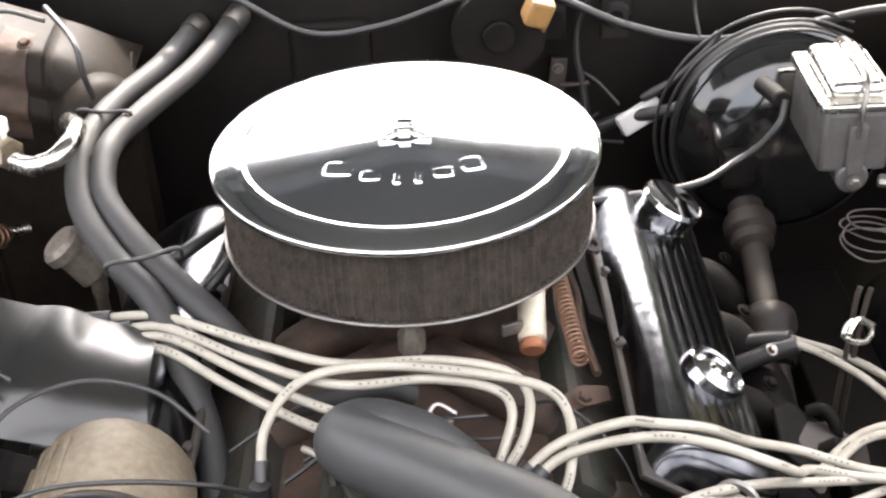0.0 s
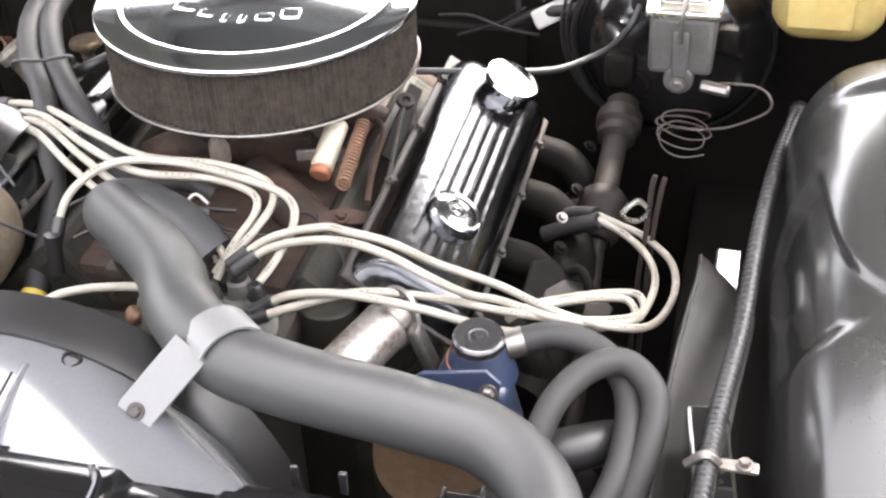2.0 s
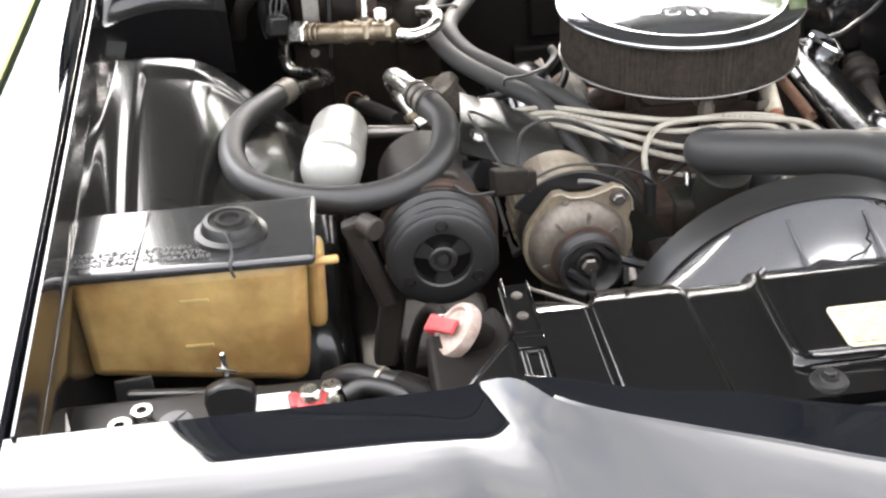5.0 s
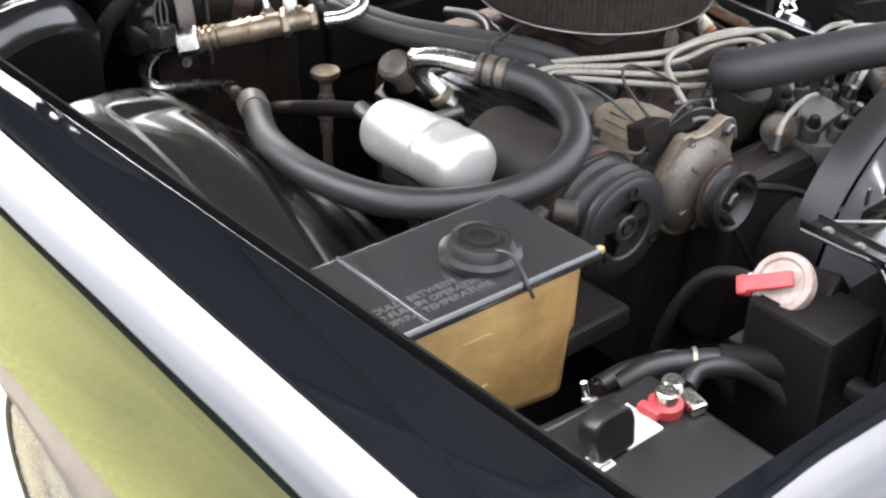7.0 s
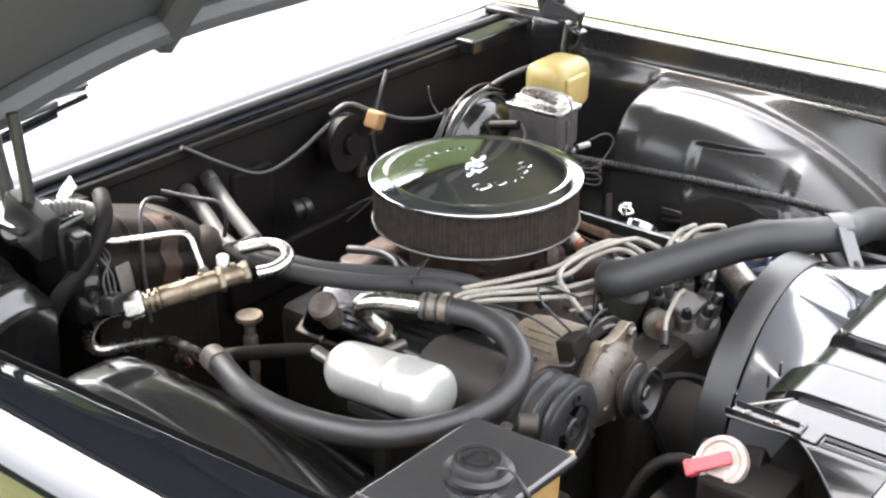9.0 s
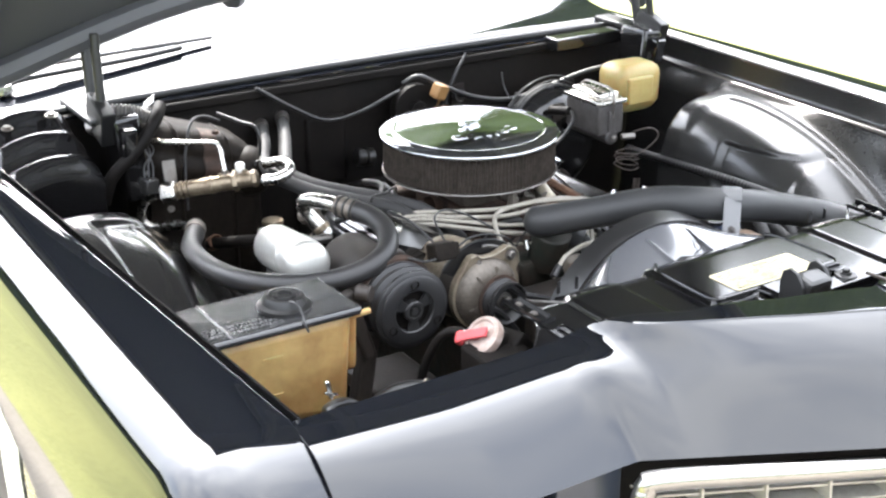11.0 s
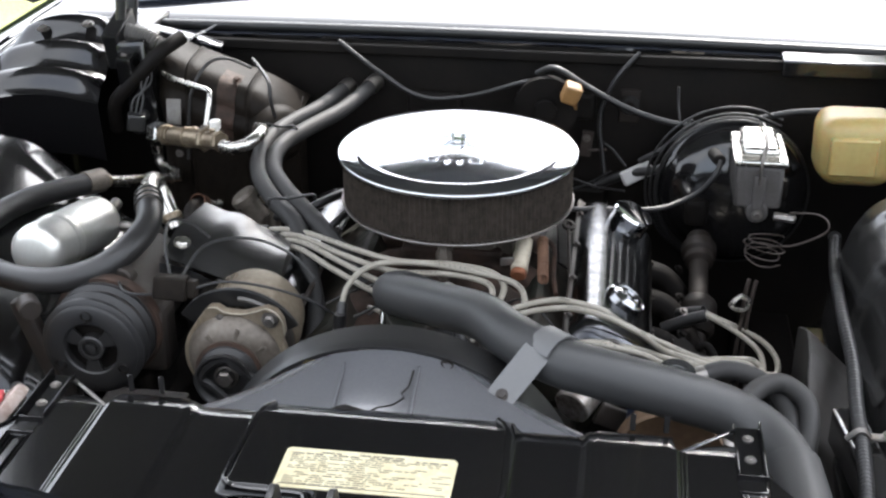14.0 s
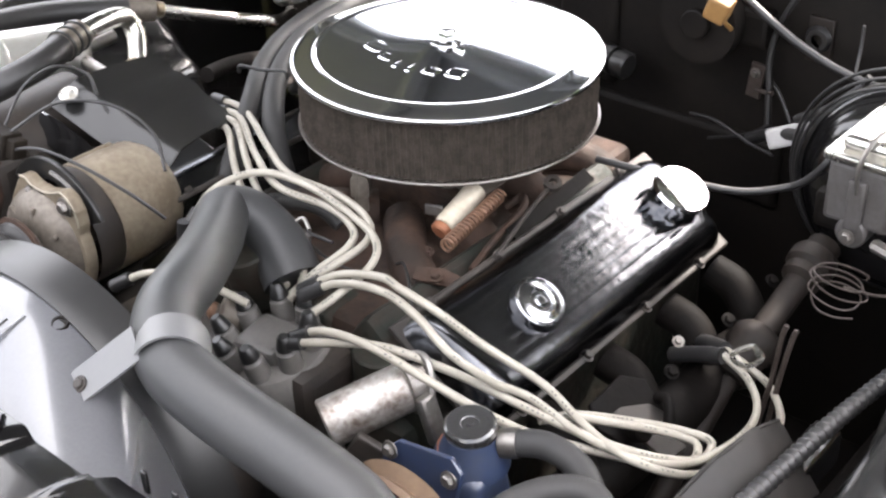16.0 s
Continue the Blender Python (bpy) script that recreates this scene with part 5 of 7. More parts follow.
tagged(part("rubber_elbow", tube([(-0.494, -0.610, 0.70), (-0.494, -0.606, 0.745), (-0.492, -0.602, 0.764), (-0.486, -0.59, 0.772)], 0.024, 18), RUBBER), "short fat black rubber elbow beside the battery", "hose")

over = thing("overflow_hose", (-0.46, -0.62, 0.80), "dusty rubber overflow hose from the radiator neck", "hose")
part("jacket", tube([(-0.414, -0.640, 0.856), (-0.420, -0.616, 0.862), (-0.430, -0.592, 0.852), (-0.440, -0.574, 0.825), (-0.450, -0.560, 0.780), (-0.460, -0.55, 0.70)], 0.0070, 12), BLACK_DIRTY, over)
part("hose_clip", join(rod((-0.4145, -0.638, 0.857), (-0.4175, -0.626, 0.860), 0.0084, 14), box((-0.421, -0.632, 0.868), (0.009, 0.006, 0.009), (0, 20, 40), 0.001)), BRIGHT, over, "bright spring clip")
cableloom = thing("cable_loom", (-0.45, -0.67, 0.78), "taped black cable loom beside the battery", "cable")
part("jacket", tube([(-0.545, -0.590, 0.770), (-0.520, -0.605, 0.788), (-0.490, -0.628, 0.795), (-0.450, -0.665, 0.797), (-0.400, -0.730, 0.790), (-0.37, -0.78, 0.77)], 0.0125, 12), RUBBER, cableloom)
part("tape", tube([(-0.470, -0.646, 0.797), (-0.440, -0.676, 0.798), (-0.410, -0.716, 0.793)], 0.0168, 14), BLACK_DIRTY, cableloom, "matt tape wrap")
part("tie", lathe([(0.0125, -0.002), (0.0150, -0.002), (0.0150, 0.002), (0.0125, 0.002)], axis((-0.488, -0.630, 0.795), (0.75, -0.7, 0.05)), 18), ALLOY_LIGHT, cableloom)

# ---- compressor ----
comp = thing("compressor", (-0.40, -0.32, 0.70), "grimy air-conditioning compressor with a grooved pulley", "compressor")
hub = Vector((-0.401, -0.452, 0.826))
cm = axis(hub, (0, -1, 0))
part("housing", join(rod(hub + Vector((0, 0.02, 0)), hub + Vector((0, 0.22, 0)), 0.060, 32), rod(hub + Vector((0, 0.05, 0)), hub + Vector((0, 0.09, 0)), 0.066, 32), box(hub + Vector((0.05, 0.08, -0.02)), (0.05, 0.05, 0.09), bevel=0.01)), DARK_IRON, comp)
part("pulley", lathe([(0.045, 0.0), (0.060, 0.0), (0.066, -0.004), (0.066, -0.008), (0.055, -0.016), (0.066, -0.024), (0.066, -0.028), (0.055, -0.036), (0.066, -0.044), (0.066, -0.050), (0.04, -0.050)], cm, 56), CLUTCH, comp, "grimy grooved pulley rim")
part("clutch_plate", lathe([(0.034, -0.008), (0.034, 0.002), (0.036, 0.004), (0.056, 0.004), (0.060, 0.001), (0.060, -0.006), (0.034, -0.008)], cm, 56), CLUTCH, comp, "dark flat clutch plate")
part("coil_flange", lathe([(0.05, -0.052), (0.070, -0.052), (0.072, -0.055), (0.072, -0.066), (0.06, -0.070)], cm, 48), RUST, comp, "rust-red flange behind the pulley")
part("clutch_back", lathe([(0.0, -0.010), (0.036, -0.010), (0.036, -0.012), (0.0, -0.012)], cm, 40), BLACK_DIRTY, comp)
part("clutch_hub", join(lathe([(0.017, -0.010), (0.017, 0.002), (0.015, 0.004), (0.011, 0.004), (0.010, 0.0), (0.0, 0.0)], cm, 32), lathe([(0.007, 0.0), (0.007, 0.004), (0.0, 0.005)], cm, 6)), CLUTCH, comp)
for k in range(3):
    a = radians(90 + 120 * k)
    part("rivet", lathe([(0.0, 0.001), (0.0055, 0.001), (0.0065, 0.005), (0.0075, 0.004)], axis(hub + Vector((0.047 * math.cos(a), -0.002, 0.047 * math.sin(a))), (0, -1, 0)), 14), BLACK_DIRTY, comp)
    a += radians(60)
    arm = prism([(0.014, -0.006), (0.036, -0.013), (0.036, 0.013), (0.014, 0.006)], 0.005, cm @ Matrix.Rotation(a, 4, "Z") @ Matrix.Translation((0, 0, -0.004)), 0.001)
    part("arm", arm, CLUTCH, comp)
part("mount", each(box((-0.485, -0.42, 0.81), (0.025, 0.02, 0.13), (0, -18, 0), 0.006), box((-0.465, -0.40, 0.72), (0.03, 0.03, 0.14), (0, 10, 0), 0.006), box((-0.395, -0.36, 0.66), (0.12, 0.12, 0.03), bevel=0.008)), DARK_IRON, comp, "grimy mounting bracket")
part("lug", each(rod((-0.49, -0.43, 0.872), (-0.475, -0.45, 0.872), 0.014), rod((-0.385, -0.36, 0.885), (-0.385, -0.38, 0.885), 0.016, 18)), DARK_IRON, comp)

# ---- alternator ----
alt = thing("alternator", (-0.225, -0.36, 0.72), "dusty aluminium alternator with a small pulley", "alternator")
ac = Vector((-0.231, -0.40, 0.799))
am = axis(ac, (0.05, -1, 0.02))
ring = [(0.0675 * math.cos(radians(a)), 0.0675 * math.sin(radians(a))) for a in range(150, 386, 9)]
plate = ring + [(0.066, 0.040), (0.064, 0.056), (0.056, 0.069), (0.043, 0.074), (0.033, 0.070), (0.012, 0.064), (-0.010, 0.065), (-0.020, 0.071), (-0.031, 0.070), (-0.040, 0.060)]
pm = Matrix(((1, 0, 0, ac.x), (0, 0, 1, ac.y - 0.006), (0.0, 1, 0, ac.z), (0, 0, 0, 1)))
front = part("front_plate", prism(plate, 0.014, pm, 0.0018), DUSTY_TAN, alt, "dusty cast front plate with a long ear")
part("front_dome", lathe([(0.0, 0.034), (0.020, 0.034), (0.024, 0.029), (0.042, 0.026), (0.054, 0.020), (0.060, 0.010), (0.062, 0.004)], am, 44), ALLOY, alt, "dusty domed nose")
for k in range(7):
    a = radians(200 + k * 48)
    part("cooling_rib", box(am @ Vector((0.041 * math.cos(a), 0.041 * math.sin(a), 0.0245)), (0.020, 0.005, 0.005), (0, -math.degrees(a), 0), 0.0012), ALLOY, alt)
part("bright_edge", tube([pm @ Vector((x, y, -0.0012)) for x, y in plate[-10:-1]], 0.0011, 6, 3), ALLOY_LIGHT, front, "rubbed bright edge")
part("ear_bolt", each(bolt((-0.183, -0.4075, 0.858), (0, -1, 0), 0.0075, 0.007), bolt((-0.247, -0.4075, 0.857), (0, -1, 0), 0.0035, 0.004)), STEEL, alt)
arc = [radians(a) for a in range(28, 153, 6)]
part("adjuster_plate", prism([(0.064 * math.cos(a), 0.064 * math.sin(a)) for a in arc] + [(0.089 * math.cos(a), 0.089 * math.sin(a)) for a in reversed(arc)], 0.006, Matrix(((1, 0, 0, ac.x), (0, 0, 1, ac.y + 0.012), (0, 1, 0, ac.z), (0, 0, 0, 1))), 0.0015), BLACK_SATIN, alt, "black slotted adjusting bracket")
part("adjuster_slot", tube([(ac.x + 0.0765 * math.cos(radians(a)), ac.y + 0.0115, ac.z + 0.0765 * math.sin(radians(a))) for a in range(48, 96, 8)], 0.0032, 6), GREY_CAP, alt)
part("rear_housing", lathe([(0.0, -0.045), (0.066, -0.045), (0.0665, -0.090), (0.063, -0.125), (0.055, -0.138), (0.0, -0.140)], am, 40), DUSTY_TAN, alt, "dusty tan rear housing")
part("stator_ring", lathe([(0.064, -0.012), (0.0655, -0.016), (0.0655, -0.044), (0.064, -0.047)], am, 40), DARK_IRON, alt, "dark stator ring")
for k in range(14):
    a = radians(20 + k * 11)
    part("vent_slot", box(am @ Vector((0.0655 * math.cos(a + 1.6), 0.0655 * math.sin(a + 1.6), -0.085)), (0.005, 0.05, 0.005), (0, -math.degrees(a + 1.6), 0), bevel=0.001), DUSTY_TAN, alt)
pc = axis((-0.228, -0.468, 0.801), (0.05, -1, 0.02))
part("pulley", lathe([(0.0, -0.014), (0.026, -0.014), (0.030, -0.006), (0.0345, 0.002), (0.037, 0.002), (0.0375, -0.003), (0.036, -0.006), (0.027, -0.013), (0.0365, -0.020), (0.0375, -0.024), (0.02, -0.026)], pc, 44), CLUTCH, alt, "dark hollow belt pulley")
part("fan_disc", lathe([(0.02, -0.030), (0.040, -0.029), (0.042, -0.027), (0.042, -0.024), (0.03, -0.022)], pc, 40), RUST, alt, "rusty disc behind the pulley")
part("pulley_nut", join(lathe([(0.011, -0.014), (0.011, -0.004), (0.009, -0.002), (0, -0.002)], pc, 6), lathe([(0.0155, -0.014), (0.0155, -0.011), (0.012, -0.010)], pc, 28)), STEEL, alt)
belt = tagged(part("drive_belt", tube([(-0.196, -0.462, 0.808), (-0.10, -0.462, 0.765), (0.0, -0.462, 0.69), (0.06, -0.462, 0.62), (0.0, -0.462, 0.55), (-0.1, -0.462, 0.60), (-0.228, -0.462, 0.771), (-0.259, -0.462, 0.801), (-0.228, -0.462, 0.831)], 0.006, 6, 5, closed=True), RUBBER), "worn black drive belt", "belt")

# ---- receiver drier ----
drier = thing("receiver_drier", (-0.51, -0.25, 0.85), "bright silver receiver drier can", "receiver drier")
da, db = Vector((-0.503, -0.150, 0.860)), Vector((-0.521, -0.336, 0.892))
h = (db - da).length
part("can", lathe([(0.0, -0.004), (0.017, -0.003), (0.030, 0.003), (0.0365, 0.013), (0.038, 0.022), (0.038, h - 0.018), (0.0365, h - 0.008), (0.030, h - 0.001), (0.02, h + 0.001), (0.0, h + 0.002)], axis(da, db - da), 48), SILVER, drier, "silver-painted can")
part("fitting", each(rod(da + Vector((0.0, 0.0, 0.0)), da + Vector((0.005, 0.05, 0.005)), 0.009), rod(da + Vector((0.035, -0.02, 0)), da + Vector((0.10, -0.03, 0.0)), 0.008)), STEEL, drier)
part("clamp", lathe([(0.0382, 0.0), (0.0392, 0.002), (0.0392, 0.016), (0.0382, 0.018)], axis(da + (db - da) * 0.62, db - da), 40), SILVER, drier)
part("bracket", each(box((-0.51, -0.24, 0.83), (0.05, 0.10, 0.02)), box((-0.50, -0.22, 0.74), (0.02, 0.02, 0.20))), BLACK_SATIN, drier)

hose = thing("air_conditioning_hose", (-0.51, -0.2, 0.85), "thick black rubber hose looped round the drier with metal ends", "hose")
part("rubber_hose", tube([(-0.583, -0.001, 0.850), (-0.632, -0.110, 0.866), (-0.645, -0.215, 0.875), (-0.627, -0.303, 0.879), (-0.581, -0.350, 0.877), (-0.521, -0.380, 0.878), (-0.460, -0.391, 0.886), (-0.411, -0.378, 0.899), (-0.383, -0.342, 0.914),
                          (-0.376, -0.292, 0.924), (-0.390, -0.245, 0.929)], 0.0172, 20, 10), RUBBER, hose, sharp=70)
part("crimp", each(tube([(-0.573, 0.022, 0.846), (-0.588, -0.012, 0.852)], 0.0188, 16, 2), tube([(-0.3885, -0.250, 0.9285), (-0.4035, -0.212, 0.9295)], 0.0180, 16, 2)), ALLOY, hose, "dull metal hose crimp")
for k in range(3):
    a = Vector((-0.3895, -0.2475, 0.9286)).lerp(Vector((-0.4005, -0.2195, 0.9293)), k / 2)
    part("crimp_ring", lathe([(0.0178, -0.002), (0.0200, -0.0015), (0.0200, 0.0015), (0.0178, 0.002)], axis(a, (-0.011, 0.028, 0.0007)), 20), BLACK_SATIN, hose)
part("pipe", tube([(-0.579, 0.010, 0.848), (-0.548, 0.090, 0.818), (-0.518, 0.168, 0.792), (-0.510, 0.192, 0.785), (-0.522, 0.222, 0.778), (-0.545, 0.258, 0.768), (-0.567, 0.280, 0.764), (-0.581, 0.290, 0.776), (-0.580, 0.285, 0.802), (-0.573, 0.258, 0.835), (-0.557, 0.224, 0.850)], 0.0095, 14), BRIGHT, hose, "bent bare metal pipe")
part("pipe", tube([(-0.400, -0.222, 0.929), (-0.411, -0.185, 0.928), (-0.422, -0.146, 0.923), (-0.427, -0.124, 0.912), (-0.419, -0.122, 0.892), (-0.405, -0.134, 0.870), (-0.393, -0.147, 0.850)], 0.0128, 18), BRIGHT, hose, "bright bent metal pipe")
part("pipe_collar", each(rod((-0.403, -0.136, 0.868), (-0.398, -0.141, 0.859), 0.0155, 18), rod((-0.568, 0.034, 0.840), (-0.572, 0.022, 0.8445), 0.0115, 16)), BRASS, hose, "yellowed flange of the pipe")

# ---- expansion valve line ----
line = thing("expansion_valve_line", (-0.47, 0.17, 0.84), "brass and alloy expansion valve fitting with pipes", "pipe fitting")
fa, fb = Vector((-0.560, 0.226, 0.849)), Vector((-0.404, 0.119, 0.883))
vm, vl = axis(fa, fb - fa, 12), (fb - fa).length
for a, b, r in ((0.0, 0.155, 0.0205), (0.745, 0.80, 0.0205), (0.945, 1.0, 0.0175)):          # hexagonal nuts
    part("hex_nut", lathe([(0.0, a * vl), (r * 0.88, a * vl), (r, a * vl + 0.003), (r, b * vl - 0.003), (r * 0.88, b * vl), (0.0, b * vl)], vm, 6), BRIGHT if a == 0 else BRASS, line, "worn hexagonal nut" if a == 0 else "", sharp=25)
for a, b, r in ((0.165, 0.185, 0.0165), (0.205, 0.235, 0.0175), (0.255, 0.285, 0.0165), (0.515, 0.545, 0.0180)):
    part("ring", lathe([(0.010, a * vl), (r - 0.001, a * vl), (r, a * vl + 0.001), (r, b * vl - 0.001), (r - 0.001, b * vl), (0.010, b * vl)], vm, 28), BRASS, line)
part("valve_body", lathe([(0.0, 0.1 * vl), (0.012, 0.1 * vl), (0.012, 0.29 * vl), (0.0155, 0.30 * vl), (0.0160, 0.33 * vl), (0.0160, 0.73 * vl), (0.0145, 0.75 * vl), (0.0145, 0.97 * vl), (0.0, 0.97 * vl)], vm, 28), BRASS, line, "dull brass-coloured fitting", sharp=30)
for a, r0 in ((0.60, 20), (0.42, 35), (0.86, 10)):                                          # cast lugs and wear on the body
    part("boss", lathe([(0.0055, 0.0), (0.0055, 0.0185), (0.004, 0.0200), (0.0, 0.0200)], Matrix.Translation(vm @ Vector((0, 0, a * vl))) @ Matrix.Rotation(radians(r0), 4, "Y"), 12), BRASS, line)
part("pipe", tube([(-0.398, 0.108, 0.879), (-0.375, 0.090, 0.884), (-0.352, 0.090, 0.892), (-0.340, 0.11, 0.898), (-0.342, 0.145, 0.896), (-0.36, 0.18, 0.885)], 0.0105, 14), BRIGHT, line, "bright bent pipe")
part("service_cap", join(rod((-0.424, 0.150, 0.872), (-0.424, 0.154, 0.893), 0.006, 12), lathe([(0.009, 0.0), (0.0095, 0.012), (0.007, 0.014), (0, 0.014)], axis((-0.424, 0.154, 0.892), (0, 0, 1)), 14)), WHITE, line, "white plastic service cap")
part("sense_pipe", tube([(-0.448, 0.168, 0.872), (-0.446, 0.185, 0.905), (-0.445, 0.200, 0.930), (-0.455, 0.215, 0.936), (-0.50, 0.240, 0.938), (-0.54, 0.265, 0.940), (-0.552, 0.285, 0.945), (-0.545, 0.33, 0.960)], 0.0048, 10), BRIGHT, line)
part("nut", lathe([(0.0, 0.0), (0.010, 0.0), (0.010, 0.016), (0.007, 0.022), (0.0, 0.022)], axis((-0.448, 0.166, 0.868), (0, 0.4, 1)), 6), ALLOY, line)

# ---- evaporator case ----
evap = thing("evaporator_case", (-0.48, 0.30, 0.60), "brown-grey air-conditioning evaporator case on the firewall", "evaporator case")
EVAP_SIDE = [(0.0, 0.262, 0.50), (0.30, 0.262, 0.74), (0.50, 0.258, 0.846), (0.55, 0.252, 0.866), (0.60, 0.264, 0.884), (0.66, 0.262, 0.906), (0.72, 0.276, 0.926), (0.80, 0.298, 0.934), (1.0, 0.36, 0.938)]


def evap_fn(u, v):
    y, z = flow(EVAP_SIDE, v)
    x = -0.560 + 0.235 * u
    z += ease((v - 0.30) / 0.35) * (0.040 - 0.080 * u)
    end = max(0.0, (u - 0.72) / 0.28)
    y += 0.045 * end ** 2.5 + 0.020 * max(0.0, (0.12 - u) / 0.12) ** 2 + 0.012 * (0.5 - u)
    z -= 0.030 * end ** 2 * (1 if v > 0.5 else 0)
    if 0.22 < u < 0.245 or 0.68 < u < 0.70:
        y -= 0.004
        z += 0.004 if v > 0.6 else 0.0
    return Vector((x, y, z))


part("case", sheet(evap_fn, 60, 50, -0.004), EVAP, evap, "brown-grey moulded case", sharp=40)
part("end_plate", sheet(lambda u, v: Vector((-0.327 + 0.002 * v, 0.302 + 0.06 * u, 0.50 + (0.36 + 0.02 * u) * v)), 4, 6, 0.004), EVAP, evap)
part("end_plate", sheet(lambda u, v: Vector((-0.560, 0.30 + 0.13 * u, 0.50 + 0.43 * v)), 4, 6, 0.004), EVAP, evap)
part("end_bell", lathe([(0.0, 0.0), (0.042, 0.0), (0.050, 0.008), (0.050, 0.035), (0.040, 0.050), (0.03, 0.055), (0.0, 0.056)], axis((-0.372, 0.285, 0.838), (0.75, -0.6, 0.25)), 32), EVAP, evap)


def strap_fn(u, v):
    p = evap_fn(0.43 + 0.135 * u + 0.05 * v, 0.46 + 0.40 * v)
    return p + Vector((0.0, -0.006, 0.004))


part("strap", sheet(strap_fn, 3, 24, 0.003), RUST, evap, "rusty flat steel strap")
part("strap_bolt", bolt((-0.420, 0.276, 0.934), (0, -0.3, 1), 0.006), RUST, evap)
part("tag", box((-0.530, 0.252, 0.880), (0.026, 0.003, 0.045), (-10, 0, 0), 0.001), STEEL, evap, "grey metal tag")
part("case_wire", tube([(-0.505, 0.235, 0.80), (-0.500, 0.245, 0.88), (-0.492, 0.252, 0.925), (-0.47, 0.275, 0.962), (-0.44, 0.29, 0.968), (-0.40, 0.30, 0.950)], 0.003, 8), RUBBER, evap)
part("case_wire", tube([(-0.345, 0.235, 0.885), (-0.348, 0.225, 0.92), (-0.352, 0.235, 0.945), (-0.37, 0.27, 0.950), (-0.40, 0.31, 0.962)], 0.0035, 8), RUBBER, evap)
part("case_screw", each(bolt((-0.365, 0.262, 0.835), (0, -1, 0.1), 0.005), bolt((-0.53, 0.262, 0.80), (0, -1, 0.1), 0.005), bolt((-0.36, 0.268, 0.74), (0, -1, 0.1), 0.005)), STEEL, evap)
loom = thing("cowl_loom", (-0.59, 0.27, 0.90), "thick black hose and ribbed sleeve at the cowl", "hose")
part("hose", tube([(-0.520, 0.30, 1.000), (-0.545, 0.262, 0.985), (-0.572, 0.250, 0.958), (-0.604, 0.250, 0.925), (-0.640, 0.265, 0.885), (-0.652, 0.29, 0.83)], 0.0125, 14), BLACK_DIRTY, loom)
sleeve = smooth_path([(-0.640, 0.318, 1.000), (-0.610, 0.300, 1.003), (-0.578, 0.290, 0.998), (-0.552, 0.285, 0.985)], 30)
part("ribbed_sleeve", tube(sleeve, 0.0155, 14, smooth=False, shape=lambda t: 0.86 + 0.14 * math.sin(t * 2 * math.pi * 14)), GREY_CAP, loom, "dusty grey ribbed sleeve")
blower = thing("blower_motor", (-0.60, 0.36, 0.93), "dark round blower motor under the cowl corner", "blower motor")
part("motor_can", lathe([(0.0, 0.0), (0.026, 0.0), (0.031, 0.006), (0.031, 0.055), (0.026, 0.062), (0.0, 0.062)], axis((-0.640, 0.345, 0.985), (0.80, 0.05, -0.62)), 32), BLACK_SATIN, blower)
part("vent_cap", each(bolt((-0.612, 0.312, 0.988), (0.3, -0.9, 0.3), 0.006), bolt((-0.594, 0.316, 0.966), (0.3, -0.9, 0.3), 0.006)), STEEL, blower)
gusset = thing("cowl_gusset", (-0.56, 0.37, 0.93), "folded glossy black steel gusset at the cowl corner", "bracket")
GUS = [(-0.628, 0.335, 0.934), (-0.588, 0.345, 0.934), (-0.560, 0.360, 0.950), (-0.535, 0.372, 0.974), (-0.505, 0.380, 0.990)]
part("gusset_top", sheet(lambda u, v: flow([(k / 4, *p) for k, p in enumerate(GUS)], u) and Vector(flow([(k / 4, *p) for k, p in enumerate(GUS)], u)) + Vector((0.012 * v, 0.028 * v, 0.004 * v)), 24, 4, 0.003), BLACK_PAINT, gusset)
part("gusset_lip", tube([Vector(p) + Vector((0, -0.001, -0.002)) for p in GUS], 0.0028, 8), BRIGHT, gusset, "bare bright folded edge")
plugs = thing("wiring_plug", (-0.57, 0.20, 0.88), "black wiring plug with thin wires", "connector")
part("plug", box((-0.585, 0.215, 0.872), (0.030, 0.022, 0.030), (0, 10, 20), 0.004), BLACK_SATIN, plugs)
for dx in (-0.008, 0.0, 0.008):
    part("plug_wire", tube([(-0.585 + dx, 0.215, 0.885), (-0.580 + dx, 0.225, 0.91), (-0.57 - dx, 0.24, 0.935), (-0.575, 0.28, 0.955)], 0.0018, 6), RUBBER, plugs)
low = thing("pressure_switch", (-0.43, 0.0, 0.62), "rusty brass valve and pipe beside the wheelhouse", "valve")
part("valve_stem", join(lathe([(0, 0), (0.008, 0), (0.008, 0.03), (0.012, 0.034), (0.012, 0.05), (0.009, 0.055), (0.009, 0.075), (0, 0.075)], axis((-0.346, 0.192, 0.668), (0, 0, 1)), 14), rod((-0.346, 0.192, 0.58), (-0.346, 0.192, 0.672), 0.006)), ALLOY, low)
part("valve_stem", join(lathe([(0, 0), (0.009, 0), (0.009, 0.022), (0.013, 0.026), (0.013, 0.038), (0.008, 0.044), (0.008, 0.06), (0, 0.06)], axis((-0.364, 0.168, 0.672), (0.06, 0.08, 1)), 14), rod((-0.364, 0.168, 0.58), (-0.364, 0.168, 0.674), 0.007)), ALLOY, low)
part("knob", lathe([(0.0, 0.0), (0.010, 0.0), (0.014, 0.006), (0.0215, 0.010), (0.0225, 0.014), (0.021, 0.018), (0.0, 0.019)], axis((-0.346, 0.192, 0.742), (0, 0, 1)), 28), BRASS, low, "dull round knob")

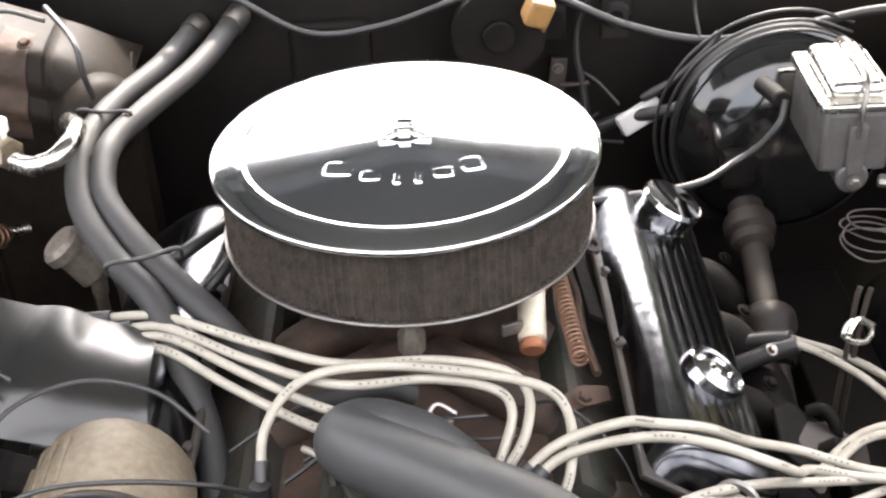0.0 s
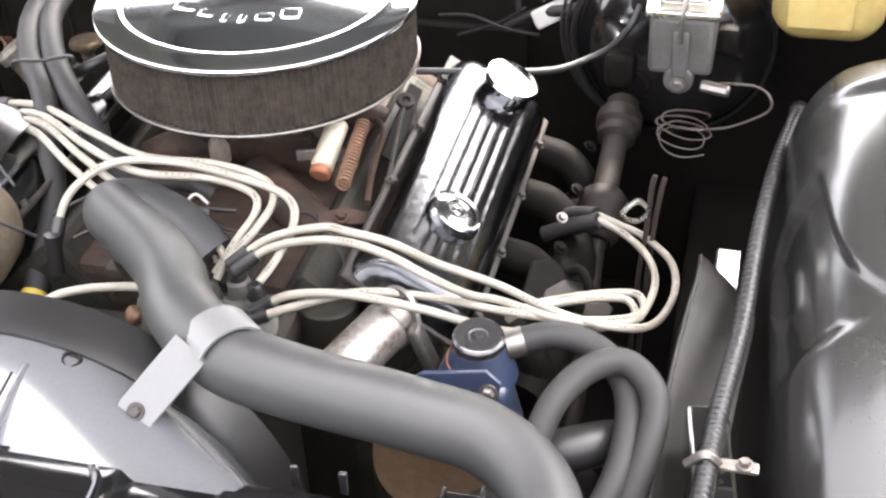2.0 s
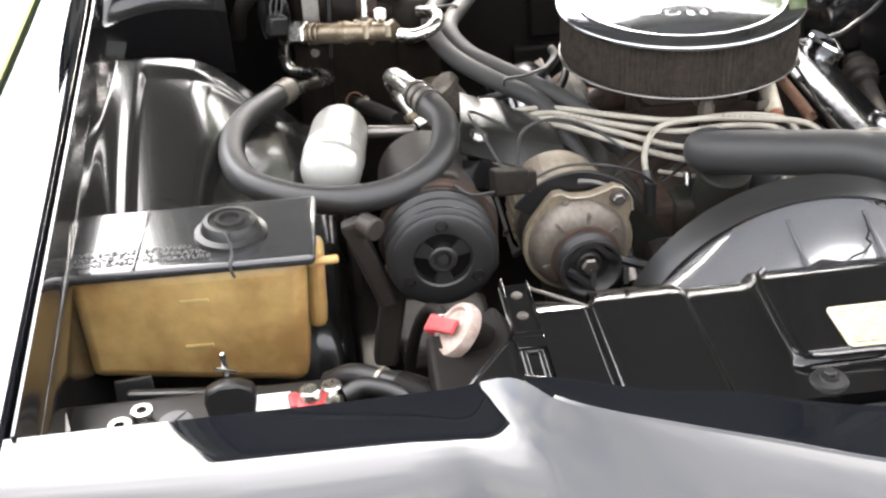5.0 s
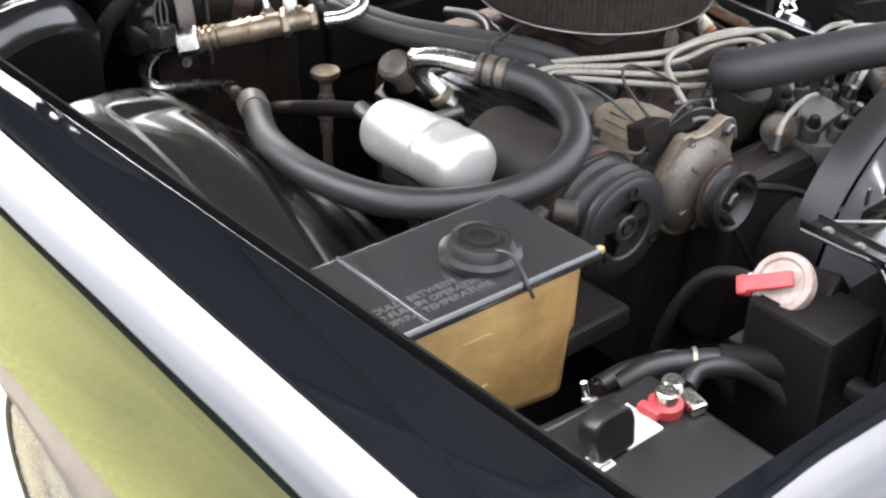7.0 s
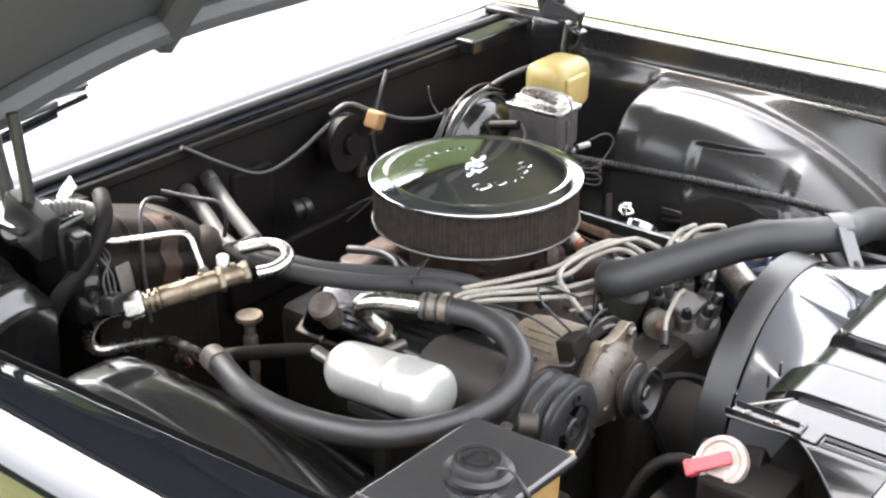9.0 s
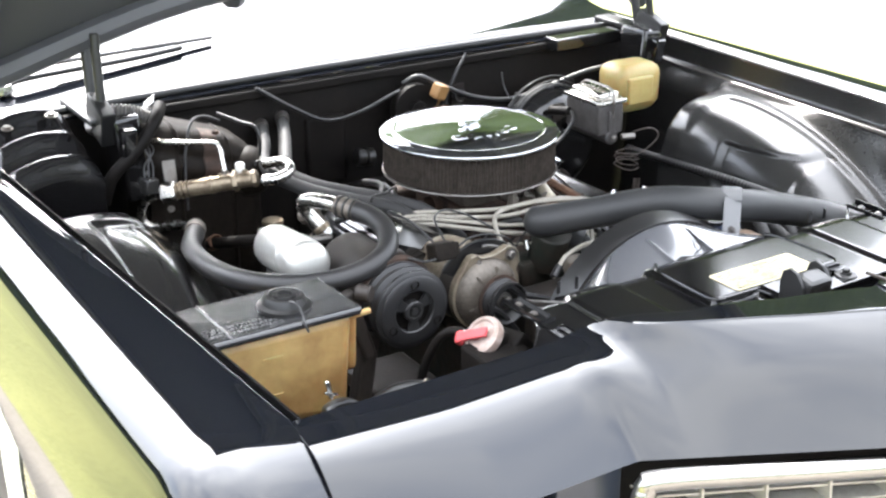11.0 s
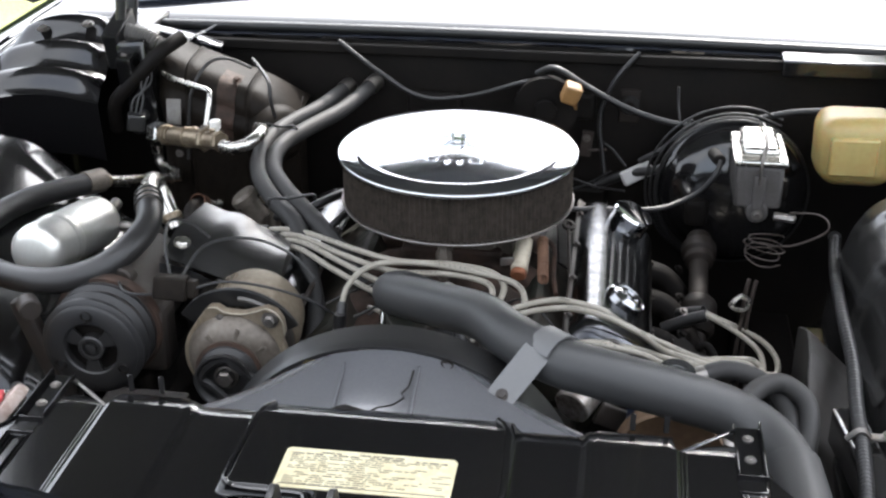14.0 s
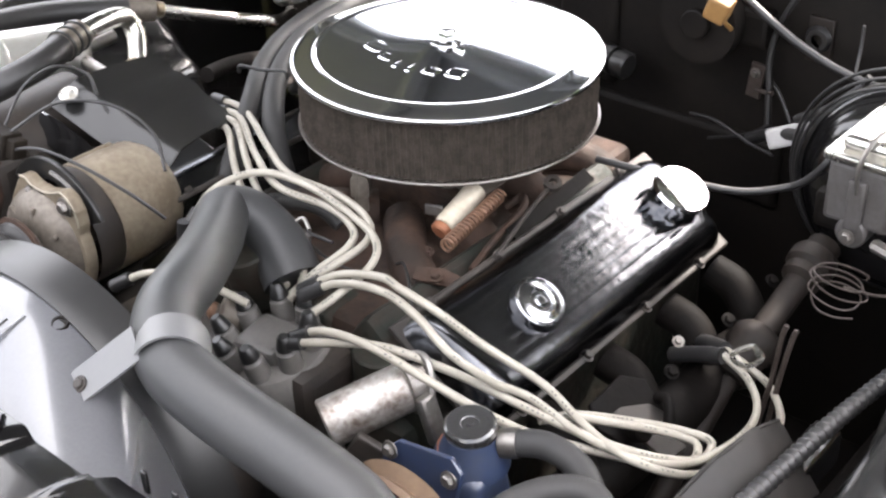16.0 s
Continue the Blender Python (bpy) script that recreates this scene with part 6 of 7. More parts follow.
# ---- shield plate beside the hoses and the connector ----
shield = thing("heat_shield", (-0.30, -0.18, 0.82), "folded black sheet-metal bracket on the engine", "bracket")
PA, PB, PC, PD = Vector((-0.342, -0.158, 0.897)), Vector((-0.222, -0.130, 0.832)), Vector((-0.212, -0.268, 0.828)), Vector((-0.358, -0.298, 0.898))


def plate_fn(u, v):
    p = (PA * (1 - u) + PB * u) * (1 - v) + (PD * (1 - u) + PC * u) * v
    p.z += 0.010 * math.sin(v * 3.14) * (0.3 + 0.7 * u) - 0.018 * max(0.0, v - 0.72) / 0.28 + 0.006 * max(0.0, math.sin((u - 0.25) * 9)) * (1 - v)
    return p


part("plate", sheet(plate_fn, 24, 24, 0.003), PLATE, shield, "creased glossy black plate")
part("plate_flange", sheet(lambda u, v: PD + (PC - PD) * u + Vector((0.0, -0.012 - 0.010 * v, -0.020 - 0.034 * v + 0.006 * math.sin(u * 6))), 16, 4, 0.003), BLACK_PAINT, shield)
part("plate_foot", box((-0.262, -0.21, 0.795), (0.10, 0.10, 0.03), (0, 14, 0), 0.004), BLACK_SATIN, shield)
part("plate_bolt", bolt((-0.333, -0.286, 0.897), (0.2, -0.3, 0.9), 0.008), BRIGHT, shield)
conn = thing("connector", (-0.312, -0.39, 0.87), "dusty grey plastic wiring connector", "connector")
part("plug", join(box((-0.312, -0.394, 0.888), (0.042, 0.028, 0.030), (-15, 4, 6), 0.003), box((-0.288, -0.390, 0.886), (0.016, 0.02, 0.022), (-15, 4, 6), 0.002)), EVAP, conn)

suction = thing("suction_hose", (-0.45, 0.10, 0.78), "dark rubber hose with a rust-brown crimp", "hose")
part("jacket", tube([(-0.418, -0.02, 0.800), (-0.436, 0.03, 0.790), (-0.452, 0.08, 0.776), (-0.468, 0.14, 0.756), (-0.480, 0.20, 0.735)], 0.0110, 14), BLACK_DIRTY, suction)
part("crimp", lathe([(0.012, 0.0), (0.0145, 0.002), (0.0145, 0.012), (0.0125, 0.014), (0.0125, 0.018), (0.0145, 0.020), (0.0145, 0.030), (0.012, 0.033)], axis((-0.474, 0.175, 0.748), (-0.02, 0.82, -0.45)), 20), RUST_BRIGHT, suction, "rust-brown crimp")
part("pipe", tube([(-0.478, 0.20, 0.735), (-0.470, 0.225, 0.724), (-0.452, 0.238, 0.720)], 0.006, 10), BRIGHT, suction)

# ---- brake booster, master cylinder ----
boost = thing("brake_booster", (0.425, 0.33, 0.72), "large round black brake booster on the firewall", "brake booster")
bc, bw = Vector((0.430, 0.30, 0.770)), Vector((0.0, -1.0, 0.10))
bm_ = axis(bc, bw)
part("shell", lathe([(0.0, 0.055), (0.045, 0.053), (0.085, 0.046), (0.108, 0.030), (0.117, 0.010), (0.124, 0.006), (0.124, -0.006), (0.117, -0.010), (0.105, -0.05), (0.06, -0.07), (0.0, -0.07)], bm_, 56), BLACK_PAINT, boost)
part("clamp_band", lathe([(0.124, -0.008), (0.129, -0.005), (0.129, 0.005), (0.124, 0.008)], bm_, 56), BLACK_SATIN, boost)
part("vacuum_valve", each(rod(bc + Vector((-0.040, -0.05, 0.085)), bc + Vector((-0.034, -0.115, 0.098)), 0.010), box(bc + Vector((-0.06, -0.05, -0.02)), (0.04, 0.03, 0.05), bevel=0.01), box(bc + Vector((0.07, -0.05, 0.03)), (0.03, 0.03, 0.04), bevel=0.01)), BLACK_DIRTY, boost)
mast = thing("master_cylinder", (0.455, 0.17, 0.80), "cast-iron brake master cylinder with a bright lid", "master cylinder")
part("reservoir", join(box((0.452, 0.165, 0.858), (0.072, 0.12, 0.070), bevel=0.006), rod((0.452, 0.24, 0.818), (0.452, 0.100, 0.818), 0.017, 20), box((0.452, 0.105, 0.85), (0.02, 0.012, 0.06))), CAST, mast, "grey cast body")
part("lid", join(box((0.452, 0.165, 0.898), (0.082, 0.130, 0.010), bevel=0.003), box((0.452, 0.165, 0.910), (0.058, 0.105, 0.018), bevel=0.008, segments=3)), BRIGHT, mast, "bright pressed lid")
part("bail", tube([(0.452, 0.10, 0.865), (0.452, 0.098, 0.90), (0.458, 0.115, 0.924), (0.462, 0.165, 0.926), (0.458, 0.215, 0.922), (0.452, 0.23, 0.88)], 0.0026, 6), STEEL, mast)
part("port", each(rod((0.478, 0.10, 0.815), (0.510, 0.09, 0.815), 0.007, 8), bolt((0.452, 0.093, 0.818), (0, -1, 0), 0.006)), STEEL, mast)
lines = thing("brake_lines", (0.47, 0.08, 0.72), "thin dull steel brake pipes with a coiled loop", "brake pipe")
part("pipe", tube([(0.50, 0.085, 0.828), (0.540, 0.075, 0.832), (0.556, 0.065, 0.822), (0.550, 0.062, 0.806), (0.510, 0.06, 0.786), (0.470, 0.06, 0.780)], 0.0016, 8), SHAFT_STEEL, lines)
loop = []
for k in range(40):
    a = k * 2 * math.pi / 10
    loop.append((0.464 + (0.028 + 0.004 * math.sin(k)) * math.cos(a), 0.06 + 0.022 * math.sin(a), 0.798 - 0.0010 * k - 0.004 * math.sin(a + 0.08 * k)))
part("pipe_coil", tube(loop, 0.0011, 6, 4), SHAFT_STEEL, lines)
part("pipe", tube([(0.441, 0.002, 0.752), (0.438, 0.0, 0.735), (0.436, -0.004, 0.690), (0.430, -0.012, 0.62), (0.425, -0.02, 0.5)], 0.0030, 8), SHAFT_STEEL, lines)
part("pipe", tube([(0.452, 0.002, 0.750), (0.449, 0.0, 0.735), (0.444, -0.004, 0.690), (0.440, -0.012, 0.62), (0.435, -0.02, 0.5)], 0.0030, 8), SHAFT_STEEL, lines)
col = thing("steering_shaft", (0.40, 0.1, 0.6), "dark steering shaft and joint", "steering shaft")
sa, sb = Vector((0.378, 0.225, 0.712)), Vector((0.374, 0.020, 0.640))
sl = (sb - sa).length
part("shaft", lathe([(0.0, 0.0), (0.020, 0.0), (0.020, 0.02), (0.0155, 0.028), (0.0155, sl), (0.0, sl)], axis(sa, sb - sa), 24), SHAFT, col)
part("joint", lathe([(0.014, 0.018), (0.027, 0.020), (0.029, 0.024), (0.029, 0.040), (0.024, 0.046), (0.024, 0.058), (0.016, 0.064)], axis(sa, sb - sa), 24), SHAFT, col)
part("coupling", lathe([(0.014, sl - 0.075), (0.024, sl - 0.070), (0.030, sl - 0.062), (0.030, sl - 0.046), (0.026, sl - 0.040), (0.026, sl - 0.010), (0.018, sl)], axis(sa, sb - sa), 24), SHAFT, col)
part("lower_shaft", rod(sb, (0.380, -0.20, 0.52), 0.013), SHAFT, col)


# ---- washer bottle ----
bott = thing("washer_bottle", (0.60, 0.23, 0.82), "cream-yellow plastic washer bottle", "washer bottle")
wb = box((0.610, 0.235, 0.885), (0.130, 0.10, 0.115), bevel=0.028, segments=4)
for v in wb.verts:
    if v.co.z < 0.86:
        k = (0.86 - v.co.z) / 0.035
        v.co.x = 0.612 + (v.co.x - 0.612) * (1 - 0.22 * k)
        v.co.y = 0.235 + (v.co.y - 0.235) * (1 - 0.15 * k)
part("bottle", wb, YELLOW, bott, sharp=60)
part("front_bulge", box((0.600, 0.1835, 0.885), (0.075, 0.012, 0.065), bevel=0.0055, segments=3), YELLOW, bott)

# ---- power steering pump ----
pump = thing("power_steering_pump", (0.30, -0.38, 0.72), "blue-painted power steering pump with a round cap", "pump")
body = box((0.318, -0.372, 0.722), (0.092, 0.078, 0.085), (0, 0, 12), 0.016, 3)
for v in body.verts:
    if v.co.z > 0.745:
        v.co.x, v.co.y = 0.322 + (v.co.x - 0.322) * 0.74, -0.364 + (v.co.y + 0.364) * 0.74
part("reservoir", body, BLUE, pump)
part("neck", lathe([(0.036, 0.0), (0.033, 0.010), (0.0255, 0.022), (0.0225, 0.034), (0.0, 0.036)], axis((0.322, -0.360, 0.758), (0.04, -0.05, 1)), 32), BLUE, pump)
part("neck_ring", lathe([(0.0285, 0.0), (0.0295, 0.0015), (0.0275, 0.003)], axis((0.322, -0.360, 0.773), (0.04, -0.05, 1)), 32), COPPER, pump)
part("cap", lathe([(0.0, 0.004), (0.003, 0.004), (0.004, 0.002), (0.008, 0.002), (0.009, 0.003), (0.018, 0.003), (0.021, 0.004), (0.0232, 0.002), (0.0236, -0.008), (0.0215, -0.012), (0.0, -0.012)], axis((0.323, -0.361, 0.799), (0.04, -0.12, 1)), 36), LID_BLACK, pump, "ribbed dark cap")
part("mounting_plate", prism([(-0.040, -0.045), (-0.012, -0.045), (-0.010, -0.020), (0.004, -0.008), (0.020, -0.012), (0.028, -0.040), (0.044, -0.040), (0.046, 0.012), (0.032, 0.024), (-0.026, 0.020), (-0.042, 0.006)], 0.005, Matrix(((1, 0.1, 0, 0.306), (0, 0.15, 1, -0.412), (0.12, 1, -0.15, 0.775), (0, 0, 0, 1))), 0.001), BLUE, pump, "blue notched mounting plate")
part("plate_bolt", each(bolt((0.276, -0.414, 0.782), (0, -1, 0.15), 0.006), bolt((0.343, -0.414, 0.785), (0, -1, 0.15), 0.006)), STEEL, pump)
part("bracket", each(box((0.285, -0.42, 0.72), (0.07, 0.012, 0.06), (0, 20, 10), 0.004), box((0.26, -0.40, 0.745), (0.08, 0.01, 0.03), (0, 30, 25), 0.003)), DARK_IRON, pump)
part("pulley", lathe([(0.0, 0.0), (0.05, 0.0), (0.066, 0.006), (0.068, 0.0), (0.058, -0.01), (0.068, -0.02), (0.0, -0.02)], axis((0.318, -0.46, 0.735), (0, -1, 0)), 40), RUST_TAN, pump, "rust-brown pulley")
fp = thing("fuel_pump", (0.225, -0.37, 0.75), "corroded silver cylinder with peeling paint", "fuel pump")
part("body", join(rod((0.195, -0.415, 0.768), (0.236, -0.345, 0.790), 0.024, 24), rod((0.236, -0.345, 0.790), (0.246, -0.328, 0.795), 0.017, 20)), CORRODED, fp)
part("strap", each(tube([(0.245, -0.345, 0.765), (0.262, -0.345, 0.785), (0.255, -0.335, 0.81), (0.24, -0.33, 0.818), (0.225, -0.335, 0.812)], 0.004, 6), box((0.268, -0.35, 0.77), (0.012, 0.02, 0.05), (0, -20, 0))), STEEL, fp)

# ---- distributor ----

dist = thing("distributor", (0.075, -0.36, 0.66), "dusty grey distributor cap with eight lead towers", "distributor")
dm = axis((0.085, -0.345, 0.66), (-0.12, -0.16, 0.98))
part("body", lathe([(0.0, 0.0), (0.040, 0.0), (0.046, 0.02), (0.046, 0.05), (0.056, 0.056), (0.060, 0.07), (0.060, 0.095), (0.054, 0.108), (0.040, 0.114), (0.0, 0.116)], dm, 36), GREY_CAP, dist, "dusty moulded cap")
for k in range(8):
    a = radians(k * 45 + 20)
    p, q = dm @ Vector((0.040 * math.cos(a), 0.040 * math.sin(a), 0.106)), dm @ Vector((0.046 * math.cos(a), 0.046 * math.sin(a), 0.136))
    tower = part("tower", rod(p, q, 0.0128, 16, r2=0.0112), GREY_CAP, dist)
    part("boot", rod(q, q + (q - p) * 0.55, 0.0100, 14, r2=0.0066), BLACK_SATIN, tower)
part("coil_cover", box(dm @ Vector((0, 0, 0.12)), (0.06, 0.05, 0.02), (10, -8, 0), 0.006), GREY_CAP, dist)
part("vacuum_can", lathe([(0.0, 0.006), (0.008, 0.006), (0.009, 0.0), (0.018, -0.002), (0.024, -0.006), (0.024, -0.022), (0.016, -0.03), (0.0, -0.03)], axis((-0.008, -0.362, 0.775), (-0.75, -0.6, 0.25)), 28), ALLOY, dist, "vacuum canister with a copper middle")
part("vacuum_port", lathe([(0.0, 0.010), (0.006, 0.009), (0.010, 0.005), (0.010, 0.0)], axis((-0.010, -0.364, 0.776), (-0.75, -0.6, 0.25)), 18), RUST_BRIGHT, dist)

# ---- exhaust manifold ----
exh = thing("exhaust_manifold", (0.37, -0.08, 0.60), "blackened cast exhaust manifold below the valve cover", "exhaust manifold")
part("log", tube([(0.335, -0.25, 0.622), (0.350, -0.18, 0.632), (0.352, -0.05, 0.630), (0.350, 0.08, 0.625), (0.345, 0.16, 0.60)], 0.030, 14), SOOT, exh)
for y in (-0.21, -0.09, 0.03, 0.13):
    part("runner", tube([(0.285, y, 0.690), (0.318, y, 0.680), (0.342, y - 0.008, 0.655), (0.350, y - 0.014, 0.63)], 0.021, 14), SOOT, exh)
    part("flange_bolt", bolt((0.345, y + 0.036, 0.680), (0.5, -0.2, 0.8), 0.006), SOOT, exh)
shield2 = thing("plug_shield", (0.365, -0.14, 0.66), "blackened stamped metal shield over the spark plugs", "heat shield")
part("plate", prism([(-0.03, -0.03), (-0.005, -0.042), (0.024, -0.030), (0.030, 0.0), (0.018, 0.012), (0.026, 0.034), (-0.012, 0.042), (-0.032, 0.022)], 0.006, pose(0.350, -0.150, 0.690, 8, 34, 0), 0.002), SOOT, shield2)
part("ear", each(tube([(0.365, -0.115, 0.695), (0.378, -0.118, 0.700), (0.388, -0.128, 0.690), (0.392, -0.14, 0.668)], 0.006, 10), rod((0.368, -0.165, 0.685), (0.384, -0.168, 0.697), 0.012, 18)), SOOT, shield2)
part("shield_bolt", bolt((0.345, -0.045, 0.715), (0.4, -0.4, 0.8), 0.0045), STEEL, shield2)
part("heat_tab", prism([(0, 0), (0.07, 0), (0.075, 0.03), (0.04, 0.05), (0.0, 0.04)], 0.004, Matrix.Translation((0.345, -0.17, 0.695)) @ Matrix.Rotation(radians(20), 4, "Y"), 0.001), DARK_IRON, exh)

# ---- hoses, leads and wires ----
def lead(name, pts, r, mat, label, category, group="", n=8, per=8, ends=None):
    """A hose, lead or wire; ends names what closes it: (part name, material, radius, length)."""
    if not ends:
        return tagged(part(name, tube(pts, r, n, per), mat, sharp=80), label, category, group)
    ob = thing(name, pts[0], label, category, group)
    path = smooth_path(pts, per)
    part("jacket", tube(pts, r, n, per), mat, ob, sharp=80)
    for way in (path, path[::-1])[:1 if ends[0] == "boot" else 2]:
        run, k = 0.0, 0
        while run < ends[3] and k < len(way) - 1:
            run += (way[k + 1] - way[k]).length
            k += 1
        part(ends[0], tube([way[0], way[k]], ends[2], 12, 2), ends[1], ob)
    return ob


PLUG = dict(r=0.0042, mat=CREAM, label="cream-coloured ignition lead looped over the engine", category="ignition lead", group="ignition leads", ends=("boot", RUBBER, 0.0072, 0.022))
LEADS = [
    [(-0.290, -0.112, 0.838), (-0.219, -0.125, 0.848), (-0.126, -0.174, 0.849), (-0.059, -0.205, 0.850), (0.019, -0.206, 0.850), (0.075, -0.223, 0.850), (0.094, -0.245, 0.842), (0.088, -0.284, 0.832), (0.069, -0.310, 0.815), (0.06, -0.325, 0.80)],
    [(-0.268, -0.130, 0.836), (-0.215, -0.138, 0.846), (-0.135, -0.186, 0.843), (-0.060, -0.222, 0.842), (0.015, -0.220, 0.842), (0.066, -0.236, 0.842), (0.080, -0.258, 0.836), (0.070, -0.292, 0.822), (0.055, -0.318, 0.80)],
    [(-0.262, -0.140, 0.834), (-0.210, -0.148, 0.842), (-0.140, -0.196, 0.838), (-0.072, -0.236, 0.830), (0.0, -0.262, 0.826), (0.045, -0.290, 0.82), (0.075, -0.318, 0.805)],
    [(-0.258, -0.150, 0.832), (-0.212, -0.160, 0.838), (-0.150, -0.206, 0.832), (-0.085, -0.246, 0.822), (-0.02, -0.272, 0.812), (0.04, -0.310, 0.80)],
    [(-0.117, -0.309, 0.806), (-0.115, -0.268, 0.838), (-0.086, -0.226, 0.852), (-0.023, -0.214, 0.853), (0.058, -0.228, 0.851), (0.108, -0.246, 0.848), (0.124, -0.272, 0.838), (0.120, -0.318, 0.825), (0.104, -0.350, 0.808)],
    [(0.074, -0.322, 0.815), (0.110, -0.302, 0.838), (0.160, -0.295, 0.852), (0.188, -0.300, 0.854), (0.226, -0.294, 0.842), (0.264, -0.271, 0.806), (0.318, -0.245, 0.768), (0.375, -0.255, 0.752), (0.431, -0.262, 0.748), (0.465, -0.210, 0.715), (0.478, -0.120, 0.686), (0.468, -0.044, 0.670), (0.432, 0.002, 0.668), (0.400, 0.005, 0.680), (0.375, 0.000, 0.694)],
    [(0.082, -0.330, 0.815), (0.115, -0.310, 0.834), (0.175, -0.310, 0.850), (0.225, -0.318, 0.848), (0.272, -0.326, 0.832), (0.300, -0.300, 0.797), (0.322, -0.272, 0.772), (0.377, -0.268, 0.755), (0.428, -0.250, 0.740), (0.450, -0.190, 0.707), (0.456, -0.105, 0.685), (0.442, -0.045, 0.674), (0.412, -0.012, 0.678), (0.380, -0.010, 0.694)],
    [(0.115, -0.372, 0.805), (0.150, -0.366, 0.825), (0.205, -0.362, 0.831), (0.268, -0.356, 0.820), (0.302, -0.338, 0.797), (0.337, -0.302, 0.760), (0.378, -0.272, 0.743), (0.420, -0.240, 0.728), (0.443, -0.185, 0.700), (0.432, -0.152, 0.695), (0.402, -0.168, 0.705), (0.368, -0.212, 0.728), (0.345, -0.248, 0.746), (0.33, -0.27, 0.748)],
    [(0.108, -0.382, 0.800), (0.150, -0.372, 0.815), (0.212, -0.348, 0.824), (0.270, -0.314, 0.800), (0.325, -0.282, 0.768), (0.380, -0.262, 0.750), (0.428, -0.232, 0.732), (0.450, -0.178, 0.702), (0.442, -0.140, 0.694), (0.412, -0.150, 0.700), (0.372, -0.195, 0.722), (0.345, -0.235, 0.740), (0.33, -0.26, 0.742)],
]
rnd = random.Random(7)
for pts in LEADS:
    one = lead("ignition_lead", pts, **PLUG)
    path = smooth_path(pts, 24)
    marks = []
    for k in range(len(path) // 6, len(path) - 20, 46):              # faint printing along the jacket
        for i in range(k, k + 14, 2):
            if rnd.random() < 0.75:
                way = (path[i + 1] - path[i]).normalized()
                side = way.cross(Vector((0.1, -0.6, 0.8))).normalized()
                out = side.cross(way).normalized()
                marks.append(prism([(-0.0011, -0.0008), (0.0011, -0.0008), (0.0011, 0.0008), (-0.0011, 0.0008)], 0.0004, Matrix.Translation(path[i] + out * 0.0041) @ Matrix((way, side, out)).transposed().to_4x4()))
    if marks:
        tagged(part("print", join(*marks), INK, one), kind="stuff")
lead("ignition_lead", [(-0.100, -0.420, 0.80), (-0.06, -0.40, 0.822), (0.0, -0.385, 0.828), (0.05, -0.37, 0.815)], **PLUG)
lead("plug_boot", [(-0.117, -0.309, 0.818), (-0.118, -0.312, 0.795), (-0.118, -0.315, 0.775)], 0.0085, RUBBER, "black rubber spark plug boot", "plug boot", "plug boots")
lead("plug_boot", [(0.378, -0.002, 0.694), (0.350, 0.012, 0.682), (0.318, 0.026, 0.664)], 0.0095, RUBBER, "black rubber spark plug boot", "plug boot", "plug boots")
lead("plug_boot", [(0.382, -0.012, 0.694), (0.352, -0.008, 0.680), (0.318, -0.006, 0.662)], 0.0095, RUBBER, "black rubber spark plug boot", "plug boot", "plug boots")
# added round casing in place of a lens-flare ghost over the firewall
wiper = thing("ghost_disc", (0.105, 0.41, 0.82), "dark round casing on the firewall, added for a lens-flare ghost", "wiper motor")
part("casing", lathe([(0.0, 0.0), (0.040, 0.0), (0.052, 0.006), (0.056, 0.02), (0.056, 0.04), (0.0, 0.04)], axis((0.105, 0.41, 0.875), (0, -1, 0)), 32), BLACK_DIRTY, wiper)
part("hub", rod((0.105, 0.38, 0.875), (0.105, 0.36, 0.875), 0.02, 20), BLACK_DIRTY, wiper)
part("side_block", box((0.16, 0.415, 0.87), (0.06, 0.03, 0.05), bevel=0.008), BLACK_DIRTY, wiper)
clip = tagged(part("lead_clip", join(tube([(0.412, -0.050, 0.735), (0.425, -0.036, 0.740), (0.440, -0.045, 0.738), (0.432, -0.060, 0.733), (0.418, -0.060, 0.733)], 0.003, 6, 5, closed=True), tube([(0.415, -0.056, 0.741), (0.428, -0.042, 0.746), (0.440, -0.052, 0.744)], 0.003, 6)), BRIGHT), "bright bent wire lead clip", "clip")
clip2 = tagged(part("lead_clip", join(box((0.02, -0.268, 0.833), (0.026, 0.008, 0.012), (0, 15, 25), 0.002), tube([(0.01, -0.275, 0.84), (0.02, -0.262, 0.850), (0.036, -0.268, 0.845)], 0.0022, 6)), STEEL), "tangled metal lead clip", "clip")
clip3 = tagged(part("terminal_clip", rod((-0.063, -0.292, 0.797), (-0.062, -0.284, 0.815), 0.0055, 12), BRIGHT), "small bright metal spade terminal", "terminal")

tagged(part("hose_plug", rod((-0.1580, -0.305, 0.738), (-0.1565, -0.318, 0.730), 0.0142, 16), YELLOW_CAP), "small yellow plastic plug on the hose", "plug")
HEATER = dict(mat=GREY_RUBBER, label="dusty grey heater hose running beside the engine", category="heater hose", group="heater hoses", ends=("hose_clamp", STEEL, 0.0152, 0.014))
lead("heater_hose", [(-0.255, 0.425, 0.885), (-0.290, 0.335, 0.872), (-0.330, 0.255, 0.866), (-0.347, 0.165, 0.862), (-0.325, 0.055, 0.860), (-0.280, -0.035, 0.858), (-0.225, -0.108, 0.850), (-0.195, -0.165, 0.815), (-0.172, -0.222, 0.780), (-0.158, -0.300, 0.74), (-0.15, -0.36, 0.70)], 0.0135, n=14, **HEATER)
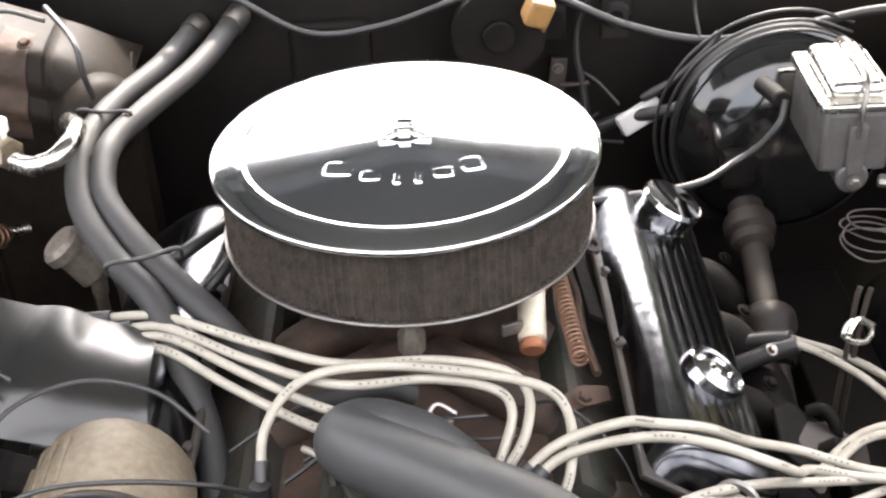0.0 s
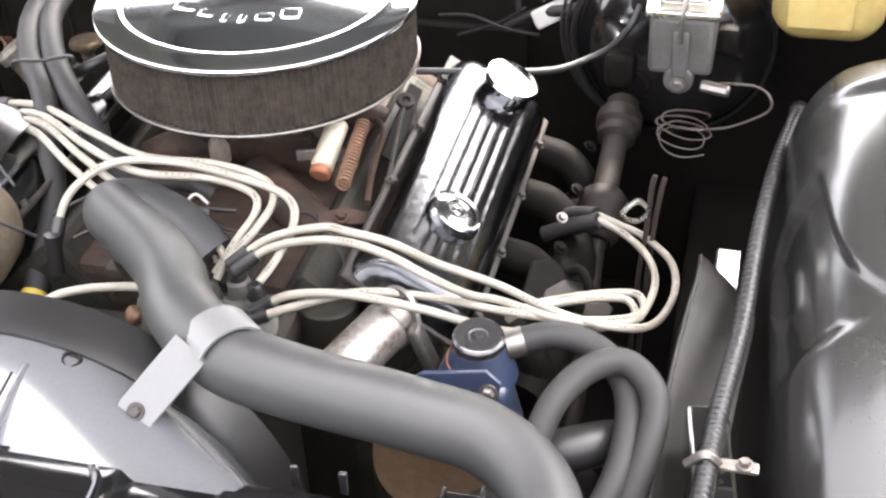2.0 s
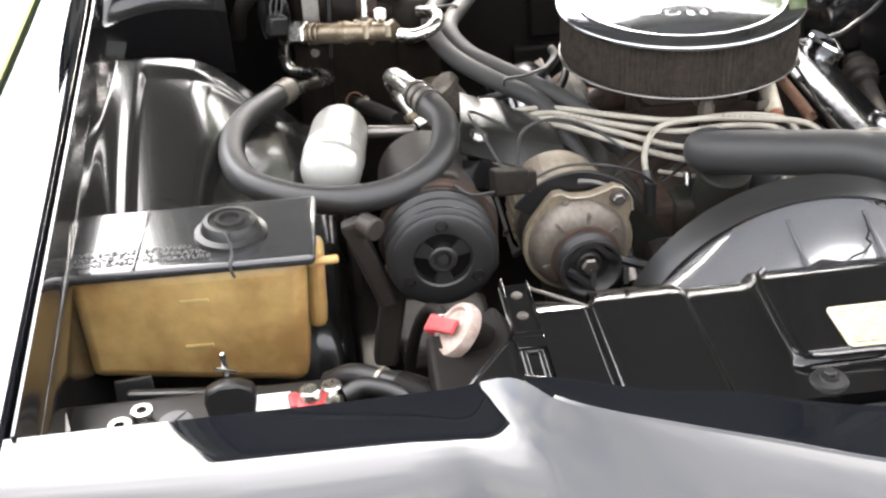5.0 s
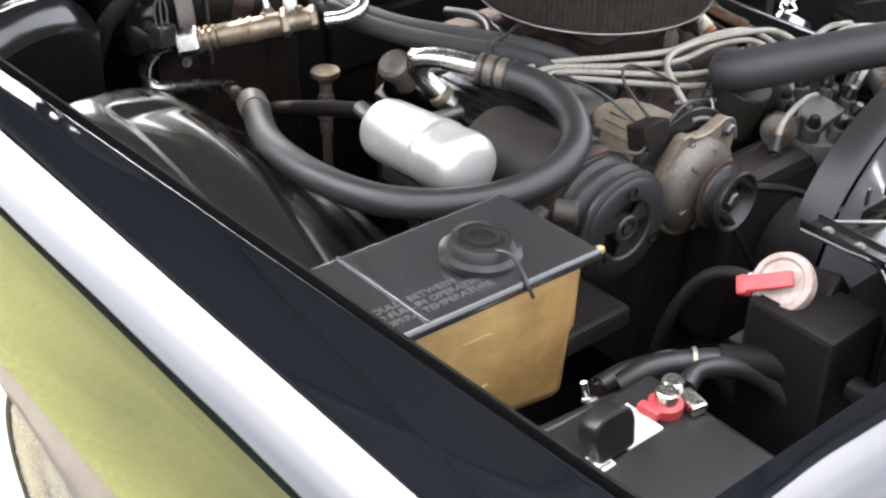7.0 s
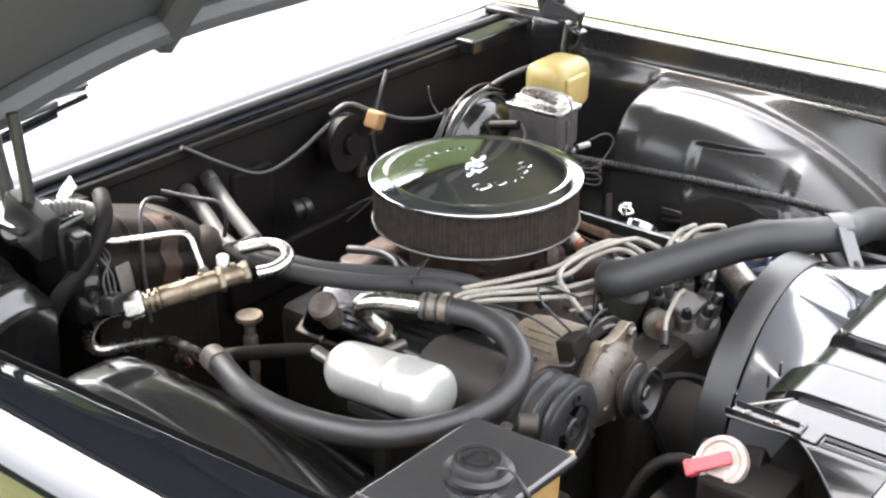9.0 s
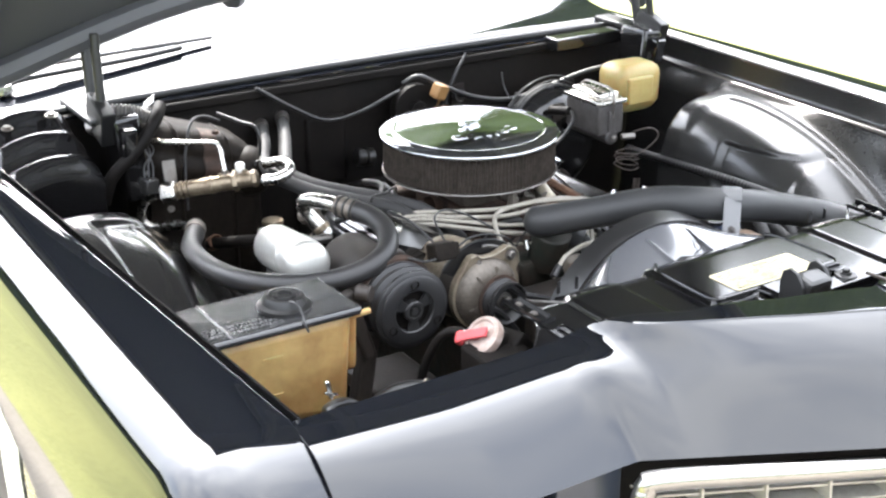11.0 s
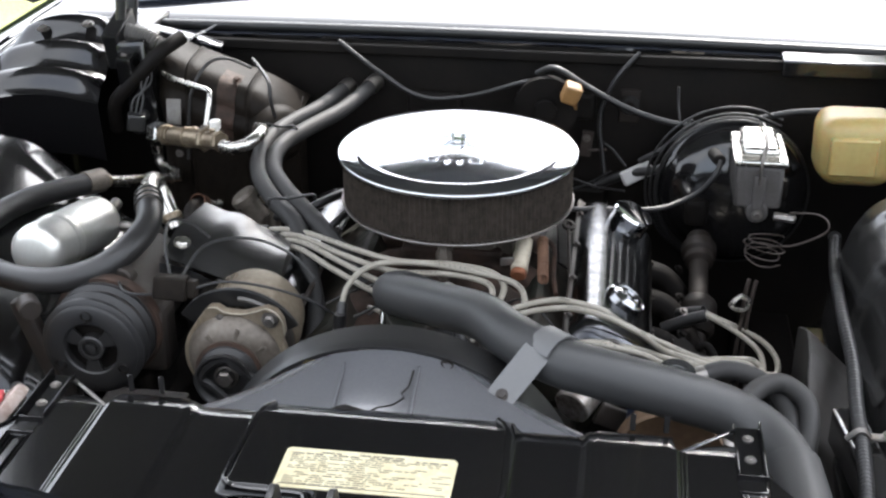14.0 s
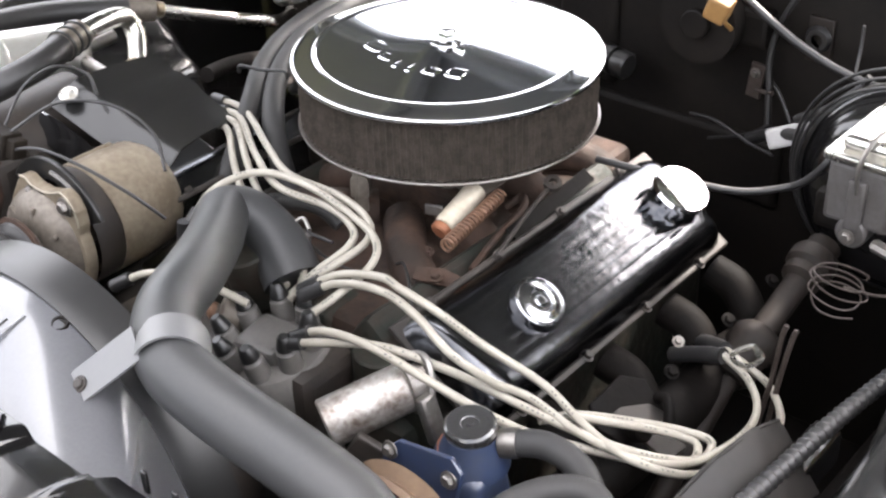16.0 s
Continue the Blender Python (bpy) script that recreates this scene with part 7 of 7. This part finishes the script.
lead("heater_hose", [(-0.205, 0.425, 0.895), (-0.245, 0.330, 0.874), (-0.290, 0.235, 0.868), (-0.318, 0.165, 0.862), (-0.306, 0.074, 0.861), (-0.270, 0.000, 0.861), (-0.225, -0.066, 0.858), (-0.175, -0.12, 0.842), (-0.13, -0.15, 0.80), (-0.10, -0.16, 0.76)], 0.0135, n=14, **HEATER)
for p, q in (((-0.362, 0.222, 0.868), (-0.300, 0.205, 0.872)), ((-0.270, -0.085, 0.868), (-0.205, -0.065, 0.870))):
    c = (Vector(p) + Vector(q)) / 2
    d = (Vector(q) - Vector(p)) / 2
    lead("cable_tie", [c - d, c - d * 0.9 + Vector((0, 0, 0.010)), c + Vector((0, 0, 0.008)), c + d * 0.9 + Vector((0, 0, 0.010)), c + d], 0.0022, BLACK_SATIN, "thin black cable tie round two hoses", "cable tie", "cable ties", 6)
lead("vacuum_hose", [(-0.29, 0.02, 0.80), (-0.24, -0.02, 0.83), (-0.20, 0.0, 0.845), (-0.17, 0.06, 0.84), (-0.16, 0.14, 0.82)], 0.007, RUBBER, "black rubber vacuum hose beside the engine", "hose")
lead("vacuum_hose", [(-0.22, -0.04, 0.79), (-0.19, -0.03, 0.815), (-0.165, 0.01, 0.83), (-0.15, 0.08, 0.83)], 0.006, RUBBER, "black rubber vacuum hose beside the engine", "hose")
lead("bypass_hose", [(-0.10, -0.20, 0.80), (-0.03, -0.195, 0.815), (0.0, -0.19, 0.80)], 0.009, GREY_RUBBER, "short dusty grey rubber hose", "hose")
lead("power_steering_hose", [(0.345, -0.345, 0.780), (0.385, -0.331, 0.788), (0.427, -0.335, 0.780), (0.457, -0.371, 0.768), (0.462, -0.427, 0.748), (0.447, -0.476, 0.72), (0.42, -0.50, 0.66)], 0.0125, GREY_RUBBER, "grey rubber power steering hose", "hose", n=14, ends=("hose_clamp", STEEL, 0.0138, 0.012))
lead("power_steering_hose", [(0.385, -0.46, 0.755), (0.400, -0.415, 0.785), (0.425, -0.378, 0.795), (0.455, -0.362, 0.792), (0.482, -0.385, 0.778), (0.480, -0.43, 0.75), (0.46, -0.49, 0.70)], 0.0125, GREY_RUBBER, "grey rubber power steering hose", "hose", n=14, ends=("hose_clamp", STEEL, 0.0138, 0.012))
lead("lower_hose", [(0.36, -0.40, 0.70), (0.40, -0.42, 0.73), (0.44, -0.40, 0.73), (0.47, -0.36, 0.70)], 0.02, RUBBER, "black rubber radiator hose low in the bay", "hose", n=14)
lead("engine_vent_hose", [(0.30, -0.50, 0.66), (0.38, -0.46, 0.70), (0.42, -0.40, 0.66)], 0.03, RUBBER, "wide black rubber hose low in the bay", "hose", n=14)

# ribbed conduit on the wheelhouse
path = smooth_path([(0.592, 0.200, 0.738), (0.570, 0.041, 0.758), (0.556, -0.128, 0.775), (0.548, -0.284, 0.785), (0.536, -0.407, 0.790), (0.530, -0.50, 0.79), (0.52, -0.60, 0.78), (0.50, -0.68, 0.76)], 72)
conduit = thing("wiring_conduit", (0.55, -0.2, 0.75), "ribbed black wiring conduit along the wheelhouse", "conduit")
part("ribbed_sleeve", tube(path, 0.0092, 10, smooth=False, shape=lambda s: 0.84 + 0.16 * math.sin(s * 2 * math.pi * 108)), RUBBER, conduit, sharp=80)
part("end_collar", rod((0.5925, 0.205, 0.7375), (0.590, 0.185, 0.740), 0.0105, 16), RUBBER, conduit)
cl = tagged(part("conduit_clamp", join(tube([(0.515, -0.47, 0.79), (0.53, -0.47, 0.803), (0.545, -0.47, 0.79)], 0.004, 6), box((0.556, -0.47, 0.795), (0.03, 0.012, 0.004)), bolt((0.56, -0.47, 0.797), (0, 0, 1), 0.005)), STEEL), "small steel conduit clamp", "clamp")

# firewall wiring
FW = dict(r=0.0042, mat=RUBBER, label="thin dark cable hanging across the firewall", category="cable", group="firewall cables")
lead("firewall_cable", [(-0.270, 0.408, 0.972), (-0.20, 0.395, 0.925), (-0.118, 0.385, 0.882), (-0.03, 0.385, 0.888), (0.06, 0.39, 0.915), (0.12, 0.40, 0.922)], **FW)
lead("firewall_cable", [(0.085, 0.40, 0.93), (0.12, 0.385, 0.945), (0.18, 0.375, 0.915), (0.26, 0.365, 0.880), (0.35, 0.35, 0.865), (0.44, 0.33, 0.885), (0.52, 0.30, 0.915), (0.60, 0.26, 0.935)], 0.0055, RUBBER, "thin dark cable hanging across the firewall", "cable", "firewall cables")
lead("firewall_cable", [(0.262, 0.41, 0.972), (0.226, 0.40, 0.929), (0.203, 0.40, 0.877), (0.200, 0.395, 0.836), (0.206, 0.39, 0.800), (0.215, 0.38, 0.74)], **FW)
for k in range(3):
    r = 0.130 + 0.008 * k
    lead("booster_wire", [(0.43 + r * math.cos(radians(a)), 0.29 + 0.01 * k, 0.770 + r * math.sin(radians(a))) for a in range(60, 250, 20)], 0.0022, RUBBER, "thin black wire curved round the booster", "wire", "booster wires", 6, 4)
lead("vacuum_hose", [(0.398, 0.180, 0.870), (0.390, 0.165, 0.852), (0.370, 0.165, 0.824), (0.345, 0.165, 0.806), (0.300, 0.135, 0.800), (0.22, 0.10, 0.81), (0.15, 0.08, 0.815)], 0.0042, RUBBER, "grey vacuum hose to the booster", "hose")
tagged(part("paper_tag", box((0.269, 0.330, 0.780), (0.056, 0.016, 0.026), (-20, -24, 16), 0.004), PAPER_TAG), "folded white tag on a cable", "tag")
tagged(part("wire_loom", join(tube([(0.20, 0.36, 0.74), (0.25, 0.335, 0.775), (0.31, 0.31, 0.80), (0.36, 0.33, 0.83)], 0.008, 10), tube([(0.272, 0.335, 0.800), (0.305, 0.330, 0.824), (0.340, 0.330, 0.856), (0.357, 0.335, 0.881)], 0.006, 10, smooth=True, shape=lambda s: 0.84 + 0.16 * math.sin(s * 2 * math.pi * 26))), RUBBER), "black wiring loom on the firewall", "wiring")
tagged(part("ochre_connector", join(box((0.149, 0.345, 0.915), (0.030, 0.03, 0.034), (10, 20, 10), 0.005), tube([(0.149, 0.345, 0.905), (0.155, 0.355, 0.89), (0.157, 0.365, 0.88)], 0.003, 6)), CORK), "ochre plastic wiring connector on the firewall", "connector")
tagged(part("firewall_plug", lathe([(0.0, 0.0), (0.017, 0.0), (0.020, 0.003), (0.020, 0.016), (0.016, 0.018), (0.016, 0.022), (0.020, 0.024), (0.020, 0.038), (0.017, 0.042), (0.0, 0.042)], axis((-0.045, 0.388, 0.782), (0.98, -0.1, -0.1)), 24), BLACK_SATIN), "dark ribbed wiring plug on the firewall", "connector")

for pts in ([(0.203, 0.40, 0.81), (0.225, 0.385, 0.80), (0.25, 0.37, 0.775)], [(0.10, 0.38, 0.74), (0.15, 0.36, 0.752), (0.20, 0.35, 0.742), (0.25, 0.33, 0.745)], [(0.33, 0.36, 0.93), (0.332, 0.355, 0.90), (0.336, 0.34, 0.875)],
            [(0.12, 0.40, 0.70), (0.18, 0.385, 0.73), (0.225, 0.37, 0.765)]):
    lead("firewall_wire", pts, 0.0022, RUBBER, "thin black wire on the firewall", "wire", "firewall wires", 6)
clip = thing("firewall_clip", (0.185, 0.405, 0.80), "small dull metal clip holding wires on the firewall", "clip")
part("plate", box((0.178, 0.408, 0.800), (0.020, 0.006, 0.048), (0, 6, 0), 0.001), SHAFT_STEEL, clip)
part("screw", bolt((0.178, 0.404, 0.812), (0, -1, 0), 0.005), STEEL, clip)
part("tongue", tube([(0.182, 0.402, 0.79), (0.200, 0.392, 0.795), (0.214, 0.385, 0.80)], 0.003, 8), SHAFT_STEEL, clip)
grom = thing("firewall_grommet", (0.25, 0.42, 0.87), "dark rubber grommet and cover plate on the firewall", "grommet")
part("plate", box((0.250, 0.428, 0.868), (0.036, 0.008, 0.062), bevel=0.003), SHAFT, grom)
part("ring", lathe([(0.008, 0.0), (0.016, 0.0), (0.018, 0.004), (0.014, 0.010), (0.008, 0.010)], axis((0.250, 0.424, 0.872), (0, -1, 0)), 24), RUBBER, grom)

# engine-side wires near the alternator
THIN = dict(r=0.0020, mat=RUBBER, label="thin black wire near the alternator", category="wire", group="alternator wires", n=6)
lead("wire", [(-0.318, -0.380, 0.90), (-0.335, -0.34, 0.925), (-0.345, -0.29, 0.93), (-0.330, -0.26, 0.915), (-0.30, -0.27, 0.90)], **THIN)
lead("wire", [(-0.300, -0.385, 0.90), (-0.285, -0.33, 0.918), (-0.24, -0.29, 0.912), (-0.19, -0.28, 0.89), (-0.15, -0.30, 0.865)], **THIN)
lead("wire", [(-0.295, -0.40, 0.885), (-0.25, -0.385, 0.895), (-0.20, -0.37, 0.885), (-0.15, -0.35, 0.86), (-0.12, -0.33, 0.83)], **THIN)
lead("wire", [(-0.325, -0.405, 0.882), (-0.36, -0.42, 0.89), (-0.385, -0.39, 0.89), (-0.42, -0.36, 0.86)], **THIN)
lead("wire", [(-0.10, -0.30, 0.81), (-0.05, -0.27, 0.825), (0.0, -0.265, 0.835), (0.06, -0.26, 0.835)], **THIN)
lead("wire", [(-0.09, -0.25, 0.80), (-0.04, -0.29, 0.81), (0.02, -0.27, 0.83), (0.05, -0.30, 0.80)], 0.003, CREAM, "dusty pale wire over the manifold", "wire", "", 6)

# small wires and brackets over the manifold
TANGLE = dict(r=0.0017, mat=RUBBER, label="thin dirty wire over the intake manifold", category="wire", group="manifold wires", n=6)
lead("wire", [(-0.055, -0.285, 0.795), (-0.03, -0.265, 0.825), (0.01, -0.275, 0.830), (0.03, -0.295, 0.812), (0.02, -0.32, 0.80)], **TANGLE)
lead("wire", [(-0.09, -0.255, 0.79), (-0.05, -0.245, 0.812), (0.0, -0.25, 0.815), (0.05, -0.255, 0.806), (0.085, -0.235, 0.79)], **TANGLE)
lead("wire", [(-0.03, -0.33, 0.79), (-0.005, -0.31, 0.815), (0.035, -0.305, 0.818), (0.06, -0.29, 0.80)], **TANGLE)
lead("wire", [(0.09, -0.20, 0.79), (0.115, -0.215, 0.808), (0.14, -0.235, 0.805), (0.165, -0.26, 0.79), (0.18, -0.29, 0.77)], **TANGLE)
lead("wire", [(-0.15, -0.25, 0.80), (-0.115, -0.23, 0.812), (-0.08, -0.20, 0.81), (-0.05, -0.185, 0.80)], **TANGLE)
bracket = thing("linkage_bracket", (0.17, -0.10, 0.79), "rusty bent steel linkage bracket beside the carburettor", "bracket")
part("arm", tube([(0.120, -0.05, 0.80), (0.135, -0.04, 0.815), (0.150, -0.06, 0.812), (0.152, -0.11, 0.80), (0.160, -0.16, 0.79)], 0.004, 8), RUST, bracket)
part("plate", prism([(0, 0), (0.05, 0.0), (0.056, 0.014), (0.03, 0.022), (0.0, 0.016)], 0.003, pose(0.125, -0.215, 0.792, 20, 10, 30), 0.0008), RUST, bracket)
part("nut", each(bolt((0.145, -0.20, 0.797), (0.1, -0.3, 1), 0.006), bolt((0.10, -0.165, 0.79), (0, -0.2, 1), 0.007), bolt((-0.10, -0.165, 0.79), (0, -0.2, 1), 0.007), bolt((-0.06, -0.225, 0.783), (0, -0.2, 1), 0.006)), RUST, bracket)
